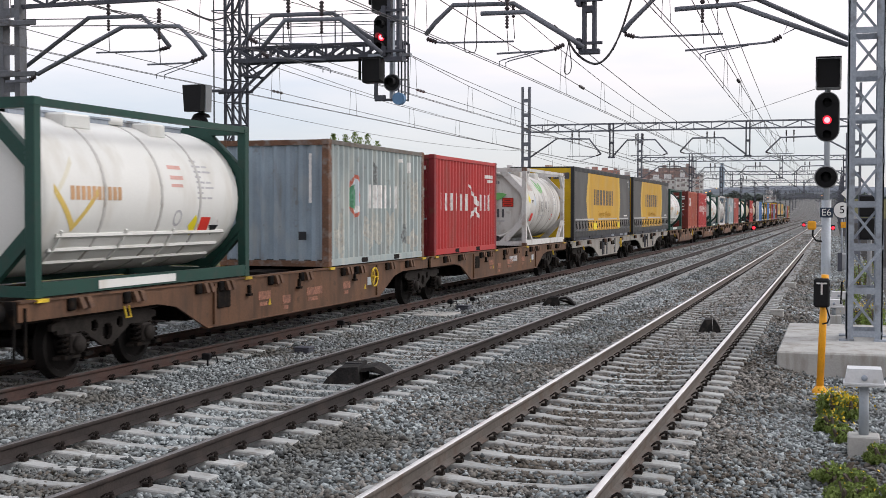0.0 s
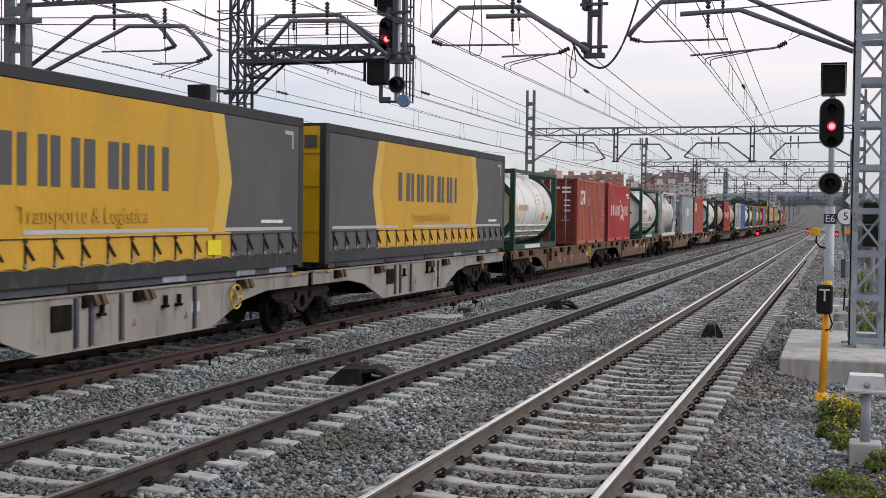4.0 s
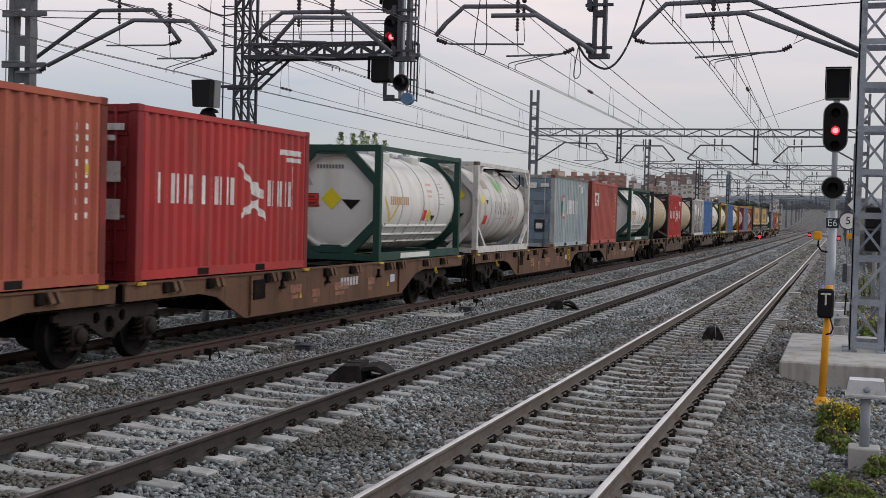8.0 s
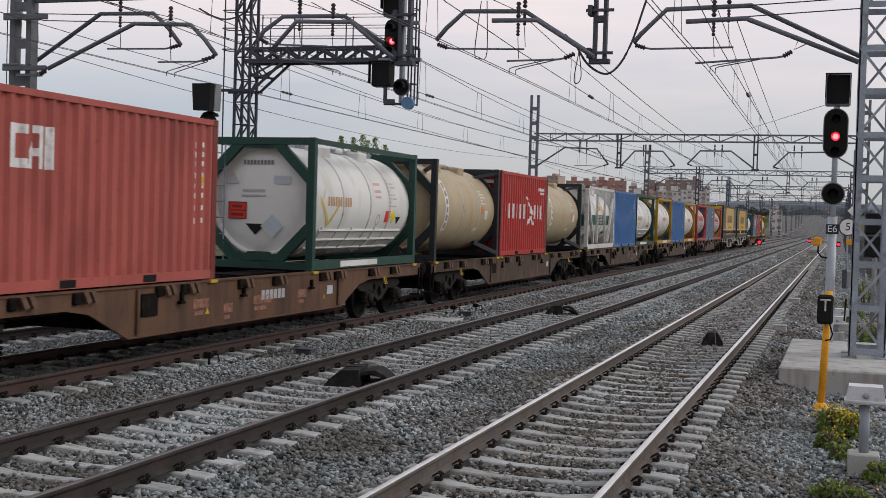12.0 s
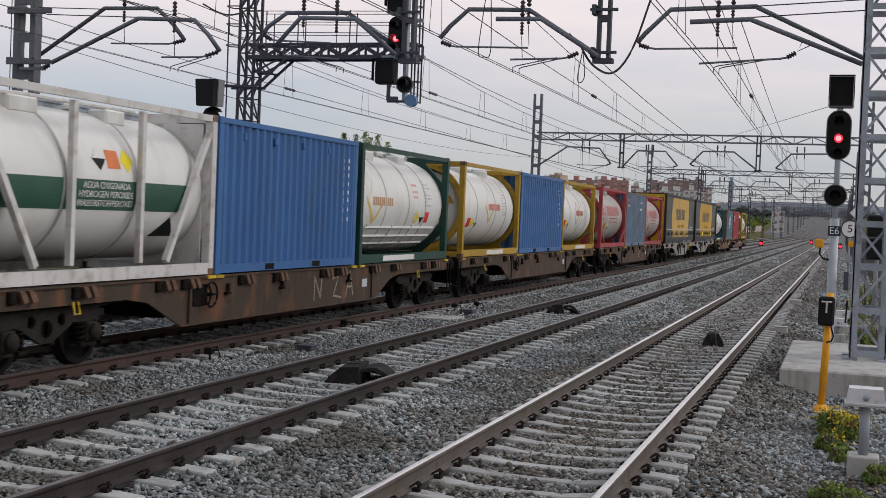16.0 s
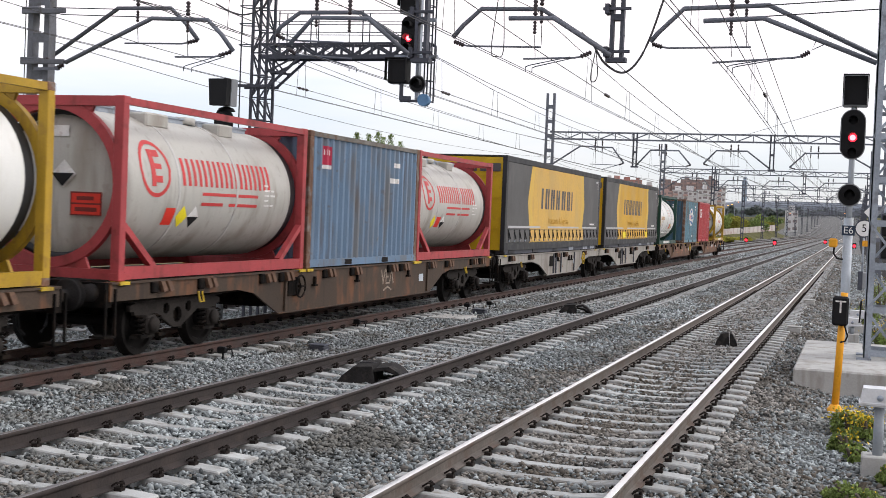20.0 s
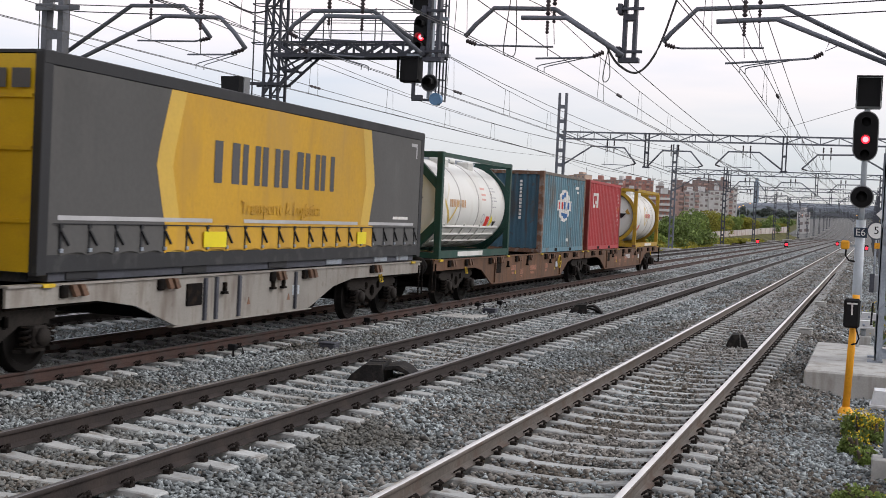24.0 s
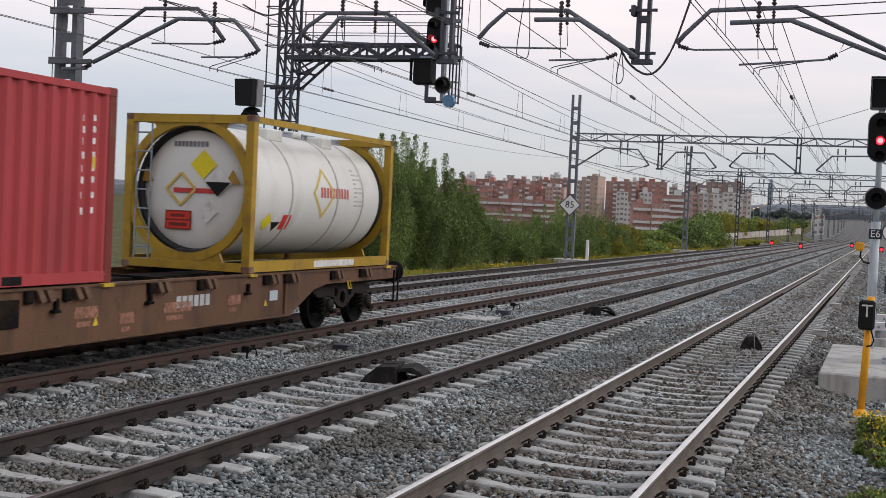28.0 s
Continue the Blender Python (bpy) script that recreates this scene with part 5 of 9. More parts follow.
def near_end(t, kinds):
    R, L = t["R"], t["L"]
    for k in kinds:
        if k == "Y":
            end_plate(t, R, L, 0.2, 0.42, "diamond", 0.25, M["placard_yellow"], "yellow hazard diamond")
        elif k == "B":
            end_plate(t, R, L, 0.5, 0.12, "diamond", 0.25, M["ink_white"], "black and white hazard diamond")
            end_plate(t, R, L, 0.5, 0.11, "down", 0.24, M["black"], proud=0.04)
        elif k == "G":
            for px, pz, qx, qz in ((-0.5, 0, -0.22, 0.27), (-0.22, 0.27, 0.06, 0), (0.06, 0, -0.22, -0.27), (-0.22, -0.27, -0.5, 0)):
                y = end_surf(R, L)((px + qx) / 2, (pz + qz) / 2)
                part("emblem", bar(bmesh.new(), (px, y, TZ + pz), (qx, y, TZ + qz), 0.04), M["ink_gold"], t, "open gold diamond")
            end_plate(t, R, L, 0.06, -0.02, "rect", 0.42, M["ink_red"], "red lettering drawn as a plain bar", 0.04)
        elif k == "W":
            end_plate(t, R, L, 0.3, -0.36, "diamond", 0.2, M["ink_white"], "blank white diamond")
        elif k == "S":
            end_plate(t, R, L, -0.25, -0.52, "rect", 0.25, M["placard_red"], "red hazard panel", 0.16)
        elif k == "O":
            end_plate(t, R, L, -0.92, 0.2, "up", 0.15, M["ink_ochre"], "small ochre triangle")
        elif k == "T":
            end_plate(t, R, L, -0.62, 0.42, "up", 0.15, M["ink_grey"], "small grey-edged triangle")
            end_plate(t, R, L, -0.62, 0.42, "up", 0.105, M["ink_white"])
        elif k == "P":
            end_plate(t, R, L, -0.5, -0.2, "rect", 0.2, M["placard_red"], "red hazard panel", 0.17)
        elif k == "Q":
            end_plate(t, R, L, -0.1, -0.48, "down", 0.22, M["black"], "black hazard diamond")
        elif k == "D":
            end_plate(t, R, L, 0.26, -0.5, "diamond", 0.24, M["ink_pale"], "peeling silver diamond")
            end_plate(t, R, L, 0.14, -0.5, "diamond", 0.13, M["placard_yellow"], "yellow remnant of a placard")
        elif k == "X":
            end_plate(t, R, L, -0.52, 0.0, "rect", 0.19, M["placard_red"], "red hazard panel", 0.15)
        elif k == "Z":
            end_plate(t, R, L, -0.02, 0.04, "diamond", 0.25, M["placard_yellow"], "yellow hazard diamond")
        elif k == "V":
            end_plate(t, R, L, 0.46, 0.0, "down", 0.23, M["black"], "black hazard diamond")
        elif k == "g":
            end_plate(t, R, L, -0.15, 0.2, "rect", 0.25, M["ink_grey"], "", 0.025)
            end_plate(t, R, L, -0.15, 0.1, "rect", 0.27, M["ink_grey"], "", 0.02)
            end_plate(t, R, L, 0.45, 0.42, "rect", 0.17, M["ink_pale"], "", 0.08)
        elif k == "y":
            end_plate(t, R, L, 0.12, 0.28, "diamond", 0.22, M["placard_yellow"], "yellow hazard diamond")
        elif k == "r":
            end_plate(t, R, L, 0.55, 0.1, "rect", 0.19, M["placard_red"], "red hazard panel", 0.15)
        elif k == "R":
            end_plate(t, R, L, -0.35, -0.2, "rect", 0.2, M["placard_red"], "red hazard panel", 0.17)
        elif k == "b":
            end_plate(t, R, L, 0.5, 0.12, "down", 0.2, M["black"], "black hazard diamond")
        elif k == "o":
            end_plate(t, R, L, 0.75, 0.2, "up", 0.15, M["ink_ochre"], "small ochre triangle")
        elif k == "n":
            for a, b in row_of(-0.4, 0.25, 9, 0.35):
                end_plate(t, R, L, (a + b) / 2, 0.76, "rect", (b - a) / 2, M["ink_mid"], "", 0.045)
        elif k == "d":
            end_plate(t, R, L, -0.3, 0.1, "diamond", 0.24, M["ink_gold"], "gold diamond")
        elif k == "E":
            end_plate(t, R, L, 0.15, 0.14, "diamond", 0.2, M["ink_white"], "black and white hazard diamond")
            end_plate(t, R, L, 0.15, 0.13, "down", 0.19, M["black"], proud=0.04)
            end_plate(t, R, L, 0.53, -0.28, "rect", 0.26, M["placard_red"], "red hazard panel", 0.17)
        elif k == "p":
            end_plate(t, R, L, 0.6, 0.3, "diamond", 0.2, M["placard_yellow"], "yellow hazard diamond")
            end_plate(t, R, L, 0.24, 0.06, "rect", 0.23, M["placard_red"], "red hazard panel", 0.17)
            end_plate(t, R, L, 0.58, -0.24, "down", 0.2, M["black"], "black hazard diamond")
        elif k in "lm":
            shift = -0.4 if k == "m" else 0.0
            for cx, cz, rl, rw, turn in ((-0.28, 0.32, 0.24, 0.08, 75), (-0.08, 0.38, 0.26, 0.1, 50), (0.2, 0.3, 0.32, 0.12, 12)):
                cx += shift
                ca, sa = math.cos(radians(turn)), math.sin(radians(turn))
                y = end_surf(R, L)(cx, cz)
                pts = [(u * rl, rw * (1 - u * u) * s) for s, us in ((1, (-1, -0.6, -0.2, 0.2, 0.6)), (-1, (1, 0.6, 0.2, -0.2, -0.6))) for u in us]
                part("emblem", prism(bmesh.new(), [(cx + p * ca - q * sa, TZ + cz + p * sa + q * ca) for p, q in pts], "y", y - 0.03, y - 0.012), M["ink_leaf"], t, "green leaf emblem")
            for a, b in row_of(-0.48 + shift, 0.42 + shift, 6, 0.55):
                y = end_surf(R, L)((a + b) / 2, -0.25)
                part("marking", boxes((a, b, y - 0.012, y, TZ - 0.4, TZ - 0.12)), M["ink_dark" if k == "l" else "ink_mid"], t, "dark lettering drawn as plain bars")
            end_plate(t, R, L, shift, 0.03, "rect", 0.2, M["ink_grey"], "", 0.02)
            end_plate(t, R, L, 0.02 + shift, -0.52, "rect", 0.42, M["ink_grey"], "", 0.018)
            end_plate(t, R, L, -0.82, -0.05, "diamond", 0.17, M["ink_ochre"], "ochre hazard diamond")
            end_plate(t, R, L, -0.6, -0.28, "down", 0.17, M["black"], "black hazard diamond")


def box_at(s, *a, **k):
    return rolls(dry_box(s, *a, **k), s + HY, DECK)


def tank_at(s, *a, **k):
    return rolls(tank(s, *a, **k), s + HY, DECK)


def white_tank(s, label, order, kinds, at=(1.3, 0.98), frame="green", bars=None, style="full"):
    t = tank_at(s, label, M[frame], M["tank_white"], style, ribs=(frame == "green"))
    diamond_logo(t, -1.98, 1.36, 0.52, bar_mat=bars or M["ink_tan"])
    placards(t, at[0], at[1], order)
    print_block(t, 1.35, 1.95, 8, 0.55, M["ink_grey"])
    slab_marks(t, ((0.55, 0.95, 1.78, 1.84), (0.55, 0.95, 1.62, 1.68), (0.55, 0.9, 1.5, 1.55)), M["ink_rose"])
    stick(t, disc(0.78, 1.02, 0.13, 0.09), 0.64, 0.92, M["ink_grey"], "", (0.69, 0.87), 0.02)
    if frame == "green":
        part("rail_panel", boxes((HX - 0.002, HX + 0.004, -1.6, 0.5, 0.05, 0.17)), M["tank_white"], t)
    near_end(t, kinds)
    return t


def red_liner(s, label, body="hs_red"):
    t = box_at(s, label, M[body], M["hs_shaded"], M["hs_shaded"], "door")
    liner_logo(t)
    end_bars(t, M["ink_white"], ((0.45, 1.0, 2.2, 2.3), (0.45, 0.85, 2.05, 2.13), (0.4, 0.95, 1.45, 1.75), (0.4, 0.95, 0.9, 1.2)), -HY - 0.015)
    return t


def leased_box(s, label, body, door, front):
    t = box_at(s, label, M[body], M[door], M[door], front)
    ex = breaks(-3, 3)
    # white mark of three slanting strokes
    part("emblem", decal(lambda y: [(1.58, 2.13)] if y < -2.1 else [(1.58, 1.7), (2.01, 2.13)], -2.25, -1.9, side_at, ex + [-2.1], 0.05), M["ink_white"], t, "white block emblem")
    part("emblem", decal(lambda y: [(1.58, 1.62 + 0.5 * min(1, (y + 1.9) / 0.22))] if y < -1.76 else [(1.74, 1.84), (2.03, 2.13)] if y < -1.68 else [(1.58, 2.13)], -1.9, -1.56, side_at, ex + [-1.76, -1.68], 0.05), M["ink_white"], t)
    part("emblem", decal(rect(1.58, 2.13), -1.5, -1.37, side_at, ex, 0.12), M["ink_white"], t)
    if body == "cai_orange":
        # patches of primer and grime
        for y0, y1, z0, z1 in ((-0.65, -0.3, 1.55, 1.85), (0.0, 0.3, 0.75, 1.05)):
            side_bars(t, ((y0, y1, z0, z1),), M["ink_patch"])
    side_small(t, M["ink_white"])
    side_bars(t, ((2.52, 2.62, 1.5, 1.66),), M["gold"])
    return t


def grey_liner(s, label, front, posts):
    t = box_at(s, label, M["mol_grey"] if front == "wall" else M["mol_teal"], M["mol_blue"] if front == "wall" else M["mol_end"], posts, front, castings=M["rusty"])
    ex = breaks(-3, 3)
    box_letters(t, -0.75, 1.1, 3, 1.2, 1.72, M["ink_white"], "white lettering drawn as plain bars")
    # an upright oval emblem: pale field, red rim, green figure, white foot
    lifted = lambda y, z: side_at(y, z, 0.006)
    oval = lambda r, r2: (lambda y: [(1.46 - r2 * math.sqrt(max(0, 1 - ((y + 1.5) / r) ** 2)), 1.46 + r2 * math.sqrt(max(0, 1 - ((y + 1.5) / r) ** 2)))] if abs(y + 1.5) < r else [])
    outer, inner = oval(0.33, 0.46), oval(0.26, 0.38)
    part("emblem", decal(outer, -1.83, -1.17, side_at, ex, 0.03), M["ink_pale"], t, "pale oval emblem")
    part("emblem", decal(lambda y: [(outer(y)[0][0], inner(y)[0][0]), (inner(y)[0][1], outer(y)[0][1])] if inner(y) and outer(y) else outer(y), -1.83, -1.17, lifted, ex + [-1.76, -1.24], 0.03), M["ink_worn_red"], t, "worn red rim of the emblem")
    part("emblem", decal(lambda y: [(1.16 + 0.5 * abs(y + 1.62), 1.72 - 0.7 * abs(y + 1.64))], -1.86, -1.46, lambda y, z: side_at(y, z, 0.009), ex, 0.03), M["ink_deep_green"], t, "green figure of the emblem")
    part("emblem", decal(lambda y: [(1.12, 1.26 - 0.3 * abs(y + 1.42))], -1.56, -1.28, lambda y, z: side_at(y, z, 0.012), ex, 0.04), M["ink_white"], t)
    if front == "wall":
        # worn patches: soot over the lettering, bare primer lower down
        def blot(cy, cz, ry, rz, seed, m, label):
            rg = random.Random(seed)
            a, b, c, d = (rg.uniform(0, 6.28) for _ in range(4))
            def f(y):
                k = math.sqrt(max(0.0, 1 - ((y - cy) / ry) ** 2))
                return [(cz - rz * k * (0.75 + 0.2 * math.sin(9 * y + a) + 0.12 * math.sin(31 * y + b)) - 0.004, cz + rz * k * (0.75 + 0.2 * math.sin(11 * y + c) + 0.12 * math.sin(37 * y + d)) + 0.004)]
            part("paint_patch", decal(f, cy - ry, cy + ry, lambda y, z: side_at(y, z, 0.002), ex, 0.03), M[m], t, label)
        for k, row in enumerate(((-0.3, 1.95, 0.2, 0.3, "patch_soot", "dark soot smear"), (1.6, 0.55, 0.22, 0.3, "patch_soot", "dark soot smear"), (2.35, 1.45, 0.3, 0.6, "patch_primer", "bare pale primer patch"), (2.25, 0.44, 0.38, 0.28, "patch_primer", "bare pale primer patch"),
                                 (-0.45, 0.7, 0.65, 0.42, "patch_primer", "bare pale primer patch"), (0.62, 0.75, 0.33, 0.5, "patch_primer", "bare pale primer patch"), (-2.35, 0.6, 0.3, 0.5, "patch_primer", "bare pale primer patch"))):
            blot(row[0], row[1], row[2], row[3], 300 + k, row[4], row[5])
    side_bars(t, ((1.9, 2.1, 2.05, 2.3), (1.2, 1.6, 2.28, 2.36)), M["ink_white"])
    return t


# front of the train first
white_tank(13.45, "white tank container in a dark green frame with hazard placards", "yrb", "n", (1.35, 0.9))
t_ = grey_liner(23.05, "weathered light-grey container with rusty corner posts", "wall", M["rusty"])
end_bars(t_, M["ink_white"], ((0.78, 0.84, 1.3, 2.3),))
end_bars(t_, M["trim_dark"], ((0.55, 0.72, 0.55, 0.72),))
red_liner(29.94, "faded red container with white lettering and dark red end")


def leaf_tank(s, label, near):
    t = tank_at(s, label, M["frame_white"], M["tank_dirty"], "brace", bands=(-1.25, -0.1, 1.1, 1.9))
    mark_row(t, tank_surf(t["R"]), -0.85, 0.75, 3, 1.12, 1.5, M["ink_dark"], (), "dark lettering drawn as plain bars", 0.28)
    def blade(cy, cz, l, w, turn):
        """A pointed leaf about (cy, cz), half as long as 2 l, leaning by turn degrees."""
        ca, sa = math.cos(radians(turn)), math.sin(radians(turn))
        rim = [(cy + u * l * ca - v * w * (1 - u * u) * sa, cz + u * l * sa + v * w * (1 - u * u) * ca) for v, us in ((1, range(-8, 9)), (-1, range(8, -9, -1))) for u in (k / 8 for k in us)]
        def f(y):
            zs = sorted(p[1] + (q[1] - p[1]) * (y - p[0]) / (q[0] - p[0]) for p, q in zip(rim, rim[1:]) if (p[0] - y) * (q[0] - y) < 0)
            return [(zs[0], zs[-1])] if len(zs) > 1 else []
        return f, min(r[0] for r in rim), max(r[0] for r in rim)
    for args in ((-0.42, 1.98, 0.24, 0.07, 118), (-0.2, 2.02, 0.28, 0.09, 84), (0.12, 1.97, 0.34, 0.11, 40)):
        f, ya, yb = blade(*args)
        stick(t, f, ya + 0.005, yb - 0.005, M["ink_leaf"], "green leaf emblem", (), 0.03, "emblem")
    placards(t, -2.15, 1.55, "y", 0.17)
    stick(t, lambda y: [(1.53 - (0.14 - abs(y + 1.72)), 1.53)] if abs(y + 1.72) < 0.14 else [], -1.86, -1.58, M["black"], "black hazard diamond", (-1.72,), 0.04, "placard")
    stick(t, rect(1.35, 1.66), -1.5, -1.2, M["ink_pale"], "blank silver placard holder", (), 0.1, "placard")
    placards(t, -1.75, 0.95, "r")
    mark_row(t, tank_surf(t["R"]), -0.75, 0.55, 5, 1.6, 1.7, M["ink_grey"], (), "grey lettering drawn as plain bars", 0.3)
    stick(t, rect(0.98, 1.02), -0.9, 0.2, M["ink_grey"], "", (), 0.3)
    if "p" in near:
        # a loose black tarpaulin strip with its cord hanging over the barrel
        part("tarpaulin", boxes((0.2, 0.75, 0.55, 2.6, TZ + 1.14, TZ + 1.18), bev=0.015), M["matt_black"], t, "black tarpaulin strip on the barrel")
        part("cord", tube(bmesh.new(), ((0.7, 0.5, 2.5), (0.9, 0.9, 2.3), (0.99, 1.5, 2.05), (1.0, 2.1, 1.95), (0.98, 2.6, 2.1), (0.9, 2.85, 2.4)), 0.025, 6), M["matt_black"], t, "black cord")
    print_block(t, 1.3, 1.85, 7, 0.55, M["ink_grey"])
    stick(t, disc(1.35, 0.95, 0.12, 0.08), 1.2, 1.5, M["ink_red"], "", (1.27, 1.43), 0.02)
    slab_marks(t, ((-1.9, -1.35, 1.85, 2.1),), M["ink_dust"])
    near_end(t, near)
    return t


leaf_tank(39.75, "dirty white tank container in a white frame with green leaf emblem", "nlr")


def curtain_body(s, label, sheet="curtain_yellow", plates=True):
    """A 45-foot curtain-sided swap body: grey and yellow curtain, straps, yellow front wall."""
    h, hx = 6.86, 1.28
    t = thing("swap_body", Matrix.Identity(4), label, "swap body", "curtain-sided swap bodies")
    z0, z1 = 0.36, 2.86
    def face(y, z):
        """The curtain: slack folds across its width."""
        return hx - 0.012 * (1 + math.sin(y * 2.6 + 0.6 * math.sin(y * 0.9))) * math.sin(max(0, min(1, (z - z0) / (z1 - z0))) * math.pi)
    def edge_at(z):
        u = (z - 1.65) / 1.25
        return 3.75 + 0.36 * (1 - abs(u))
    def curtain(name, mat_, ya, yb, lift=0.0, label=""):
        bm = bmesh.new()
        nz, ny = 10, max(2, int((yb(1.6) - ya(1.6)) / 0.25))
        g = [[bm.verts.new((face(y, z) + lift, y, z)) for y in (ya(z) + (yb(z) - ya(z)) * i / ny for i in range(ny + 1))] for z in (z0 + (z1 - z0) * j / nz for j in range(nz + 1))]
        for a, b in zip(g, g[1:]):
            for i in range(ny):
                f = bm.faces.new((a[i], a[i + 1], b[i + 1], b[i]))
                f.smooth = True
        return part(name, bm, mat_, t, label)
    lo, hi = (lambda z: -h + 0.12), (lambda z: h - 0.12)
    el, er = (lambda z: -edge_at(z) - 0.1), (lambda z: edge_at(z) - 0.1)
    curtain("curtain", M["curtain_grey"], lo, lambda z: el(z) + 0.01)
    curtain("curtain", M[sheet], el, er, label="yellow curtain panel with pointed sides")
    curtain("curtain", M["curtain_grey"], lambda z: er(z) - 0.01, hi)
    curtain("curtain_edge", M["curtain_pale"], el, lambda z: el(z) + 0.42, 0.003)
    curtain("curtain_edge", M["curtain_pale"], lambda z: er(z) - 0.42, er, 0.003)
    f2 = lambda y, z: face(y, z) + 0.006
    # dark lettering as plain bars, with one slanting letter shape in the middle
    cells = [(-2.6, -1.75), (-1.65, -1.05), (-0.98, -0.35), (-0.25, 0.62), (0.7, 1.28), (1.34, 1.95)]
    mk = marks(cells, 1.42, 2.08, 0.74)
    ex = [c for ab in cells for c in ab] + [c + 1e-3 for ab in cells for c in ab] + [a + (b - a) * k for a, b in cells for k in (0.3108, 0.3118, 0.6882, 0.6892)]
    part("lettering", decal(mk, -2.6, 1.95, f2, ex, 0.25, 0.2), M["ink_dark"], t, "large dark lettering drawn as plain bars")
    wr = writing("Transporte & Logística", 0.33, M["ink_soft"], t, Matrix.Translation((hx + 0.012, -0.15, 1.05)) @ pose(0, 0, 0, 90, 0, 90), "ochre words on the curtain")
    part("marking", decal(rect(0.93, 0.99), h - 1.75, h - 0.85, f2, (), 9, 9), M["ink_white"], t)
    part("marking", decal(rect(2.55, 2.62), h - 0.8, h - 0.45, f2, (), 9, 9), M["ink_grey"], t)
    part("marking", decal(rect(2.3, 2.55), h - 0.5, h - 0.44, f2, (), 9, 9), M["ink_grey"], t)
    for a, b in ((-h + 0.4, -2.6), (-1.55, 3.2), (3.75, h - 0.5)):
        part("reflective_tape", decal(rect(0.80, 0.86), a, b, f2, (), 0.5, 9), M["ink_grey"], t)
    # straps with buckles
    strap = None
    n = 22
    for i in range(n):
        y = -h + 0.45 + i * (2 * h - 0.9) / (n - 1)
        if strap is None:
            bm = bmesh.new()
            box(bm, 0, 0.01, -0.018, 0.018, -0.04, 0.3)
            box(bm, 0, 0.02, -0.035, 0.035, 0.28, 0.34)
            bar(bm, (0.02, 0.16, 0.06), (0.02, -0.01, 0.24), 0.026)
            strap = part("strap", bm, M["trim_dark"], t)
            strap.location = (hx + 0.008, y, 0.42)
        else:
            again(strap, t, Matrix.Translation((hx + 0.008, y, 0.42)))
    part("strap_cord", tube(bmesh.new(), ((hx + 0.018, -h + 0.3, 0.755), (hx + 0.018, 0.0, 0.745), (hx + 0.018, h - 0.3, 0.755)), 0.008, 5), M["trim_dark"], t)
    # the hem below the straps hangs in scallops
    for k in range(n - 1):
        ya = -h + 0.45 + k * (2 * h - 0.9) / (n - 1)
        yb = ya + (2 * h - 0.9) / (n - 1)
        bm = bmesh.new()
        g = [[bm.verts.new((hx + 0.004 + 0.03 * math.sin(math.pi * i / 6) * (1 - (z - 0.34) / 0.45), ya + (yb - ya) * i / 6, z + (0.05 * math.sin(math.pi * i / 6) if z < 0.4 else 0))) for i in range(7)] for z in (0.34, 0.48, 0.62, 0.79)]
        for p, q in zip(g, g[1:]):
            for i in range(6):
                bm.faces.new((p[i], p[i + 1], q[i + 1], q[i])).smooth = True
        part("curtain_hem", bm, M[sheet] if -3.9 < (ya + yb) / 2 < 3.7 else M["curtain_grey"], t)
    lock = None
    for i in range(n):
        y = -h + 0.45 + i * (2 * h - 0.9) / (n - 1)
        if lock is None:
            lock = part("buckle", boxes((0, 0.025, -0.03, 0.03, 0, 0.05)), M["galv"], t)
            lock.location = (hx + 0.015, y, 0.39)
        else:
            again(lock, t, Matrix.Translation((hx + 0.015, y, 0.39)))
    part("side_rail", boxes((hx - 0.06, hx + 0.006, -h, h, 0.14, 0.36), (-hx - 0.006, -hx + 0.06, -h, h, 0.14, 0.36)), M["rail_band"], t)
    part("roof", boxes((-hx + 0.02, hx - 0.02, -h + 0.05, h - 0.05, 2.86, 2.90)), M["trim_dark"], t)
    part("roof_rail", boxes((hx - 0.05, hx + 0.012, -h, h, 2.72, 2.90), (-hx - 0.012, -hx + 0.05, -h, h, 2.72, 2.90), bev=0.015), M["trim_dark"], t)
    part("far_side", boxes((-hx, -hx + 0.03, -h + 0.1, h - 0.1, 0.36, 2.86)), M["curtain_grey"], t)
    for sy in (-1, 1):
        part("end_wall", boxes((-hx + 0.12, hx - 0.12, sy * (h - 0.05) - 0.03, sy * (h - 0.05) + 0.03, 0.14, 2.84)), M["body_yellow"], t)
        for sx in (-1, 1):
            part("corner_post", boxes((sx * (hx - 0.06) - 0.065, sx * (hx - 0.06) + 0.068, sy * (h - 0.1) - 0.1, sy * (h - 0.1) + 0.1, 0.1, 2.88), bev=0.01), M["trim_dark"], t)
    for z in (0.75, 1.65, 2.3):
        part("end_rib", boxes((-hx + 0.14, hx - 0.14, -h - 0.01, -h + 0.03, z, z + 0.05)), M["body_yellow"], t)
    for j, c in enumerate(row_of(-0.6, 1.1, 5)):
        part("marking", boxes((c[0], c[1], -h - 0.016, -h - 0.008, 2.42, 2.66)), M["ink_dark"], t)
    part("chassis", boxes((-0.9, 0.9, -h + 0.2, h - 0.2, 0.0, 0.16), (hx - 0.35, hx - 0.05, -h + 0.3, h - 0.3, 0.02, 0.14)), M["dark_steel"], t)
    for y in (-h + 1.0, -3.0, -0.2, 2.2, 4.6, h - 1.0):
        part("locker", boxes((hx - 0.2, hx - 0.03, y - 0.35, y + 0.35, 0.03, 0.14), bev=0.01), M["galv"] if y > 2 else M["trim_dark"], t)
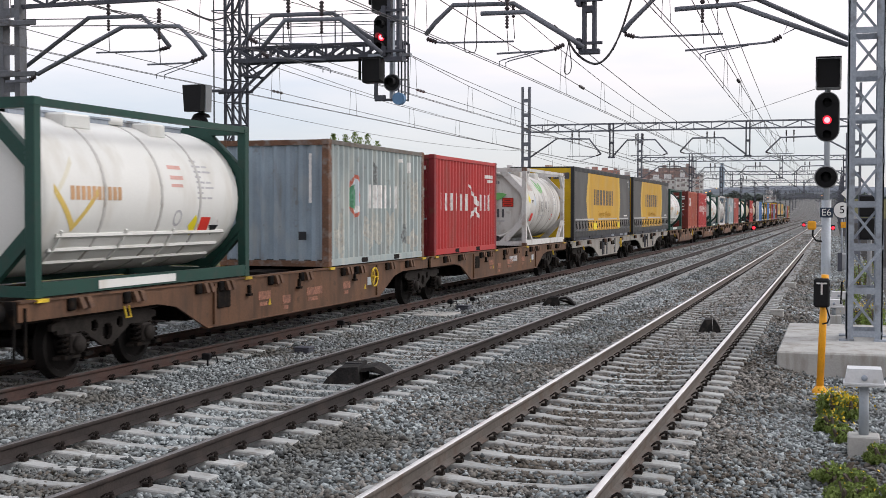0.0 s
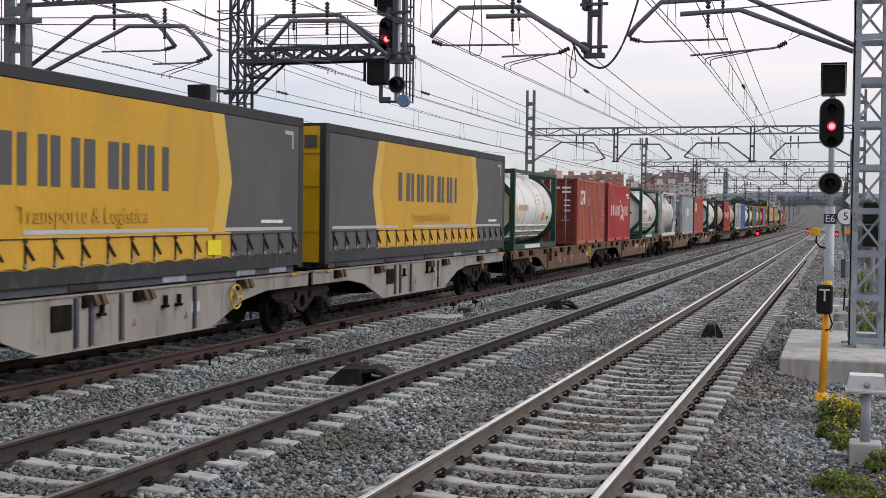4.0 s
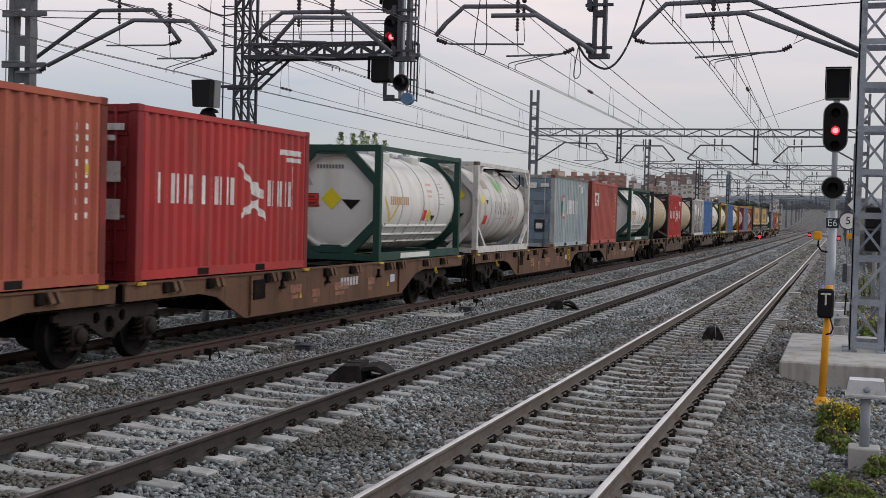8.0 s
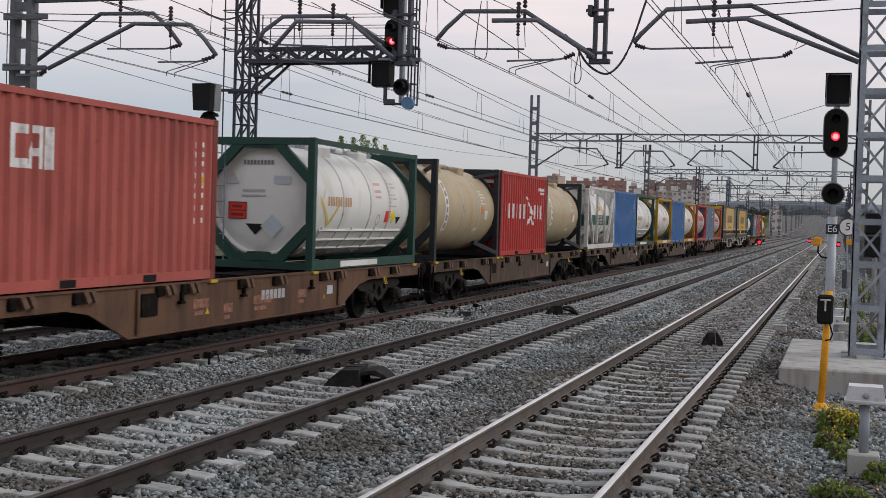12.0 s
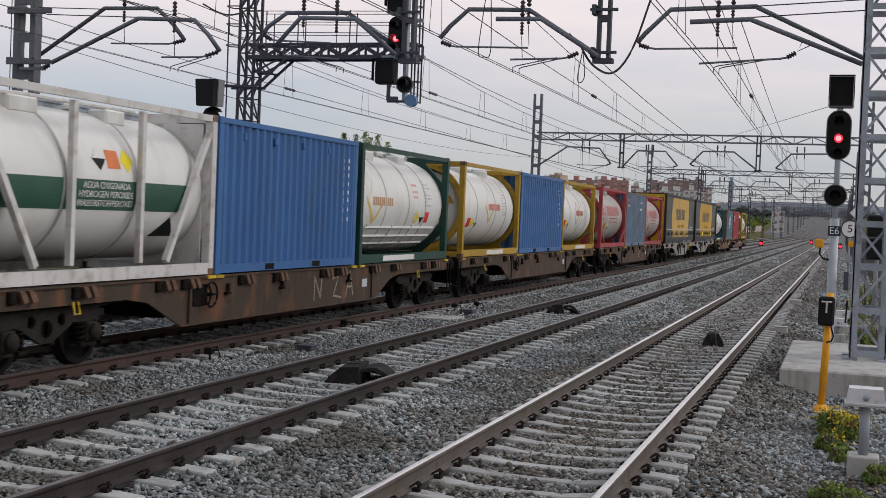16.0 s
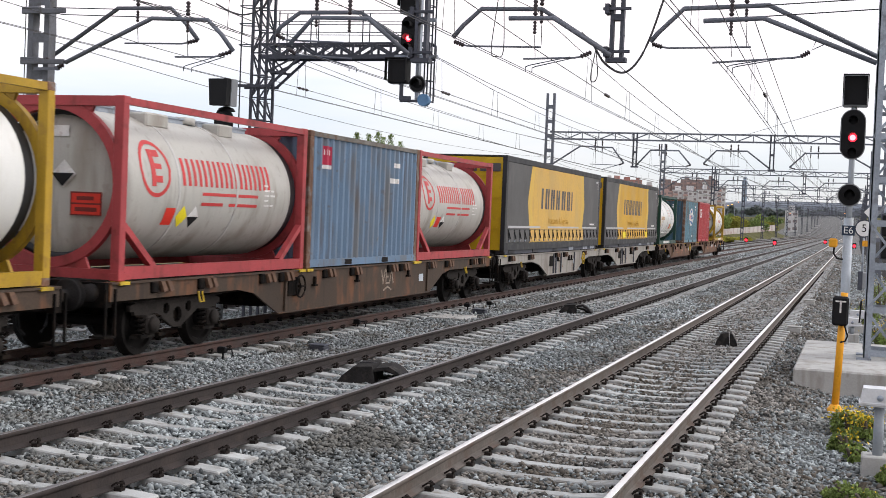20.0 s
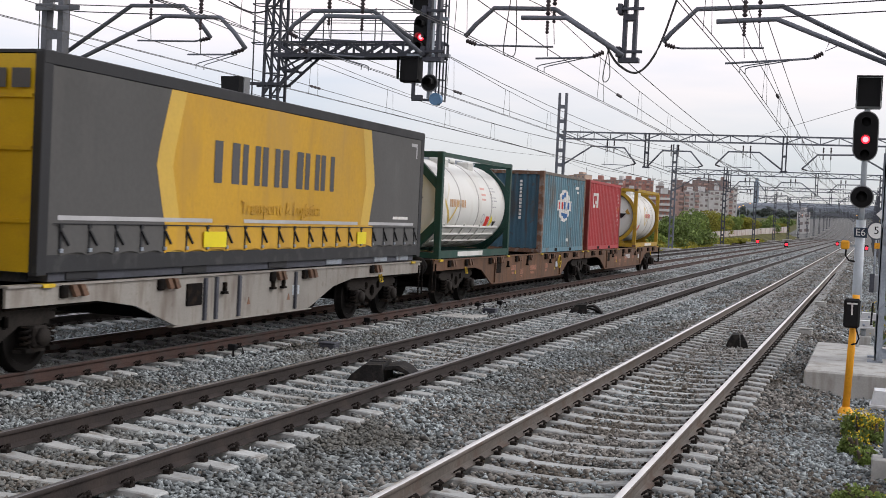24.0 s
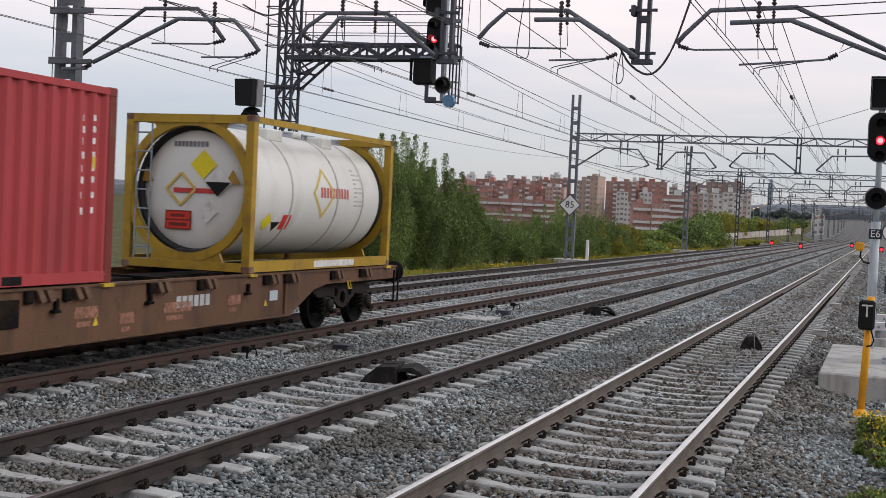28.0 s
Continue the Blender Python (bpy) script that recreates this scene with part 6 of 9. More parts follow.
    if plates:
        for ya, yb in ((-2.9, -2.2), (3.1, 3.55)):
            part("document_plate", boxes((hx + 0.036, hx + 0.046, ya, yb, 0.42, 0.66)), M["placard_yellow"], t)
    return rolls(t, s + h, DECK)


curtain_body(47.26, "grey curtain-sided swap body with a big yellow panel")
curtain_body(62.05, "grey and yellow curtain-sided swap body on the twin wagon", plates=False)
white_tank(77.24, "white tank container in a green frame on a brown wagon", "oyb", "n", (1.35, 1.1))
t_ = leased_box(87.0, "sun-faded rust-red container with closed doors facing forward", "cai_orange", "cai_shaded", "door_light")
end_bars(t_, M["ink_white"], ((-1.0, -0.72, 2.1, 2.28), (0.3, 0.55, 2.18, 2.26), (0.62, 0.98, 2.18, 2.26), (0.62, 0.98, 2.02, 2.1), (0.7, 0.95, 1.7, 1.76), (0.7, 0.95, 1.5, 1.56), (0.7, 0.95, 1.3, 1.36), (-0.95, -0.75, 0.55, 0.62)), -HY - 0.015)
red_liner(93.83, "red container with white lettering next to a white tank")
white_tank(103.75, "white tank container in a green frame with yellow hazard diamond", "ryb", "nTXZV", (0.35, 1.05))
leaf_tank(111.46, "grimy white tank container in a braced white frame", "mp")
t_ = grey_liner(121.24, "blue-grey container with doors and a black square on them", "door", M["mol_post"])
end_bars(t_, M["trim_dark"], ((0.5, 0.88, 0.55, 0.98),), -HY - 0.018)
end_bars(t_, M["ink_white"], ((0.3, 0.55, 2.1, 2.3), (0.7, 1.0, 2.15, 2.27), (0.56, 0.8, 0.66, 0.86)), -HY - 0.024)
leased_box(128.09, "brick-red container with white emblem", "cai_red", "cai_door", "door")
white_tank(138.04, "white tank container in a green frame with a peeling placard", "ryb", "nTPQDg", (1.35, 1.1))


def beige_tank(s, label):
    t = tank_at(s, label, M["frame_black"], M["tank_beige"], "beam", R=1.16, bands=(-1.9, -0.4, 1.2))
    stick(t, rect(0.78, 2.1), -2.02, -1.72, M["ink_white"], "pale name strip", (), 0.1)
    for i in range(6):
        z = 2.02 - i * 0.21
        part("marking", decal(rect(z - 0.13, z), -1.95, -1.79, tank_surf(t["R"], lift=0.008), (), 0.08, 0.05), M["ink_mid"], t)
    print_block(t, 1.35, 1.9, 5, 0.5, M["ink_white"])
    slab_marks(t, ((1.7, 2.0, 1.1, 1.35), (0.95, 1.3, 0.75, 0.85)), M["ink_white"])
    slab_marks(t, ((1.3, 1.55, 1.25, 1.45),), M["ink_orange"])
    return t


beige_tank(145.6, "beige tank container with black end frames and no side rails")
red_liner(151.87, "bright red container with white lettering between two beige tanks", "hs_bright")
beige_tank(157.88, "stained beige tank container with black end frames")


def banded_tank(s):
    t = tank_at(s, "white-framed tank container with a dark green band", M["frame_white"], M["tank_white"], "full", R=1.1, bands=(-0.9, 0.9))
    R = t["R"]
    stick(t, rect(1.0, 1.42), -2.35, 2.35, M["tank_green"], "dark green band round the barrel", (), 0.25)
    x = HX - 0.05
    for a, b in (((-2.85, 2.3), (-1.6, 0.25)), ((-0.85, 0.25), (-0.85, 2.45)), ((0.85, 0.25), (0.85, 2.45)), ((2.85, 2.3), (1.6, 0.25))):
        part("side_brace", bar(bmesh.new(), (x, a[0], a[1]), (x, b[0], b[1]), 0.09), M["frame_white"], t)
    for k, words in enumerate(("AGUA OXIGENADA", "HYDROGEN PEROXIDE", "WASSERSTOFFPEROXID")):
        z = 1.34 - 0.125 * k
        tilt = math.asin((z - TZ) / R)
        writing(words, 0.13, M["ink_white"], t, Matrix.Translation(((R + 0.008) * math.cos(tilt), 0.1, z)) @ Matrix.Rotation(-tilt, 4, "Y") @ pose(0, 0, 0, 90, 0, 90), "white words on the green band")
    part("top_frame", tube(bmesh.new(), ((0.55, -2.6, 2.44), (0.55, -1.2, 2.5), (0.55, 1.6, 2.5)), 0.03, 6), M["frame_white"], t)
    placards(t, -0.05, 1.72, "boy", 0.17)
    stick(t, lambda y: [(0.62, 0.62 + 0.3 * (1 - abs(y - 1.95) / 0.35))] if abs(y - 1.95) < 0.35 else [], 1.6, 2.3, M["black"], "", (1.95,), 0.05)
    for ya in (-HY + 0.16, HY - 0.2):
        part("end_panel", boxes((-HX + 0.16, HX - 0.16, ya, ya + 0.04, 0.16, TALL - 0.16)), M["frame_white"], t)
    part("end_band", boxes((-HX + 0.17, HX - 0.17, -HY + 0.152, -HY + 0.158, 0.95, 1.42)), M["tank_green"], t, "dark green band")
    part("placard", boxes((0.1, 0.6, -HY + 0.14, -HY + 0.147, 1.55, 1.85)), M["placard_red"], t, "red hazard panel")
    bm = bmesh.new()
    prism(bm, [(0.1, 1.28), (0.35, 1.03), (0.6, 1.28), (0.35, 1.53)], "y", -HY + 0.138, -HY + 0.147)
    part("placard", bm, M["placard_yellow"], t, "yellow hazard diamond")
    return t


banded_tank(165.32)


def blue_box(s, label):
    t = box_at(s, label, M["blue"], M["blue"], M["blue"], "wall")
    side_small(t, M["ink_white"])
    side_bars(t, ((2.6, 2.7, 1.5, 1.66),), M["gold"])
    for y in (-2.1, -0.9, 0.3, 1.5):
        part("vent", boxes((FACE - 0.03, FACE + 0.02, y - 0.05, y + 0.05, 2.25, 2.38), bev=0.01), M["blue"], t)
    return t


blue_box(171.45, "bright blue corrugated container")
white_tank(177.76, "white tank container in a green frame behind a blue container", "ybr", "n", (0.9, 1.05))


def gold_tank(s, label, order, near, at):
    t = tank_at(s, label, M["frame_yellow"], M["tank_white"], "ring", R=1.12, bands=(-1.35, 0.55, 1.75))
    diamond_logo(t, -0.05, 1.4, 0.48, bar_mat=M["ink_rose_dark"], full=s > 190)
    placards(t, at[0], at[1], order)
    print_block(t, 1.3, 1.9, 9, 0.42, M["ink_grey"])
    near_end(t, near)
    part("rail_panel", boxes((HX - 0.002, HX + 0.004, -0.6, 1.2, 0.05, 0.17)), M["ink_white"], t)
    return t


gold_tank(185.17, "white tank container in a yellow ring frame", "ryb", "bo", (-2.0, 0.95))
blue_box(191.4, "blue corrugated container between yellow-framed tanks")
gold_tank(197.59, "white tank container in a worn yellow frame", "ryb", "n", (-2.1, 1.0))


def red_tank(s, label, near, order="oyb"):
    t = tank_at(s, label, M["frame_red"], M["tank_grey"], "ring", R=1.12, bands=(-1.3, 0.55))
    stick(t, disc(-1.95, 1.62, 0.42, 0.36), -2.37, -1.53, M["ink_red"], "red ring emblem", (-2.31, -1.59), 0.03, "emblem")
    stick(t, lambda y: [(1.36, 1.9)] if y < -1.96 else [(1.42, 1.52), (1.62, 1.7), (1.8, 1.9)], -2.08, -1.78, M["ink_red"], "", (-1.96, -1.9599), 0.1)
    mark_row(t, tank_surf(t["R"]), -1.2, 1.75, 9, 1.4, 1.82, M["ink_red"], (), "large red lettering drawn as plain bars")
    slab_marks(t, ((-0.6, 1.3, 1.26, 1.31), (-0.6, 0.1, 1.1, 1.15), (0.3, 1.3, 1.1, 1.15)), M["ink_red"])
    placards(t, -1.45, 0.92, order)
    print_block(t, 1.55, 1.5, 5, 0.4, M["ink_white"])
    end_plate(t, t["R"], t["L"], -0.1, 0.75, "rect", 0.3, M["ink_white"], "", 0.08)
    near_end(t, near)
    return t


red_tank(205.19, "grey-white tank container in a red frame with red lettering", "E", "ryb")
t_ = box_at(211.38, "weathered blue-grey container with rusty edges", M["blue_grey"], M["blue_grey"], M["rusty"], "wall")
part("emblem", decal(rect(1.98, 2.34), -2.42, -1.98, side_at, breaks(-3, 3), 9), M["ink_crimson"], t_, "square crimson emblem")
mark_row(t_, lambda y, z: side_at(y, z) + 0.006, -2.38, -2.02, 3, 2.17, 2.27, M["ink_white"], breaks(-3, 3), "white lettering drawn as plain bars", 0.5)
side_bars(t_, ((-2.42, -1.98, 1.9, 1.975),), M["ink_white"])
side_bars(t_, ((1.3, 1.75, 1.75, 1.86), (1.4, 1.9, 2.1, 2.2)), M["ink_white"])
red_tank(217.48, "stained white tank container in a faded red frame", "r", "yrb")
curtain_body(224.75, "grey and yellow curtain-sided swap body behind a red tank", "curtain_faded", False)
curtain_body(239.65, "grey curtain-sided swap body with yellow end wall")
white_tank(254.9, "white tank container in a green frame on the last wagon", "ryb", "yb", (1.2, 0.95))
t_ = box_at(264.62, "weathered teal container with a globe emblem and rusty posts", M["teal"], M["teal_shaded"], M["rusty"], "wall")
ex_ = breaks(-3, 3)
globe_ = lambda r, r2: (lambda y: [(1.55 - r2 * math.sqrt(max(0, 1 - ((y + 0.05) / r) ** 2)), 1.55 + r2 * math.sqrt(max(0, 1 - ((y + 0.05) / r) ** 2)))])
part("emblem", decal(globe_(0.8, 0.54), -0.85, 0.75, side_at, ex_, 0.05), M["ink_white"], t_, "white globe emblem")
part("emblem", decal(lambda y: [(1.84 - 0.25 * abs(y), 2.0 - 0.3 * abs(y))], -0.5, 0.1, lambda y, z: side_at(y, z) + 0.004, ex_, 0.05), M["blue"], t_, "blue sea on the globe")
part("emblem", decal(lambda y: [(1.09 + 0.3 * abs(y - 0.1), 1.3 - 0.05 * y)], -0.35, 0.5, lambda y, z: side_at(y, z) + 0.004, ex_, 0.05), M["blue"], t_, "blue sea on the globe")
part("emblem", decal(rect(1.38, 1.72), -1.08, 1.0, lambda y, z: side_at(y, z) + 0.006, ex_, 0.2), M["ink_white"], t_)
mark_row(t_, lambda y, z: side_at(y, z) + 0.01, -1.02, -0.12, 3, 1.43, 1.67, M["ink_red"], ex_, "red lettering drawn as plain bars")
mark_row(t_, lambda y, z: side_at(y, z) + 0.01, -0.05, 0.94, 3, 1.43, 1.67, M["blue"], ex_, "blue lettering drawn as plain bars")
end_bars(t_, M["frame_blue"], ((-0.12, 0.12, 1.45, 2.1),), -HY + 0.028)
end_bars(t_, M["ink_white"], [(0.44, 0.52, 2.2 - 0.115 * k, 2.28 - 0.115 * k) for k in range(11)] + [(-0.02, 0.06, 0.4, 0.5), (-0.62, -0.56, 0.4, 0.48)], -HY + 0.028)
side_bars(t_, ((1.5, 2.0, 2.15, 2.25), (1.7, 2.0, 2.0, 2.08), (0.5, 0.7, 0.35, 0.45)), M["ink_white"])
leased_box(271.35, "clean red container with white emblem near the end of the train", "cai_clean", "cai_door", "door")
gold_tank(281.22, "white tank container in a yellow frame at the train's end", "ybr", "nYBGWSoO", (-2.1, 0.85))


# --- wagons
def wheelset_bm():
    bm = bmesh.new()
    for s in (-1, 1):
        lathe(bm, [(s * 0.80, 0.0), (s * 0.80, 0.49), (s * 0.835, 0.47), (s * 0.94, 0.455), (s * 0.94, 0.38), (s * 0.90, 0.35), (s * 0.89, 0.16), (s * 0.95, 0.14), (s * 0.95, 0.0)], "x", 28, smooth=False)
    tube(bm, ((-0.85, 0, 0), (0.85, 0, 0)), 0.085, 10)
    return bm


def frame_plate(s, w):
    """The pressed side frame: a beam over the axles that drops to a V in the middle, with round holes."""
    holes = ((-0.33, 0.66, 0.085), (0.33, 0.66, 0.085), (0.0, 0.55, 0.12))
    def low(y):
        u = abs(y)
        return 0.36 if u < 0.12 else 0.36 + (u - 0.12) * 0.5 if u < 0.56 else 0.6 if u < w + 0.3 else 0.66
    ys = sorted({round(-w - 0.42 + i * 0.04, 3) for i in range(int((2 * w + 0.84) / 0.04) + 1)})
    bm = bmesh.new()
    for a, b in zip(ys, ys[1:]):
        y = (a + b) / 2
        top = 0.84 if abs(y) < w + 0.1 else 0.84 - (abs(y) - w - 0.1) * 0.3
        cuts = sorted((cz - math.sqrt(r * r - (y - cy) ** 2), cz + math.sqrt(r * r - (y - cy) ** 2)) for cy, cz, r in holes if abs(y - cy) < r)
        z = low(y)
        for p, q in cuts + [(top, top)]:
            if p > z:
                box(bm, s * 1.02 - 0.03, s * 1.02 + 0.03, a, b, z, p)
            z = max(z, q)
    # flange along the top
    box(bm, s * 1.03 - 0.07, s * 1.03 + 0.07, -w - 0.4, w + 0.4, 0.80, 0.83)
    return bm


def spring_bm(x, y):
    """A coil spring standing on its seat."""
    bm = bmesh.new()
    pts = [(x + 0.065 * math.cos(i * 0.9), y + 0.065 * math.sin(i * 0.9), 0.33 + i * 0.0105) for i in range(27)]
    tube(bm, pts, 0.016, 5)
    box(bm, x - 0.09, x + 0.09, y - 0.09, y + 0.09, 0.28, 0.33)
    return bm


BOGIE = {}


def bogie(parent, y, spread=0.9):
    """A two-axle bogie: pressed side frames with round holes, coil springs, axle boxes, wheelsets."""
    def piece(name, make, m, owner):
        key = (name, len(made))
        made.append(name)
        if key not in BOGIE:
            BOGIE[key] = part(name, make(), M[m], owner).data
        else:
            new(name, BOGIE[key]).parent = owner
    made = []
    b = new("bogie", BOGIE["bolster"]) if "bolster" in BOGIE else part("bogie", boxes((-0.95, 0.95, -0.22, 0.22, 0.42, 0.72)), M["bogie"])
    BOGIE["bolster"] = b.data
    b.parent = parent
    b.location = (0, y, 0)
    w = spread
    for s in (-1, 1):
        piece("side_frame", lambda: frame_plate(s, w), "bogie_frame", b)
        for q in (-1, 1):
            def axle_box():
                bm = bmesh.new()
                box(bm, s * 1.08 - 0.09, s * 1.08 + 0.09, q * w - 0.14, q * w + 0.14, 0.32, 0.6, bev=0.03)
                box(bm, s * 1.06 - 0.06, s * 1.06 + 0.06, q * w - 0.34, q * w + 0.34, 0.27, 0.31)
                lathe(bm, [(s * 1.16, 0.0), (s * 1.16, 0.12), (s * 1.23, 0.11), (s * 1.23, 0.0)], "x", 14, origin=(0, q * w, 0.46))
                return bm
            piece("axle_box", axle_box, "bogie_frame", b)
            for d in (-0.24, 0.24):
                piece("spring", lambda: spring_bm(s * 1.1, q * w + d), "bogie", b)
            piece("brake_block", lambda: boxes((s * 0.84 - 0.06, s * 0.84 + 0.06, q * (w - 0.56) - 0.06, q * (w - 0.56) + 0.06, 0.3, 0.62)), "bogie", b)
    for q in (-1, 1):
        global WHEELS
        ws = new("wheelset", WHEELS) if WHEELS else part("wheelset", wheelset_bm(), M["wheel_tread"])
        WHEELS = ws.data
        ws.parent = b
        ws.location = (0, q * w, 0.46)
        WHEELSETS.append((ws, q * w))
    return b


WHEELS, WHEELSETS = None, []


def sill_shape(a, b, fa, fb, belly, shoulder, deep, style):
    """The side sill: straight over the bogies, deep between them."""
    top = DECK - 0.03
    if style == "smooth":
        return [(a, top), (a, shoulder), (fa - 1.9, shoulder), (fa - 1.0, shoulder - 0.12), (fa, deep + 0.03), (fa + 0.15, deep), (fb - 0.15, deep), (fb, deep + 0.03), (fb + 1.0, shoulder - 0.12), (fb + 1.9, shoulder), (b, shoulder), (b, top)]
    return [(a, top), (a, shoulder), (fa - 1.5, shoulder), (fa - 0.95, shoulder - 0.08), (fa, deep), (fb, deep), (fb + 0.95, shoulder - 0.08), (fb + 1.5, shoulder), (b, shoulder), (b, top)]


def wagon(s0, s1, bogies, flat, label, paint, style, loads, wheel=None, ends=(True, True), ladder=0.0):
    """One platform between s0 and s1; flat: where the deep belly begins and ends; loads: where the boxes' corners stand."""
    mid = (s0 + s1) / 2
    t = thing("container_wagon", Matrix.Identity(4), label, "freight wagon", "container wagons")
    a, b = s0 - mid, s1 - mid
    fa, fb = flat[0] - mid, flat[1] - mid
    deep, shoulder = 0.38, 0.86
    for sx in (-1, 1):
        bm = bmesh.new()
        prism(bm, sill_shape(a, b, fa, fb, 0, shoulder, deep, style), "x", sx * 1.2 - 0.02, sx * 1.2 + 0.02)
        part("side_sill", bm, paint, t)
        part("top_flange", boxes((sx * 1.17 - 0.08, sx * 1.17 + 0.08, a, b, DECK - 0.035, DECK - 0.006)), paint, t)
        part("bottom_flange", boxes((sx * 1.17 - 0.07, sx * 1.17 + 0.07, fa, fb, deep - 0.018, deep + 0.002)), paint, t)
        # stiffeners
        for y in ((fa + 0.25, fb - 0.25) if style != "smooth" else (fa + 0.9, fa + 1.25, fa + 2.0, fb - 0.7)):
            part("stiffener", boxes((sx * 1.235 - 0.025, sx * 1.235 + 0.025, y - 0.035, y + 0.035, deep + 0.03, DECK - 0.06)), paint if style != "smooth" else M["dark_steel"], t)
    for y in [a + 0.12, b - 0.12] + [a + (b - a) * k / 6 for k in range(1, 6)]:
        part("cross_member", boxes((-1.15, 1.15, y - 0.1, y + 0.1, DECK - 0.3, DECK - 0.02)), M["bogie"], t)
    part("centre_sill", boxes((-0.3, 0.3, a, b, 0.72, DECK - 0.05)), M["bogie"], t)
    # Added box, unseen behind the sill, that blocks light from under the wagon.
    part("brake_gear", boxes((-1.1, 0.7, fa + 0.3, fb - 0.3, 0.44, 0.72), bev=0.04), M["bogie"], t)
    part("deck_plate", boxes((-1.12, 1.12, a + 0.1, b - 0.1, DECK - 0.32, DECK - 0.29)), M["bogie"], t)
    # fold-down pins under each corner, yellow-edged
    for y in loads:
        for d in (0.0,):
            part("corner_pin", boxes((1.1, 1.27, y - mid - 0.12, y - mid + 0.12, DECK - 0.05, DECK - 0.004), (-1.27, -1.1, y - mid - 0.12, y - mid + 0.12, DECK - 0.05, DECK - 0.004)), M["gold"], t)
    y = a + 1.2
    k = 0
    first = None
    while y < b - 1.0:
        if first is None:
            first = part("pin_bracket", boxes((1.2, 1.28, -0.17, -0.02, DECK - 0.2, DECK - 0.03), bev=0.02), M["bogie"], t)
            first.location.y = y
            plate = part("folding_pin", prism(bmesh.new(), [(0.0, DECK - 0.03), (0.1, DECK - 0.03), (0.2, DECK - 0.17), (0.1, DECK - 0.19)], "x", 1.25, 1.31), M["pin_rust"], t)
            plate.location.y = y - 0.02
            again(plate, t, Matrix.Translation((0, y + 0.16, 0)))
        else:
            again(first, t, Matrix.Translation((0, y, 0)))
            again(plate, t, Matrix.Translation((0, y - 0.02, 0)))
            again(plate, t, Matrix.Translation((0, y + 0.16, 0)))
        y += (1.35, 2.1, 0.75, 1.9)[k % 4] * (1.0 if style != "smooth" else 1.7)
        k += 1
    # clutter on the sill: box, plates, hooks
    ink = M["stencil_rose"] if paint == M["wagon_brown"] else M["stencil"]
    part("brake_cabinet", boxes((1.2, 1.25, fa + 0.35, fa + 0.8, 0.66, 1.0), bev=0.01), M["bogie"], t)
    for y, w, z in ((fa + 1.9, 0.5, 0.75), (fa + 2.9, 0.35, 0.62), (fa + 4.0, 0.75, 0.7), (fb - 2.2, 0.4, 0.72)):
        if y + w < fb and style != "smooth" and paint != M["wagon_dark"]:
            part("stencil", boxes((1.222, 1.226, y, y + w, z - 0.06, z + 0.09)), ink, t)
            part("stencil", boxes((1.222, 1.226, y + 0.05, y + w * 0.7, z - 0.17, z - 0.1)), ink, t)
    for y in (fa + 1.5, fa + 3.6, fb - 1.6):
        part("rope_hook", boxes((1.22, 1.27, y - 0.03, y + 0.03, 0.8, 0.98), (1.22, 1.3, y - 0.1, y + 0.03, 0.8, 0.84)), M["bogie"], t)
    if style == "belly" and fb - fa > 6 and paint != M["wagon_dark"] and not ends[0]:
        for c, e in row_of((fa + fb) / 2 + 0.3, (fa + fb) / 2 + 1.25, 6):
            part("marking", boxes((1.222, 1.226, c, e, 0.7, 0.87)), M["ink_grey"], t)
    for y in (fa + 2.3, fb - 1.0) if paint != M["wagon_dark"] else ():
        part("warning_triangle", prism(bmesh.new(), [(y, 0.58), (y + 0.12, 0.58), (y + 0.06, 0.7)], "x", 1.221, 1.226), M["stencil"] if style == "smooth" else M["gold"], t)
    part("data_plate", boxes((1.222, 1.228, fb - 0.8, fb - 0.52, 0.66, 0.83)), M["ink_pale"], t)
    if wheel is not None:
        bm = bmesh.new()
        tube(bm, [(1.3, wheel - mid + 0.2 * math.cos(i * math.pi / 8), 0.83 + 0.2 * math.sin(i * math.pi / 8)) for i in range(17)], 0.018, 6, cap=False)
        for i in range(3):
            q = i * 2.1
            bar(bm, (1.3, wheel - mid, 0.83), (1.3, wheel - mid + 0.2 * math.cos(q), 0.83 + 0.2 * math.sin(q)), 0.025)
        tube(bm, ((1.2, wheel - mid, 0.83), (1.32, wheel - mid, 0.83)), 0.03, 8)
        part("handwheel", bm, M["bogie"] if paint == M["wagon_dark"] else M["gold"], t, "" if paint == M["wagon_dark"] else "yellow brake handwheel")
    for e, y, d in ((ends[0], a, -1), (ends[1], b, 1)):
        if e:
            part("headstock", boxes((-1.2, 1.2, y - 0.08, y + 0.08, 0.78, DECK - 0.01)), M["bogie"], t)
            for sx in (-1, 1):
                bm = bmesh.new()
                lathe(bm, [(y + d * 0.08, 0.13), (y + d * 0.3, 0.12), (y + d * 0.3, 0.085), (y + d * 0.48, 0.085), (y + d * 0.49, 0.2), (y + d * 0.53, 0.225), (y + d * 0.54, 0.0)], "y", 18, origin=(sx * 0.97, 0, 0.98))
                part("buffer", bm, M["matt_black"], t)
            part("coupling", tube(bmesh.new(), ((0, y, 0.95), (0, y + d * 0.35, 0.92), (0, y + d * 0.42, 0.6)), 0.04, 6), M["bogie"], t)
            part("brake_hose", tube(bmesh.new(), ((0.4, y, 0.85), (0.4, y + d * 0.22, 0.8), (0.4, y + d * 0.28, 0.5), (0.4, y + d * 0.4, 0.42)), 0.025, 6), M["black"], t)
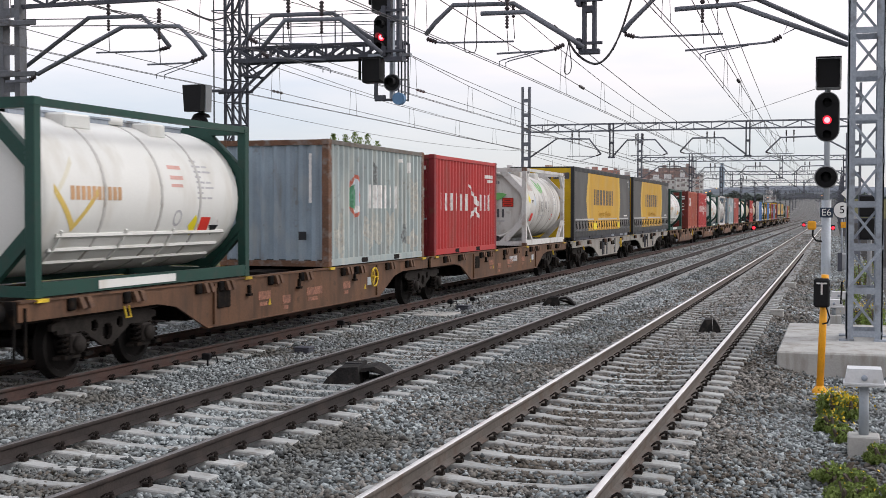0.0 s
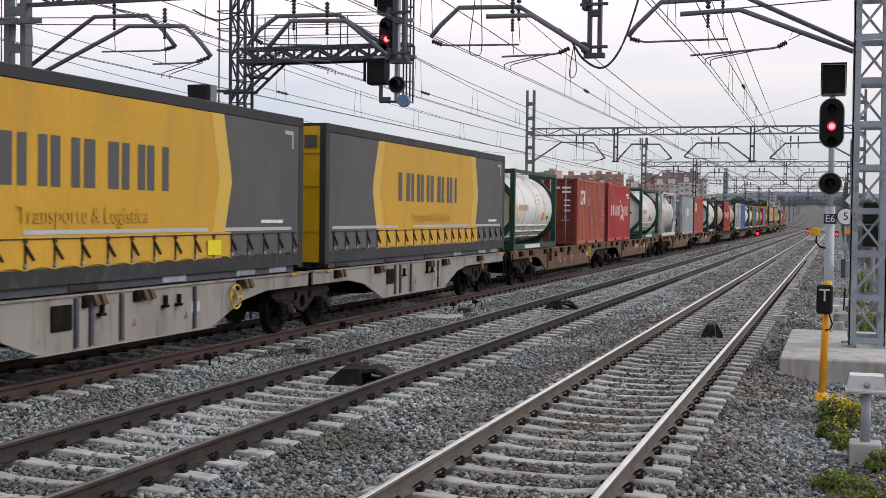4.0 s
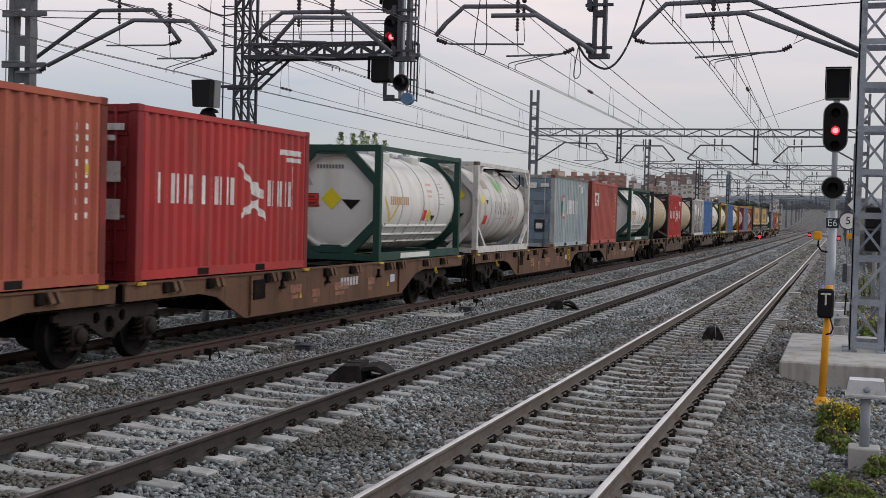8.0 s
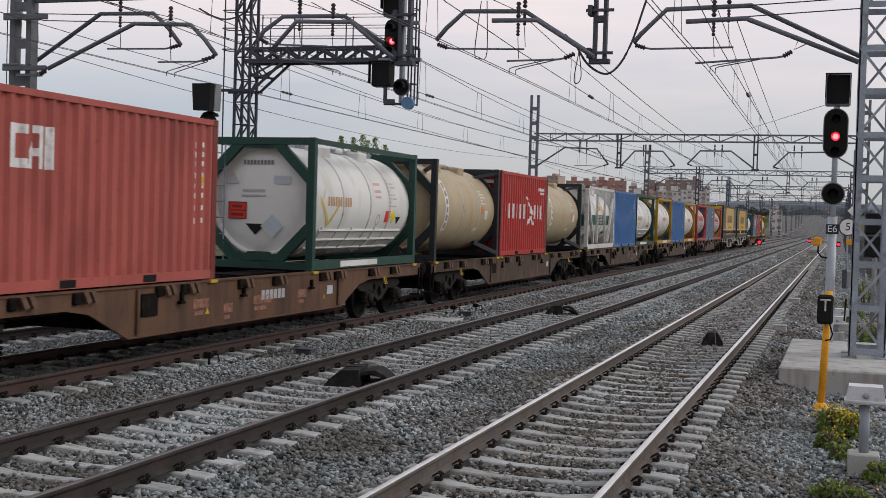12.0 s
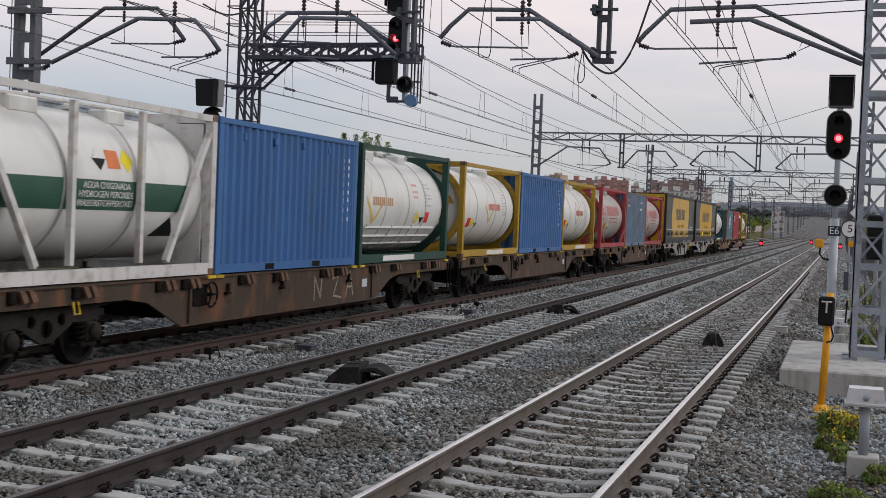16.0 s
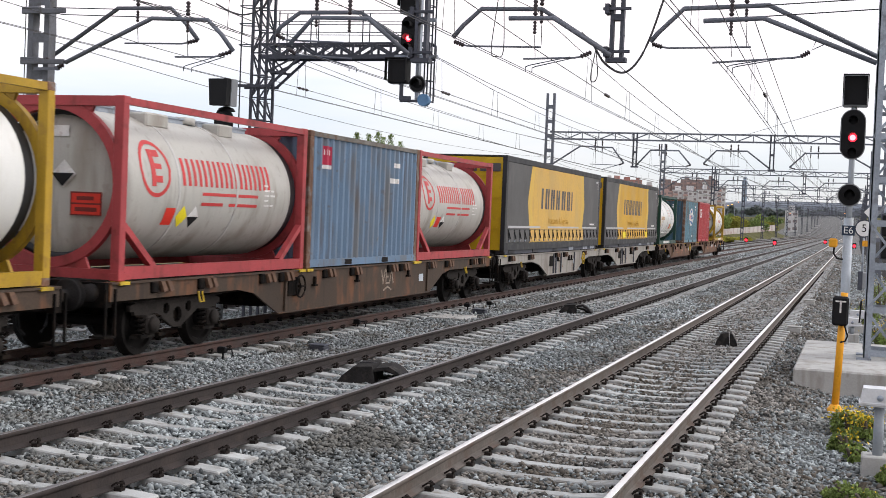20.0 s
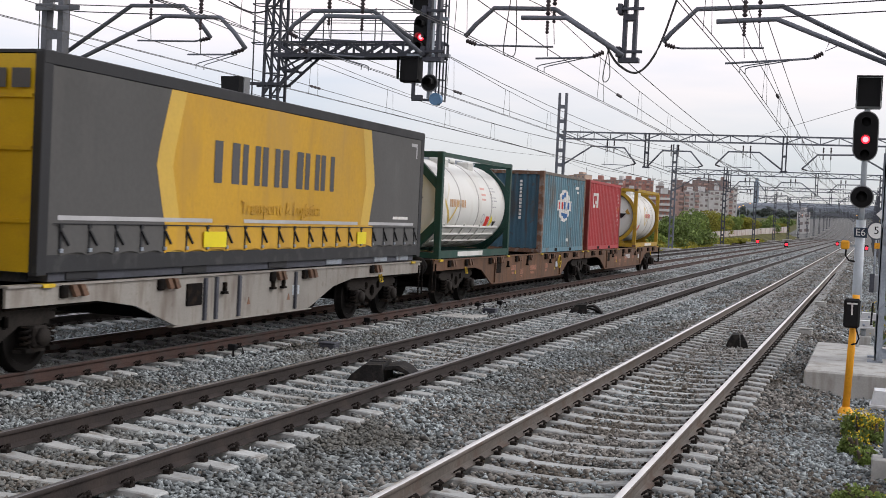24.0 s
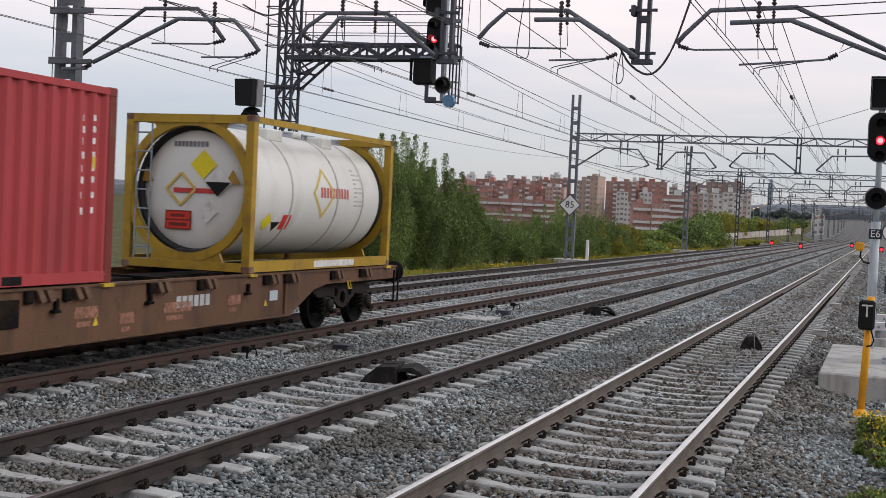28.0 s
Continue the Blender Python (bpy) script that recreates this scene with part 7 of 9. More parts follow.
            part("step", boxes((1.0, 1.25, y + d * 0.02 - 0.12, y + d * 0.02 + 0.12, 0.36, 0.39), (1.22, 1.25, y - 0.13, y - 0.1, 0.36, DECK - 0.1), (1.22, 1.25, y + 0.1, y + 0.13, 0.36, DECK - 0.1)), M["bogie"], t)
            part("grab_handle", tube(bmesh.new(), ((1.23, y - d * 2.4, 0.9), (1.27, y - d * 2.4, 0.74), (1.27, y - d * 2.52, 0.74), (1.23, y - d * 2.52, 0.9)), 0.018, 6), M["gold"], t, "yellow grab handle")
    for y in bogies:
        bogie(t, y - mid)
    return rolls(t, mid, 0.0)


def scrawl(t, strokes):
    """Chalk strokes across the sill."""
    for ya, za, yb, zb in strokes:
        bm = bmesh.new()
        d = Vector((0, yb - ya, zb - za)).normalized() * 0.02
        n = Vector((0, -d.z, d.y))
        vs = [Vector((1.2235, ya, za)) - d - n, Vector((1.2235, yb, zb)) + d - n, Vector((1.2235, yb, zb)) + d + n, Vector((1.2235, ya, za)) - d + n]
        bm.faces.new([bm.verts.new(v) for v in vs])
        part("chalk_stroke", bm, M["chalk"], t)


def twin(c, label, paint, style="belly"):
    """Two platforms on three bogies; c: the four boxes' near ends."""
    e1, e2 = c[1] + 2 * HY, c[3] + 2 * HY
    j = (e1 + c[2]) / 2
    wagon(c[0] - 0.35, j - 0.12, (c[0] + 1.9, j), (c[0] + 4.5, c[0] + 12.55), label, paint, style, (c[0] + 0.1, c[0] + 5.95, c[1] + 0.1, c[1] + 5.95), c[0] + 12.0, (True, False))
    wagon(j + 0.12, e2 + 0.4, (e2 - 1.9,), (e2 - 12.55, e2 - 4.5), label, paint, style, (c[2] + 0.1, c[2] + 5.95, c[3] + 0.1, c[3] + 5.95), None, (False, True))


def long_wagon(c, label, wheel):
    e = c[2] + 2 * HY
    return wagon(c[0] - 0.2, e + 0.2, (c[0] + 1.9, e - 1.9), (c[0] + 5.05, e - 5.05), label, M["wagon_dark"], "belly", [q + d for q in c for d in (0.1, 5.95)], wheel)


def curtain_twin(c, label):
    e1, e2 = c[0] + 13.72, c[1] + 13.72
    j = (e1 + c[1]) / 2
    wagon(c[0] - 0.25, j - 0.12, (c[0] + 2.2, j), (c[0] + 5.6, c[0] + 10.4), label, M["wagon_grey"], "smooth", (c[0] + 0.3, e1 - 0.3), c[0] + 11.0, (True, False))
    wagon(j + 0.12, e2 + 0.25, (e2 - 2.2,), (e2 - 10.4, e2 - 5.6), label, M["wagon_grey"], "smooth", (c[1] + 0.3, e2 - 0.3), None, (False, True))


twin((13.45, 23.05, 29.94, 39.75), "rusty brown container wagon with a deep side sill", M["wagon_brown"])
curtain_twin((47.26, 62.05), "light grey twin wagon under curtain-sided swap bodies")
twin((77.24, 87.0, 93.83, 103.75), "brown twin container wagon with stencilled side", M["wagon_brown"])
twin((111.46, 121.24, 128.09, 138.04), "brown twin container wagon with yellow handwheel", M["wagon_brown"])
long_wagon((145.6, 151.87, 157.88), "dull brown container wagon carrying two beige tanks", None)
w_ = long_wagon((165.32, 171.45, 177.76), "grimy brown container wagon with a blue load", 171.2)
long_wagon((185.17, 191.4, 197.59), "dull brown container wagon under yellow-framed tanks", 190.9)
scrawl(w_, ((0.9, 0.52, 0.9, 0.95), (0.9, 0.95, 1.2, 0.55), (1.2, 0.55, 1.25, 0.98), (1.8, 0.9, 2.1, 0.95), (2.1, 0.95, 1.85, 0.55), (1.85, 0.55, 2.25, 0.5), (2.5, 0.5, 2.7, 1.0), (2.7, 1.0, 2.9, 0.52), (2.57, 0.7, 2.83, 0.7)))
w_ = long_wagon((205.19, 211.38, 217.48), "brown container wagon with chalk scrawl on its side", 211.0)
scrawl(w_, ((0.9, 0.98, 1.0, 0.7), (1.0, 0.7, 1.12, 1.0), (1.18, 0.98, 1.18, 0.7), (1.18, 0.98, 1.34, 0.98), (1.18, 0.84, 1.3, 0.84), (1.18, 0.7, 1.34, 0.7), (1.4, 0.7, 1.5, 1.0), (1.5, 1.0, 1.62, 0.7), (1.05, 0.56, 1.3, 0.62), (1.3, 0.62, 1.5, 0.55)))
curtain_twin((224.75, 239.65), "grey twin wagon with a smooth curved belly")
twin((254.9, 264.62, 271.35, 281.22), "brown twin container wagon at the end of the train", M["wagon_brown"])

# ---- signals ----
def oval_plate(w, z0, z1, y0, y1):
    """An upright plate with round ends."""
    r = w / 2
    pts = [(r * math.cos(a), z1 - r + r * math.sin(a)) for a in (math.pi * i / 12 for i in range(13))]
    pts += [(r * math.cos(a), z0 + r + r * math.sin(a)) for a in (math.pi + math.pi * i / 12 for i in range(13))]
    bm = bmesh.new()
    return prism(bm, pts, "y", y0, y1)


def lamp_unit(parent, x, y, z, r, lit=None):
    """A deep-set lens under a short hood."""
    bm = bmesh.new()
    n = 20
    a0, a1 = [], []
    for i in range(n + 1):
        a = math.radians(-20 + 220 * i / n)
        a0.append((x + r * math.cos(a), z + r * math.sin(a)))
    inner = [(x + (r - 0.012) * math.cos(math.radians(-20 + 220 * i / n)), z + (r - 0.012) * math.sin(math.radians(-20 + 220 * i / n))) for i in range(n, -1, -1)]
    prism(bm, a0 + inner, "y", y - 0.2, y)
    part("hood", bm, M["black"], parent)
    bm = bmesh.new()
    lathe(bm, [(y - 0.012, 0.0), (y - 0.01, r * 0.8), (y, r * 0.85)], "y", 20, origin=(x, 0, z))
    part("lens", bm, lit or M["black"], parent, "lit red lens" if lit else "")
    if lit:
        bm = bmesh.new()
        lathe(bm, [(y - 0.03, 0.0), (y - 0.026, r * 0.55), (y - 0.015, r * 0.58)], "y", 16, origin=(x, 0, z))
        part("lamp_core", bm, M["red_core"], parent)


def hood_box(parent, x, y, w, z0, z1, d=0.35):
    """A square route indicator, dark inside a pale rim."""
    bm = bmesh.new()
    box(bm, x - w / 2, x + w / 2, y, y + d, z0, z1, bev=0.03)
    h = part("indicator_box", bm, M["grey_rim"], parent)
    part("indicator_face", boxes((x - w / 2 + 0.03, x + w / 2 - 0.03, y - 0.012, y + 0.01, z0 + 0.03, z1 - 0.03), bev=0.004), M["black"], parent)
    part("visor", boxes((x - w / 2, x + w / 2, y - 0.14, y, z1 - 0.02, z1), (x - w / 2, x - w / 2 + 0.015, y - 0.14, y, z0 + 0.15, z1 - 0.02), (x + w / 2 - 0.015, x + w / 2, y - 0.14, y, z0 + 0.15, z1 - 0.02)), M["black"], parent)


def signal_e6():
    x, y = -0.17, 26.5
    t = thing("railway_signal", Matrix.Identity(4), "post signal showing red with a dark indicator box on top", "railway signal", "main signals")
    part("post", tube(bmesh.new(), ((x, y, -0.5), (x, y, 2.5)), 0.095, 16), M["post_pale"], t)
    part("post_pipe", tube(bmesh.new(), ((x + 0.005, y, 2.5), (x + 0.005, y, 4.85)), 0.06, 12), M["post_pale"], t)
    part("footing", boxes((x - 0.35, x + 0.35, y - 0.35, y + 0.35, -0.75, -0.3)), M["concrete"], t)
    hood_box(t, x + 0.02, y - 0.15, 0.5, 4.76, 5.4)
    part("back_plate", oval_plate(0.49, 3.69, 4.71, y - 0.06, y - 0.03), M["grey_rim"], t).location.x = x
    part("lamp_plate", oval_plate(0.45, 3.71, 4.69, y - 0.1, y - 0.055), M["black"], t).location.x = x
    for z, lit in ((4.48, None), (4.13, M["red_glow"]), (3.83, None)):
        lamp_unit(t, x, y - 0.1, z, 0.1, lit)
    bm = lathe(bmesh.new(), [(y - 0.06, 0.0), (y - 0.06, 0.235), (y - 0.02, 0.235), (y - 0.02, 0.0)], "y", 32, smooth=False, origin=(x - 0.01, 0, 2.97))
    part("back_plate", bm, M["grey_rim"], t)
    bm = lathe(bmesh.new(), [(y - 0.1, 0.0), (y - 0.1, 0.21), (y - 0.055, 0.215), (y - 0.055, 0.0)], "y", 32, smooth=False, origin=(x - 0.01, 0, 2.97))
    part("lamp_plate", bm, M["black"], t)
    lamp_unit(t, x - 0.01, y - 0.1, 2.97, 0.12)
    part("number_plate", boxes((x - 0.12, x + 0.13, y - 0.14, y - 0.125, 2.15, 2.35)), M["navy"], t)
    writing("E6", 0.2, M["ink_white"], t, Matrix.Translation((x + 0.005, y - 0.145, 2.25)) @ pose(0, 0, 0, 90, 0, 0), "white E6 on a dark plate")
    part("orange_case", boxes((-0.53, -0.36, y - 0.26, y - 0.1, 1.9, 2.08), bev=0.03), M["yellow"], t, "orange plastic case on a bracket")
    part("bracket", boxes((-0.4, x - 0.08, y - 0.1, y - 0.06, 1.96, 2.0)), M["galv"], t)
    part("hose", tube(bmesh.new(), ((-0.42, y - 0.18, 1.92), (-0.43, y - 0.18, 1.78), (-0.36, y - 0.16, 1.68), (x - 0.08, y - 0.1, 1.66)), 0.02, 6), M["black"], t)
    part("relay_cabinet", boxes((0.08, 0.33, y - 0.2, y + 0.05, 1.08, 1.42), bev=0.02), M["grey_rim"], t)
    part("cabinet_door", boxes((0.06, 0.15, y - 0.225, y - 0.201, 1.06, 1.44), bev=0.006), M["dark_steel"], t)
    part("cable", tube(bmesh.new(), ((x + 0.4, y - 0.22, 0.85), (x + 0.42, y - 0.24, 0.5), (x + 0.3, y - 0.24, 0.4), (x + 0.32, y - 0.22, 0.85)), 0.02, 6), M["black"], t)
    return t


signal_e6()


def gantry_signal():
    """Lattice tower between two tracks with a cantilevered walkway that carries a hanging signal."""
    x, y = -12.85, 25.2
    t = thing("signal_gantry", Matrix.Identity(4), "steel lattice tower with cantilever beam holding a red signal", "signal gantry")
    st = M["dark_steel"]
    w = 0.36
    for sx in (-1, 1):
        for sy in (-1, 1):
            part("leg", tube(bmesh.new(), ((x + sx * w / 2, y + sy * w / 2, -0.4), (x + sx * w / 2, y + sy * w / 2, 7.6)), 0.038, 4), st, t)
    z = 0.2
    i = 0
    while z < 7.4:
        for sy in (-1, 1):
            a, b = (-1, 1) if i % 2 else (1, -1)
            for p, q in (((x + a * w / 2, y + sy * w / 2, z), (x + b * w / 2, y + sy * w / 2, z + 0.5)), ((x + sy * w / 2, y + a * w / 2, z), (x + sy * w / 2, y + b * w / 2, z + 0.5)),
                         ((x - w / 2, y + sy * w / 2, z), (x + w / 2, y + sy * w / 2, z))):
                part("bracing", bar(bmesh.new(), p, q, 0.03), st, t)
        z += 0.5
        i += 1
    # climbing rod with hoops beside the tower
    part("climbing_rod", tube(bmesh.new(), ((-13.41, y, 3.2), (-13.41, y, 7.5)), 0.016, 6), st, t)
    for zz in (4.98, 5.88, 6.35, 6.75, 7.2):
        part("hoop", tube(bmesh.new(), ((x - w / 2, y - 0.18, zz), (-13.38, y - 0.16, zz + 0.01), (-13.42, y, zz + 0.01), (-13.38, y + 0.16, zz + 0.01), (x - w / 2, y + 0.18, zz)), 0.014, 5), st, t)
    part("collar", boxes((-13.4, -12.55, y - 0.24, y - 0.19, 4.93, 4.99), (-13.4, -12.55, y + 0.19, y + 0.24, 4.93, 4.99)), st, t)
    for yy in (y - 0.2, y + 0.2):
        truss(t, x + 0.06, -8.82, yy, 5.63, 5.89, st, "beam", 0.42, 0.05)
        part("platform_edge", boxes((x + 0.06, -8.82, yy - 0.035, yy + 0.035, 5.56, 5.62)), st, t)
        part("strut", bar(bmesh.new(), (-12.6, yy, 4.95), (-11.87, yy, 5.58), 0.05), st, t)
        bm = bmesh.new()
        bar(bm, (-12.64, yy, 5.28), (-12.22, yy, 5.27), 0.035)
        bar(bm, (-12.64, yy, 5.28), (-12.05, yy, 5.56), 0.035)
        bar(bm, (-12.64, yy, 5.56), (-12.3, yy, 5.22), 0.03)
        part("bracing", bm, st, t)
    part("platform", boxes((x + 0.3, -8.85, y - 0.16, y + 0.16, 5.6, 5.625)), st, t, "open steel walkway plate")
    for yy in (y - 0.2, y + 0.2):
        for xx in (-12.37, -11.6, -10.37, -9.3):
            part("railing_post", tube(bmesh.new(), ((xx, yy, 5.9), (xx, yy, 6.62)), 0.014, 5), st, t)
        for zz in (6.14, 6.37, 6.61):
            part("rail", tube(bmesh.new(), ((-12.6, yy, zz + 0.02), (-8.9, yy, zz - 0.03)), 0.009, 5), st, t)
    # the hanging cage
    for xx in (-8.95, -8.8):
        for yy in (y - 0.1, y + 0.1):
            part("cage_post", tube(bmesh.new(), ((xx, yy, 4.64), (xx, yy, 7.2)), 0.02, 4), st, t)
    for zz in (4.66, 5.1, 5.5, 5.9, 6.3, 6.7):
        bm = bmesh.new()
        for yy in (y - 0.1, y + 0.1):
            tube(bm, ((-8.95, yy, zz), (-8.8, yy, zz)), 0.013, 4)
        for xx in (-8.95, -8.8):
            tube(bm, ((xx, y - 0.1, zz), (xx, y + 0.1, zz)), 0.013, 4)
        part("cage_rung", bm, st, t)
    sg = thing("railway_signal", Matrix.Identity(4), "hanging signal showing red on a gantry, with round lower lamp", "railway signal", "main signals")
    ys = y - 0.62
    part("carrier", boxes((-9.0, -8.93, ys + 0.1, ys + 0.26, 4.66, 7.2), (-9.5, -8.55, ys + 0.12, ys + 0.24, 5.53, 5.6), (-9.15, -8.6, ys + 0.12, ys + 0.2, 6.3, 6.37)), M["galv"], sg)
    ob = part("lamp_plate", oval_plate(0.34, 5.62, 6.4, ys - 0.02, ys + 0.06), M["black"], sg)
    ob.location.x = -9.14
    for z, lit in ((6.2, None), (5.93, M["red_glow"]), (5.73, None)):
        lamp_unit(sg, -9.14, ys - 0.02, z, 0.085, lit)
    hood_box(sg, -9.17, ys - 0.02, 0.41, 6.46, 7.05)
    part("indicator_box", boxes((-9.6, -9.17, ys, ys + 0.3, 4.99, 5.51), bev=0.03), M["black"], sg)
    part("visor", boxes((-9.62, -9.15, ys - 0.12, ys, 5.5, 5.52), (-9.62, -9.605, ys - 0.12, ys, 5.05, 5.5), (-9.165, -9.15, ys - 0.12, ys, 5.05, 5.5)), M["black"], sg)
    bm = lathe(bmesh.new(), [(ys, 0.0), (ys, 0.165), (ys + 0.06, 0.17), (ys + 0.06, 0.0)], "y", 28, smooth=False, origin=(-8.91, 0, 4.97))
    part("round_plate", bm, M["black"], sg)
    part("round_rim", lathe(bmesh.new(), [(ys - 0.01, 0.165), (ys - 0.01, 0.185), (ys + 0.04, 0.185), (ys + 0.04, 0.165), (ys - 0.01, 0.165)], "y", 28, smooth=False, origin=(-8.91, 0, 4.97)), M["galv_mid"], sg)
    lamp_unit(sg, -8.91, ys, 4.97, 0.11)
    bm = lathe(bmesh.new(), [(ys + 0.02, 0.0), (ys + 0.02, 0.13), (ys + 0.16, 0.13), (ys + 0.16, 0.0)], "y", 20, smooth=False, origin=(-8.78, 0, 4.64))
    part("round_back", bm, M["blue_sign"], sg, "faded blue round disc")
    part("bracket", boxes((-9.33, -9.27, ys + 0.05, ys + 0.13, 4.64, 5.0), (-9.33, -8.85, ys + 0.08, ys + 0.14, 4.6, 4.65), (-9.3, -9.08, ys + 0.02, ys + 0.1, 4.62, 4.72)), M["dark_steel"], sg)


gantry_signal()


def post_signal():
    x, y = -13.08, 24.0
    t = thing("railway_signal", Matrix.Identity(4), "post signal seen over the train with a square dark indicator", "railway signal", "main signals")
    part("post", tube(bmesh.new(), ((x, y, -0.4), (x, y, 4.4)), 0.08, 12), M["grey_rim"], t)
    # the indicator turns a little away from the line
    hb = part("indicator_box", prism(bmesh.new(), [(-0.2, 4.42), (0.2, 4.4), (0.22, 4.98), (-0.24, 4.98)], "y", -0.02, 0.22), M["grey_rim"], t)
    hb.matrix_basis = pose(x, y - 0.15, 0, 0, 0, -3)
    hf = part("indicator_face", prism(bmesh.new(), [(-0.22, 4.4), (0.18, 4.4), (0.2, 4.97), (-0.26, 4.97)], "y", -0.2, -0.03), M["black"], t)
    hf.matrix_basis = pose(x, y - 0.15, 0, 0, 0, -3)
    part("hood", lathe(bmesh.new(), [(4.3, 0.2), (4.36, 0.16), (4.4, 0.05), (4.41, 0.0)], "z", 16, origin=(x, y, 0)), M["black"], t)
    ob = part("lamp_plate", oval_plate(0.45, 3.3, 4.35, y - 0.12, y - 0.08), M["black"], t)
    ob.location.x = x
    for z in (4.15, 3.85, 3.55):
        lamp_unit(t, x, y - 0.12, z, 0.1)


post_signal()


# ---- things beside the line ----
def mast_block():
    t = thing("mast_foundation", Matrix.Identity(4), "stained pale concrete foundation block under the mast", "foundation")
    part("block", boxes((-0.9, 2.6, 21.3, 26.9, -0.75, -0.06), bev=0.03), M["concrete"], t)
    for sx in (-1, 1):
        for sy in (-1, 1):
            part("base_plate", boxes((0.52 + sx * 0.3 - 0.13, 0.52 + sx * 0.3 + 0.13, 23.95 + sy * 0.43 - 0.13, 23.95 + sy * 0.43 + 0.13, -0.062, -0.03)), M["galv"], t)
    return t


mast_block()


def phone_post():
    x, y = -0.19, 19.2
    t = thing("line_telephone_post", Matrix.Identity(4), "slim yellow post with a black box marked T", "trackside telephone")
    part("post", tube(bmesh.new(), ((x, y, -0.42), (x + 0.06, y, 1.33)), 0.055, 12), M["yellow"], t)
    part("footing", boxes((x - 0.1, x + 0.3, y - 0.2, y + 0.2, -0.62, -0.42), bev=0.02), M["concrete"], t)
    part("base_flange", lathe(bmesh.new(), [(-0.45, 0.0), (-0.45, 0.13), (-0.42, 0.13), (-0.33, 0.06), (-0.33, 0.0)], "z", 16, origin=(x, y, 0)), M["yellow"], t)
    part("telephone_box", boxes((x - 0.1, x + 0.13, y - 0.18, y - 0.05, 0.85, 1.28), bev=0.03), M["black"], t)
    writing("T", 0.26, M["ink_white"], t, Matrix.Translation((x + 0.015, y - 0.186, 1.12)) @ pose(0, 0, 0, 90, 0, 0), "white letter T")
    part("cable", tube(bmesh.new(), ((x + 0.08, y - 0.1, 0.86), (x + 0.13, y - 0.09, 0.7), (x + 0.1, y - 0.07, 0.62), (x + 0.03, y - 0.06, 0.6)), 0.013, 6), M["black"], t)
    part("pad", boxes((x - 0.35, x + 0.35, y - 0.3, y + 0.3, -0.7, -0.44)), M["concrete"], t)


phone_post()


def cable_box(x, y, s=1.0, zb=-0.5, tall=0.82, label="pale grey junction box on a round post in a concrete foot"):
    t = thing("junction_box", Matrix.Translation((x, y, zb)), label, "junction box", "lineside boxes")
    part("foot", boxes((-0.17 * s, 0.17 * s, -0.17 * s, 0.17 * s, -0.2, 0.27 * s), bev=0.015), M["concrete"], t)
    part("post", tube(bmesh.new(), ((0, 0, 0.27 * s), (0, 0, tall)), 0.055 * s, 14), M["post_grey"], t)
    bm = bmesh.new()
    prism(bm, [(-0.21 * s, tall), (0.21 * s, tall), (0.21 * s, tall + 0.04), (0.18 * s, tall + 0.2 * s), (-0.18 * s, tall + 0.2 * s), (-0.21 * s, tall + 0.04)], "y", -0.15 * s, 0.15 * s)
    part("case", bm, M["box_white"], t)
    part("rim", boxes((-0.225 * s, 0.225 * s, -0.165 * s, 0.165 * s, tall + 0.01, tall + 0.045), bev=0.008), M["box_white"], t)
    part("latch", lathe(bmesh.new(), [(-0.185 * s, 0.0), (-0.18 * s, 0.03 * s), (-0.15 * s, 0.035 * s)], "y", 12, origin=(0.0, 0, tall + 0.1 * s)), M["galv"], t)
    return t


cable_box(0.33, 14.55)
cable_box(0.0, 31.4, 1.0, -0.5, 0.45, "low white junction box behind the signal")
cable_box(0.12, 34.5, 1.0, -0.5, 0.45, "low white junction box behind the signal")


def ramp_block(x, y, turn, w, l, h, label, flaps=True):
    """A worn black rubber cover with sloping ends, in two halves."""
    t = thing("rubber_cover", Matrix.Translation((x, y, -0.24)) @ pose(0, 0, 0, 0, 0, turn), label, "track device", "rubber covers")
    # a wedge with a flat crown, and a bent flap that leans away from it
    part("ramp", prism(bmesh.new(), [(-w * 0.62, 0), (w * 0.1, 0), (w * 0.04, h), (-w * 0.3, h * 0.95), (-w * 0.5, h * 0.45)], "y", -l * 0.22, l * 0.2), M["rubber"], t)
    if not flaps:
        part("side_plate", prism(bmesh.new(), [(w * 0.12, 0), (w * 0.5, 0), (w * 0.42, h * 0.4), (w * 0.2, h * 0.95), (w * 0.08, h)], "y", -l * 0.16, l * 0.16), M["rubber"], t)
        return
    part("flap", prism(bmesh.new(), [(w * 0.06, h * 0.7), (w * 0.1, h * 0.92), (w * 0.34, h), (w * 0.5, h * 0.75), (w * 0.72, h * 0.1), (w * 0.66, h * 0.04), (w * 0.44, h * 0.6), (w * 0.3, h * 0.82)], "y", -l * 0.2, l * 0.12), M["rubber"], t)
    part("flap", prism(bmesh.new(), [(w * 0.06, h * 0.5), (w * 0.1, h * 0.62), (w * 0.4, h * 0.5), (w * 0.6, 0.02), (w * 0.5, 0.0), (w * 0.32, h * 0.34)], "y", l * 0.1, l * 0.34), M["rubber"], t)
    part("seam", boxes((-w * 0.28, w * 0.03, -l * 0.01, l * 0.01, h * 0.97, h * 1.03)), M["trim_dark"], t)


ramp_block(-6.62, 16.9, 12, 0.8, 2.0, 0.27, "low black rubber cover lying between the rails")
ramp_block(-7.0, 32.2, 10, 0.7, 1.3, 0.26, "black rubber cover between the rails further along")
ramp_block(-2.42, 26.0, 5, 0.42, 1.0, 0.3, "small black rubber block between the bright rails", False)


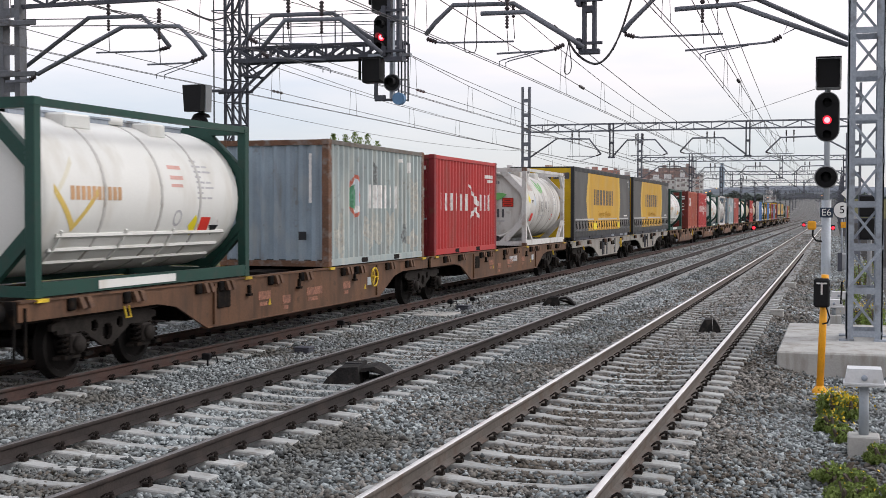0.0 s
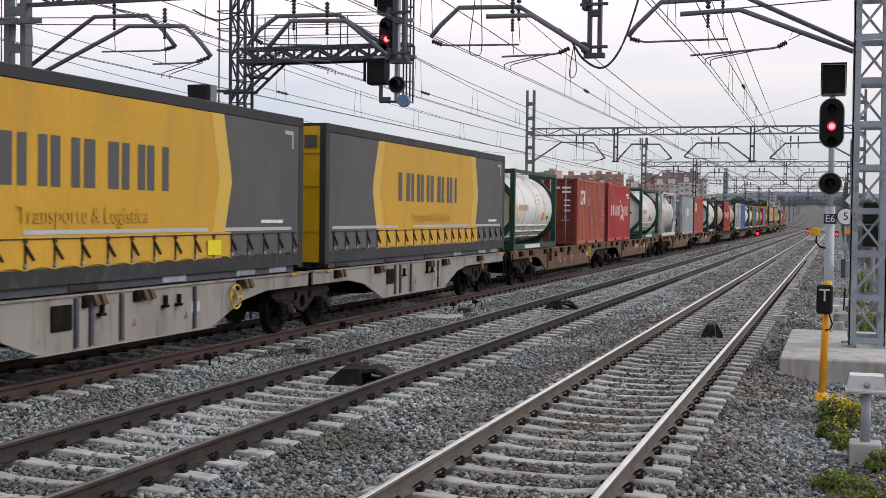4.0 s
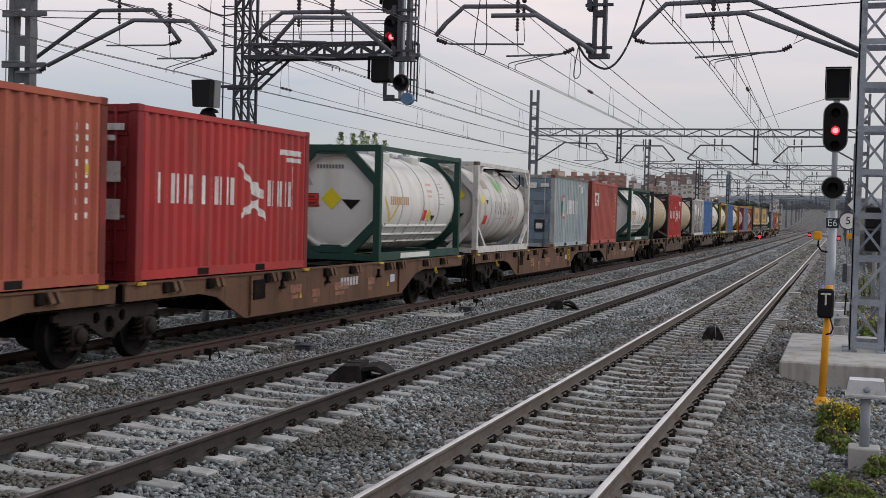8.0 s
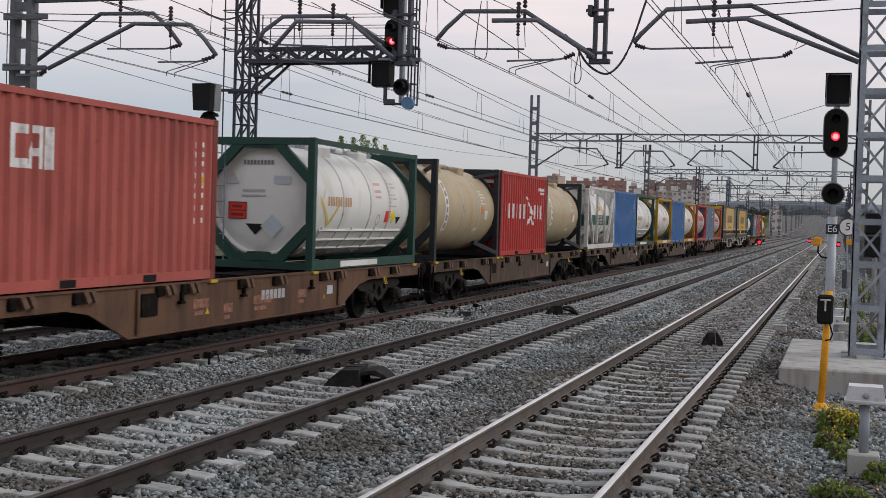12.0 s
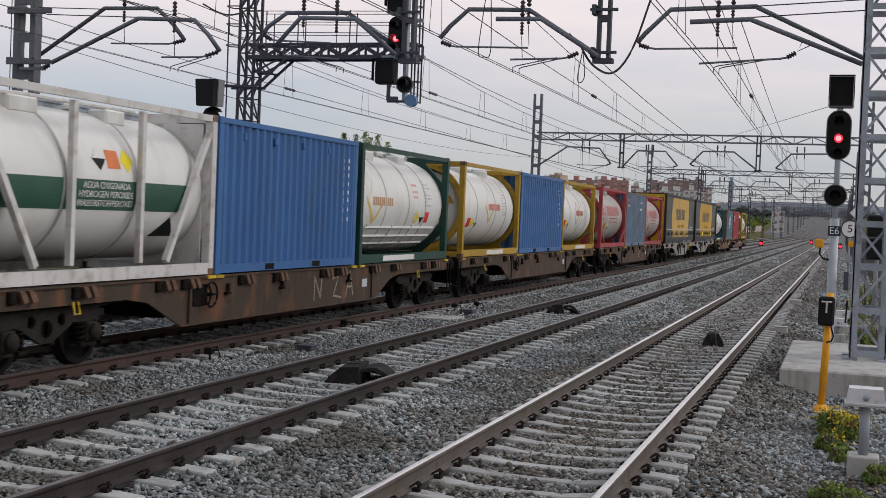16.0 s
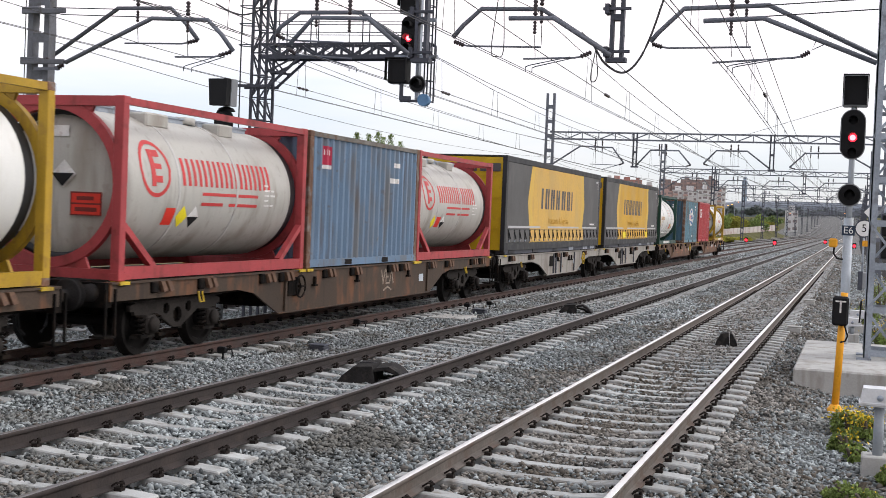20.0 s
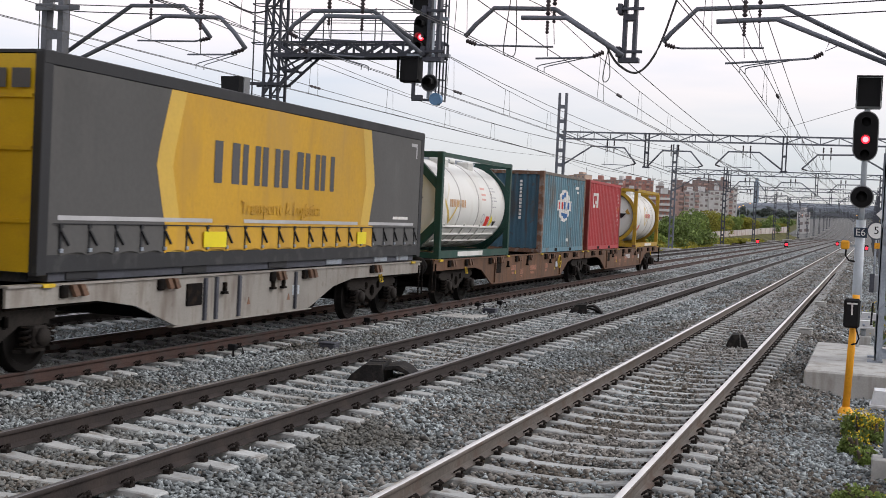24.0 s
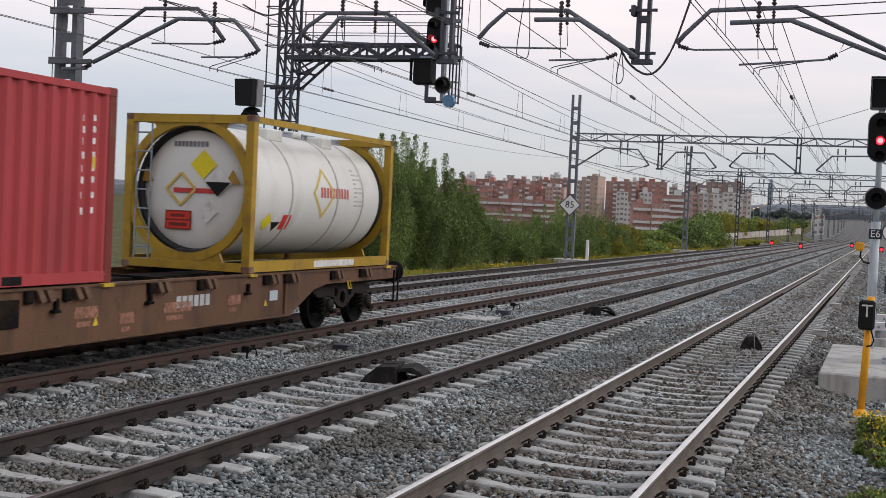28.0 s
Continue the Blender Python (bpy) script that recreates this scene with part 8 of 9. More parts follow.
def cable_head(x, y, label):
    t = thing("cable_head", Matrix.Translation((x, y, -0.28)), label, "cable terminal", "cable terminals")
    part("stake", tube(bmesh.new(), ((0, 0, -0.1), (0, 0, 0.16)), 0.016, 6), M["black"], t)
    part("head", boxes((-0.09, 0.06, -0.05, 0.05, 0.15, 0.25), bev=0.015), M["black"], t)
    part("cable", tube(bmesh.new(), ((0.05, 0, 0.2), (0.14, 0.02, 0.22), (0.17, 0.03, 0.12), (0.08, 0.02, 0.02), (0.2, -0.1, 0.0), (0.5, -0.25, 0.0)), 0.014, 6), M["black"], t)


cable_head(-9.63, 17.84, "black cable terminal on a stake beside the train's track")
cable_head(-9.88, 24.15, "black cable terminal among the ballast")
cable_head(-9.5, 30.7, "pair of black cable terminals by the rail")
cable_head(-9.25, 31.9, "pair of black cable terminals by the rail")


def small_box(x, y, s, label, m):
    t = thing("track_box", Matrix.Translation((x, y, -0.3)), label, "track device", "small track boxes")
    part("case", boxes((-0.16 * s, 0.16 * s, -0.13 * s, 0.13 * s, 0, 0.17 * s), bev=0.02), m, t)
    part("lid", boxes((-0.17 * s, 0.17 * s, -0.14 * s, 0.14 * s, 0.17 * s, 0.2 * s), bev=0.008), m, t)


small_box(-8.9, 20.0, 0.9, "small dark box in the ballast between tracks", M["dark_steel"])
small_box(-8.95, 30.0, 1.0, "small dark box in the ballast further on", M["dark_steel"])
small_box(-1.32, 31.0, 1.0, "small grey box beside the rail", M["concrete"])
small_box(-1.38, 42.6, 1.1, "small grey box beside the rail", M["concrete"])
tagged(part("concrete_slab", boxes((-9.6, -8.75, 27.9, 29.1, -0.4, -0.2), bev=0.015), M["concrete"]), "flat concrete slab set in the ballast", "slab")


def speed_board():
    x, y = -17.35, 70.6
    t = thing("speed_sign", Matrix.Identity(4), "white diamond speed board with black 85 on a mast", "sign")
    bm = bmesh.new()
    r = 0.66
    prism(bm, [(x - r, 3.15), (x, 3.15 - r), (x + r, 3.15), (x, 3.15 + r)], "y", y - 0.04, y - 0.01)
    part("plate", bm, M["dark_steel"], t)
    bm = bmesh.new()
    r = 0.58
    prism(bm, [(x - r, 3.15), (x, 3.15 - r), (x + r, 3.15), (x, 3.15 + r)], "y", y - 0.05, y - 0.038)
    part("face", bm, M["white"], t)
    writing("85", 0.55, M["black"], t, Matrix.Translation((x, y - 0.054, 3.15)) @ pose(0, 0, 0, 90, 0, 0), "black number 85")
    part("bracket", boxes((x - 0.25, x + 0.25, y - 0.012, y + 0.3, 3.5, 3.6), (x - 0.25, x + 0.25, y - 0.012, y + 0.3, 2.7, 2.8)), M["dark_steel"], t)


speed_board()
tagged(part("marker_post", boxes((-16.35, -16.2, 70.9, 71.05, -0.1, 1.15)), M["white"]), "white kilometre post at the foot of a mast", "post")


def whistle_board():
    x, y = 0.31, 60.0
    t = thing("round_sign", Matrix.Identity(4), "round white speed sign with a black 5 on a post", "sign")
    part("post", tube(bmesh.new(), ((x, y, -0.5), (x, y, 2.62)), 0.05, 8), M["galv"], t)
    part("face", lathe(bmesh.new(), [(y - 0.08, 0.0), (y - 0.08, 0.36), (y - 0.05, 0.36), (y - 0.05, 0.0)], "y", 28, smooth=False, origin=(x, 0, 2.37)), M["white"], t)
    part("orange_plate", boxes((x - 0.05, x + 0.27, y - 0.1, y - 0.06, 1.55, 1.82), bev=0.01), M["yellow"], t, "small orange plate")
    part("upper_plate", prism(bmesh.new(), [(x - 0.05, 3.12), (x + 0.2, 2.87), (x + 0.45, 3.12), (x + 0.2, 3.37)], "y", y - 0.08, y - 0.05), M["white"], t, "small white diamond plate")
    part("rim", lathe(bmesh.new(), [(y - 0.09, 0.36), (y - 0.09, 0.42), (y - 0.05, 0.42), (y - 0.05, 0.36), (y - 0.09, 0.36)], "y", 28, smooth=False, origin=(x, 0, 2.37)), M["dark_steel"], t)
    writing("5", 0.5, M["black"], t, Matrix.Translation((x, y - 0.084, 2.37)) @ pose(0, 0, 0, 90, 0, 0), "black number 5")


whistle_board()


def signal_back():
    """Two dark boards one over the other on a post, seen from behind through the mast."""
    x, y = 0.84, 33.0
    t = thing("signal_board", Matrix.Identity(4), "two dark signal boards on a post behind the mast", "railway signal")
    part("post", tube(bmesh.new(), ((x, y + 0.1, -0.5), (x, y + 0.1, 2.75)), 0.06, 10), M["grey_rim"], t)
    for z0, z1 in ((2.16, 2.67), (1.59, 2.09)):
        part("board", boxes((x - 0.24, x + 0.24, y - 0.04, y + 0.04, z0, z1), bev=0.015), M["black"], t)
        part("board_rim", boxes((x - 0.27, x + 0.27, y + 0.041, y + 0.06, z0 - 0.03, z1 + 0.03), bev=0.008), M["dark_steel"], t)


signal_back()


def dwarf_signal(x, y, label):
    t = thing("dwarf_signal", Matrix.Translation((x, y, 0)), label, "railway signal", "far red signals")
    part("post", tube(bmesh.new(), ((0, 0, -0.3), (0, 0, 0.3)), 0.06, 8), M["grey_rim"], t)
    part("case", boxes((-0.22, 0.22, -0.05, 0.2, 0.2, 0.85), bev=0.04), M["black"], t)
    part("lens", lathe(bmesh.new(), [(-0.07, 0.0), (-0.065, 0.17), (-0.05, 0.18)], "y", 16, origin=(0, 0, 0.5)), M["red_glow"], t, "lit red lens")


for x_, y_ in ((-14.6 + 1.0, 165.0), (-11.0 + 2.1, 147.0), (-4.2, 184.0), (-0.2, 150.0)):
    dwarf_signal(x_, y_, "far low signal with a glowing red lens")

# ---- plants ----
def leaves(n, spread, size, seed, lean=0.6, up=0.0):
    """n small leaf quads: spread(rng, n) gives their centres."""
    rng = np.random.default_rng(seed)
    c = spread(rng, n)
    a = rng.normal(size=(n, 3)) + np.array([0, 0, up])
    a /= np.linalg.norm(a, axis=1)[:, None]
    b = np.cross(a, rng.normal(size=(n, 3)))
    b /= np.linalg.norm(b, axis=1)[:, None]
    s = size * rng.uniform(0.6, 1.4, (n, 1))
    v = np.stack([c - a * s, c - b * s * lean, c + a * s, c + b * s * lean], 1).reshape(-1, 3)
    return v, np.arange(4 * n, dtype=np.int32).reshape(-1, 4)


def trunk_bm(h, r, limbs, seed, spread=0.5):
    rng = random.Random(seed)
    bm = bmesh.new()
    tube(bm, ((0, 0, -0.3), (0.05, 0.02, h * 0.4), (0.0, 0.08, h * 0.8)), (r, r * 0.7, r * 0.15), 7)
    for i in range(limbs):
        z = h * (0.12 + 0.5 * i / limbs)
        a = rng.uniform(0, 6.28)
        l = h * spread * rng.uniform(0.25, 0.4) * (1 - 0.5 * i / limbs)
        tube(bm, ((0, 0, z), (l * 0.6 * math.cos(a), l * 0.6 * math.sin(a), z + l * 0.7), (l * math.cos(a), l * math.sin(a), z + l * 1.6)), (r * 0.4, r * 0.22, r * 0.06), 5)
    return bm


def poplar(x, y, z, h, w, seed, label, m="leaf", n=15000):
    """A slim upright tree: many spires of leaves."""
    t = thing("poplar_tree", Matrix.Translation((x, y, z)), label, "tree", "line of poplars")
    part("trunk", trunk_bm(h, 0.16, 9, seed, 0.35), M["bark"], t)
    def spread(rng, n):
        k = 18
        ang, rad = rng.uniform(0, 6.28, k), w * 0.5 * np.sqrt(rng.uniform(0.05, 1, k))
        tops = h * (1.0 - 0.42 * (rad / (w * 0.5)) ** 1.5) * rng.uniform(0.82, 1.0, k)
        tops[0], rad[0] = h, 0.0
        j = rng.integers(0, k, n)
        u = rng.beta(1.6, 0.82, n)
        zz = h * 0.06 + (tops[j] - h * 0.06) * u
        thick = w * 0.13 * np.sin(np.pi * np.clip(0.12 + 0.88 * u, 0, 1)) ** 0.7 + 0.075
        q = rng.normal(size=(n, 2)) * thick[:, None] * 0.75
        cx = np.cos(ang[j]) * rad[j] * (0.5 + 0.5 * u) + q[:, 0]
        cy = np.sin(ang[j]) * rad[j] * (0.5 + 0.5 * u) + q[:, 1]
        return np.stack([cx, cy, zz], 1)
    v, q = leaves(n, spread, 0.052, seed, 0.42, 1.3)
    ob = from_arrays("crown", v, q, M[m])
    ob.parent = t


def shrub(x, y, z, w, h, seed, m, label, n=3000, size=0.14, name="shrub", group="lineside shrubs", d=None):
    """A rounded, uneven bush of leaf clumps on a few stems."""
    t = thing(name, Matrix.Translation((x, y, z)), label, "shrub" if name == "shrub" else "tree", group)
    rng0 = random.Random(seed)
    bm = bmesh.new()
    for i in range(5):
        a = rng0.uniform(0, 6.28)
        tube(bm, ((0, 0, -0.2), (w * 0.15 * math.cos(a), w * 0.15 * math.sin(a), h * 0.4), (w * 0.33 * math.cos(a), w * 0.33 * math.sin(a), h * 0.8)), (0.05 + h * 0.008, 0.04, 0.015), 5)
    part("stem" if name == "shrub" else "trunk", bm, M["bark"], t)
    d = d or w
    def spread(rng, n):
        k = 22
        a, rr = rng.uniform(0, 6.28, k), np.sqrt(rng.uniform(0, 1, k))
        cz = h * rng.uniform(0.25, 0.85, k) * (1 - 0.45 * rr ** 2)
        c = np.stack([np.cos(a) * rr * w * 0.42, np.sin(a) * rr * d * 0.42, cz], 1)
        j = rng.integers(0, k, n)
        p = rng.normal(size=(n, 3))
        p /= np.linalg.norm(p, axis=1)[:, None]
        p *= rng.uniform(0.3, 1, (n, 1)) ** 0.4 * np.array([w * 0.17, d * 0.17, h * 0.18])
        out = c[j] + p
        out[:, 2] = np.maximum(out[:, 2], 0.02)
        return out
    v, q = leaves(n, spread, size, seed)
    ob = from_arrays("crown", v, q, M[m])
    ob.parent = t
    return t


R_ = random.Random(5)
# the poplar belt beyond the outermost track
for i_, (x_, y_, h_, w_) in enumerate(((-24.58, 62, 7.17, 1.5), (-25.53, 63, 7.12, 1.5), (-25.03, 65, 7.24, 1.5), (-24.81, 66, 6.93, 1.4), (-26.64, 68, 7.27, 1.6), (-25.32, 69, 6.23, 1.5), (-23.55, 66, 6.39, 1.3), (-24.51, 70, 5.77, 1.5), (-23.18, 68, 5.53, 1.4), (-23.92, 72, 4.91, 1.6), (-24.48, 75, 4.55, 1.8), (-27.42, 68, 7.05, 1.8), (-25.84, 62, 7.11, 1.6), (-25.62, 60, 6.39, 1.8), (-23.04, 60, 5.72, 2.0), (-22.08, 60, 5.17, 1.9), (-22.01, 63, 4.53, 1.9), (-22.53, 67, 4.09, 1.9), (-23.34, 58, 5.61, 2.0))):
    poplar(x_, y_, -1.2, h_ * 1.08, w_ * 1.1, 40 + i_, "tall slim poplar with dense green leaves", n=21000)
for i_, (x_, y_, w_, h_, m_) in enumerate(((-25.9, 82, 4, 3.4, "leaf"), (-26.1, 86, 4, 3.6, "leaf"), (-26.2, 90, 4.5, 3.3, "leaf_dark"), (-24.3, 88, 4, 3.5, "leaf"), (-23.5, 88, 3.5, 4.0, "leaf"), (-24.1, 94, 3.4, 4.8, "leaf_dark"), (-23.4, 96, 3.6, 4.1, "leaf"), (-22.8, 99, 3.4, 4.2, "leaf"), (-22.5, 101, 3.2, 4.4, "leaf"), (-22.2, 104, 4, 3.6, "leaf"), (-20.9, 84, 3.5, 3.2, "leaf"), (-22.3, 80, 3.2, 2.8, "leaf"), (-23.7, 77, 3, 2.7, "leaf"), (-20.7, 88, 3.2, 3.0, "leaf"), (-20.5, 94, 3, 2.7, "leaf_olive"), (-22.6, 112, 5, 3.4, "leaf_olive"), (-22.9, 122, 6, 2.6, "leaf_dark"), (-22.3, 130, 6, 3.0, "leaf_dark"), (-22.1, 138, 6, 4.2, "leaf"), (-21.9, 146, 6.5, 4.9, "leaf"), (-21.1, 152, 7, 5.4, "leaf"), (-22.6, 160, 7, 5.2, "leaf_dark"), (-24.6, 176, 7, 5.4, "leaf"))):
    if y_ < 110:
        poplar(x_, y_, -1.0, h_ + 0.3, w_ * 0.6, 70 + i_, "young poplar with fresh green leaves", m_, 8000)
        poplar(x_ + 1.2, y_ + 1.5, -1.0, h_ * 0.85, w_ * 0.5, 90 + i_, "young poplar with fresh green leaves", m_, 6000)
        continue
    shrub(x_, y_, -1.0, w_, h_, 70 + i_, m_, "dense green shrub on the railway bank", 11000 if y_ < 120 else 6000, 0.075 if y_ < 120 else 0.14)
for i_ in range(16):
    shrub(-20.3 - R_.uniform(0, 2.0), 128 + i_ * 7.5, -0.5, R_.uniform(3, 4.5), R_.uniform(0.7, 1.2), 110 + i_, "leaf_olive", "low olive-yellow bush along the verge", 1300, 0.16, d=6.5)
for i_, (x_, y_, w_, h_, m_) in enumerate(((-27.6, 205, 6, 5.2, "leaf"), (-28.6, 240, 8, 6.0, "leaf_olive"), (-28.0, 262, 7, 5.2, "leaf_dark"), (-26.2, 288, 7, 4.6, "leaf_olive"), (-24.6, 312, 8, 4.4, "leaf"), (-23.4, 340, 8, 4.0, "leaf_olive"))):
    shrub(x_, y_, 0.3, w_, h_, 270 + i_, m_, "rounded green tree behind the boundary wall", 6000, 0.15, "tree", "trees behind the wall")
for i_ in range(11):
    y_ = 330 + i_ * 24
    shrub(bend(y_) - 34 - R_.uniform(0, 14), y_, rise(y_) - 0.8, R_.uniform(7, 12), R_.uniform(5, 8), 140 + i_, ("leaf_dark", "leaf", "leaf_olive")[i_ % 3], "far roadside tree with rounded crown", 1600, 0.42, "tree", "far trees")


for i_ in range(22):
    x_ = -150 + i_ * 10 + R_.uniform(-3, 3)
    y_ = 1030 + R_.uniform(-20, 90)
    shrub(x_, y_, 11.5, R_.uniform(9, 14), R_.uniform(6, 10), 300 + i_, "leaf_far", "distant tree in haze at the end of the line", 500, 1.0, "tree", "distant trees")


def verge_grass():
    """Grass and yellow flowers along the outer edge of the bed."""
    rng = np.random.default_rng(3)
    n = 26000
    y = 42 + 120 * rng.uniform(0, 1, n) ** 1.3
    x = -17.7 - 4.2 * rng.uniform(0, 1, n) ** 1.2
    z = np.interp(x, [p[0] for p in PROFILE], [p[1] for p in PROFILE])
    h = rng.uniform(0.12, 0.5, n) * (0.6 + 0.5 * np.sin(y * 0.7) * np.sin(x * 1.3 + y * 0.23))
    dx, dy = rng.normal(0, 0.08, n), rng.normal(0, 0.08, n)
    w = rng.uniform(0.015, 0.04, n)
    v = np.stack([np.stack([x - w, y, z - 0.05], 1), np.stack([x + w, y, z - 0.05], 1), np.stack([x + w * 0.4 + dx, y + dy, z + h], 1), np.stack([x - w * 0.4 + dx, y + dy, z + h], 1)], 1).reshape(-1, 3)
    tagged(from_arrays("verge_grass", v, np.arange(4 * n, dtype=np.int32).reshape(-1, 4), M["leaf_olive"]), "rough grass along the outer edge of the line", "grass", kind="stuff")
    n = 5000
    y = 44 + 110 * rng.uniform(0, 1, n)
    keep = np.sin(y * 0.33) + 0.6 * np.sin(y * 1.1) > 0.1
    y = y[keep]
    x = -17.9 - 2.2 * rng.uniform(0, 1, len(y))
    z = np.interp(x, [p[0] for p in PROFILE], [p[1] for p in PROFILE]) + rng.uniform(0.1, 0.4, len(y))
    c = np.stack([x, y, z], 1)
    v, q = leaves(len(c), lambda r, k: c, 0.04, 9, 1.0)
    tagged(from_arrays("verge_flowers", v, q, M["flower"]), "small yellow flowers in the verge", "flowers", kind="stuff")


verge_grass()


def weed(x, y, w, h, seed, flowers):
    t = shrub(x, y, -0.5, w, h, seed, "leaf_dark", "leafy green weed with yellow flowers in the gravel", 1300, 0.024, "weed", "weeds in the gravel")
    t["category"] = "weed"
    rng = np.random.default_rng(seed)
    c = np.stack([rng.normal(0, w * 0.25, flowers), rng.normal(0, w * 0.25, flowers), h * rng.uniform(0.55, 1.0, flowers)], 1)
    v, q = leaves(flowers, lambda r, k: c, 0.015, seed + 1, 1.0)
    ob = from_arrays("flower_heads", v, q, M["flower"])
    ob.parent = t
    tagged(ob, kind="stuff")


for i_, (x_, y_, w_, h_, f_) in enumerate(((0.02, 17.3, 0.5, 0.42, 170), (0.22, 16.9, 0.45, 0.4, 220), (-0.02, 16.0, 0.4, 0.3, 60), (0.1, 15.3, 0.35, 0.25, 12), (0.06, 12.9, 0.5, 0.3, 6), (0.24, 12.6, 0.4, 0.26, 4), (0.12, 11.9, 0.5, 0.3, 5),
                                      (0.5, 14.1, 0.35, 0.28, 10), (0.5, 12.4, 0.3, 0.2, 4), (0.6, 30.0, 0.6, 0.7, 60), (0.85, 27.8, 0.6, 0.9, 90), (0.4, 38.0, 0.8, 0.8, 60), (0.9, 46.0, 1.2, 1.2, 120))):
    weed(x_, y_, w_, h_, 200 + i_, f_)


# ---- town and distance ----
def block(x, y, w, d, z0, floors, m, turn, label, bays, roof_m="roof", white_bands=False, fh=3.0, setback=0.0):
    """A block of flats: walls, floor bands, a window in each bay, parapet and roof huts."""
    t = thing("apartment_block", Matrix.Translation((x, y, z0)) @ pose(0, 0, 0, 0, 0, turn), label, "building", "far apartment blocks")
    h = floors * fh
    rng = random.Random(int(x * 7 + y))
    n = max(1, round(w / 6.5))
    bm, bm2, bm3 = bmesh.new(), bmesh.new(), bmesh.new()
    for i in range(n):
        # each stairwell steps a little in height and depth
        xa, xb = -w / 2 + w * i / n, -w / 2 + w * (i + 1) / n
        top = h - fh * rng.choice((0, 0, 0, 1, 1, 2)) if n > 1 and not white_bands else h
        front = -d / 2 + (rng.uniform(0, 2.2) if n > 1 else 0)
        part("wall", boxes((xa, xb, front, d / 2, -6, top)), M[m], t)
        part("roof", boxes((xa - 0.1, xb + 0.1, front - 0.2, d / 2, top, top + 0.35)), M[roof_m] if rng.random() < 0.5 else M[m], t)
        hx = (xa + xb) / 2 + rng.uniform(-1, 1)
        if rng.random() < 0.8:
            part("roof_hut", boxes((hx - rng.uniform(0.9, 1.8), hx + rng.uniform(0.9, 1.8), -3, 3, top + 0.35, top + rng.uniform(1.4, 3.2))), M["render_white"] if rng.random() < 0.5 else M[m], t)
        if rng.random() < 0.6:
            part("antenna", boxes((hx + 1.9, hx + 2.05, 0, 0.15, top + 0.3, top + rng.uniform(2.5, 4.5))), M["galv_far"], t)
        bays_here = max(2, round((xb - xa) / 2.3))
        bw = (xb - xa) / bays_here
        pale = rng.randrange(bays_here)
        for f in range(round(top / fh)):
            z = f * fh + 0.95
            for k in range(bays_here):
                cx = xa + bw * (k + 0.5)
                if k == pale and not white_bands:
                    box(bm3, cx - bw * 0.48, cx + bw * 0.48, front - 0.9, front + 0.02, z - 0.75, z + 0.35)
                    box(bm, cx - bw * 0.4, cx + bw * 0.4, front - 0.05, front + 0.02, z + 0.35, z + 1.5)
                elif rng.random() < 0.85:
                    box(bm, cx - bw * 0.26, cx + bw * 0.26, front - 0.05, front + 0.02, z, z + 1.25)
            if white_bands and f % 2 == 0 or white_bands and rng.random() < 0.6:
                part("balcony_band", boxes((xa + 0.2, xb - 0.2, front - 1.1, front - 0.02, f * fh, f * fh + 1.2)), M["render_white"], t)
    for f in range(floors - 2):
        for b in range(max(2, int(d / 4))):
            cy, z = -d / 2 + 2.5 + 3.4 * b, f * fh + 1.0
            if cy < d / 2 - 0.8:
                box(bm2, w / 2 - 0.05, w / 2 + 0.06, cy - 0.6, cy + 0.6, z, z + 1.3)
    tagged(part("balconies", bm3, M["render_white"] if rng.random() < 0.5 else M["render_pink"], t), kind="stuff")
    tagged(part("windows", bm, M["pane"], t), kind="stuff")
    tagged(part("side_windows", bm2, M["pane"], t), kind="stuff")
    return t


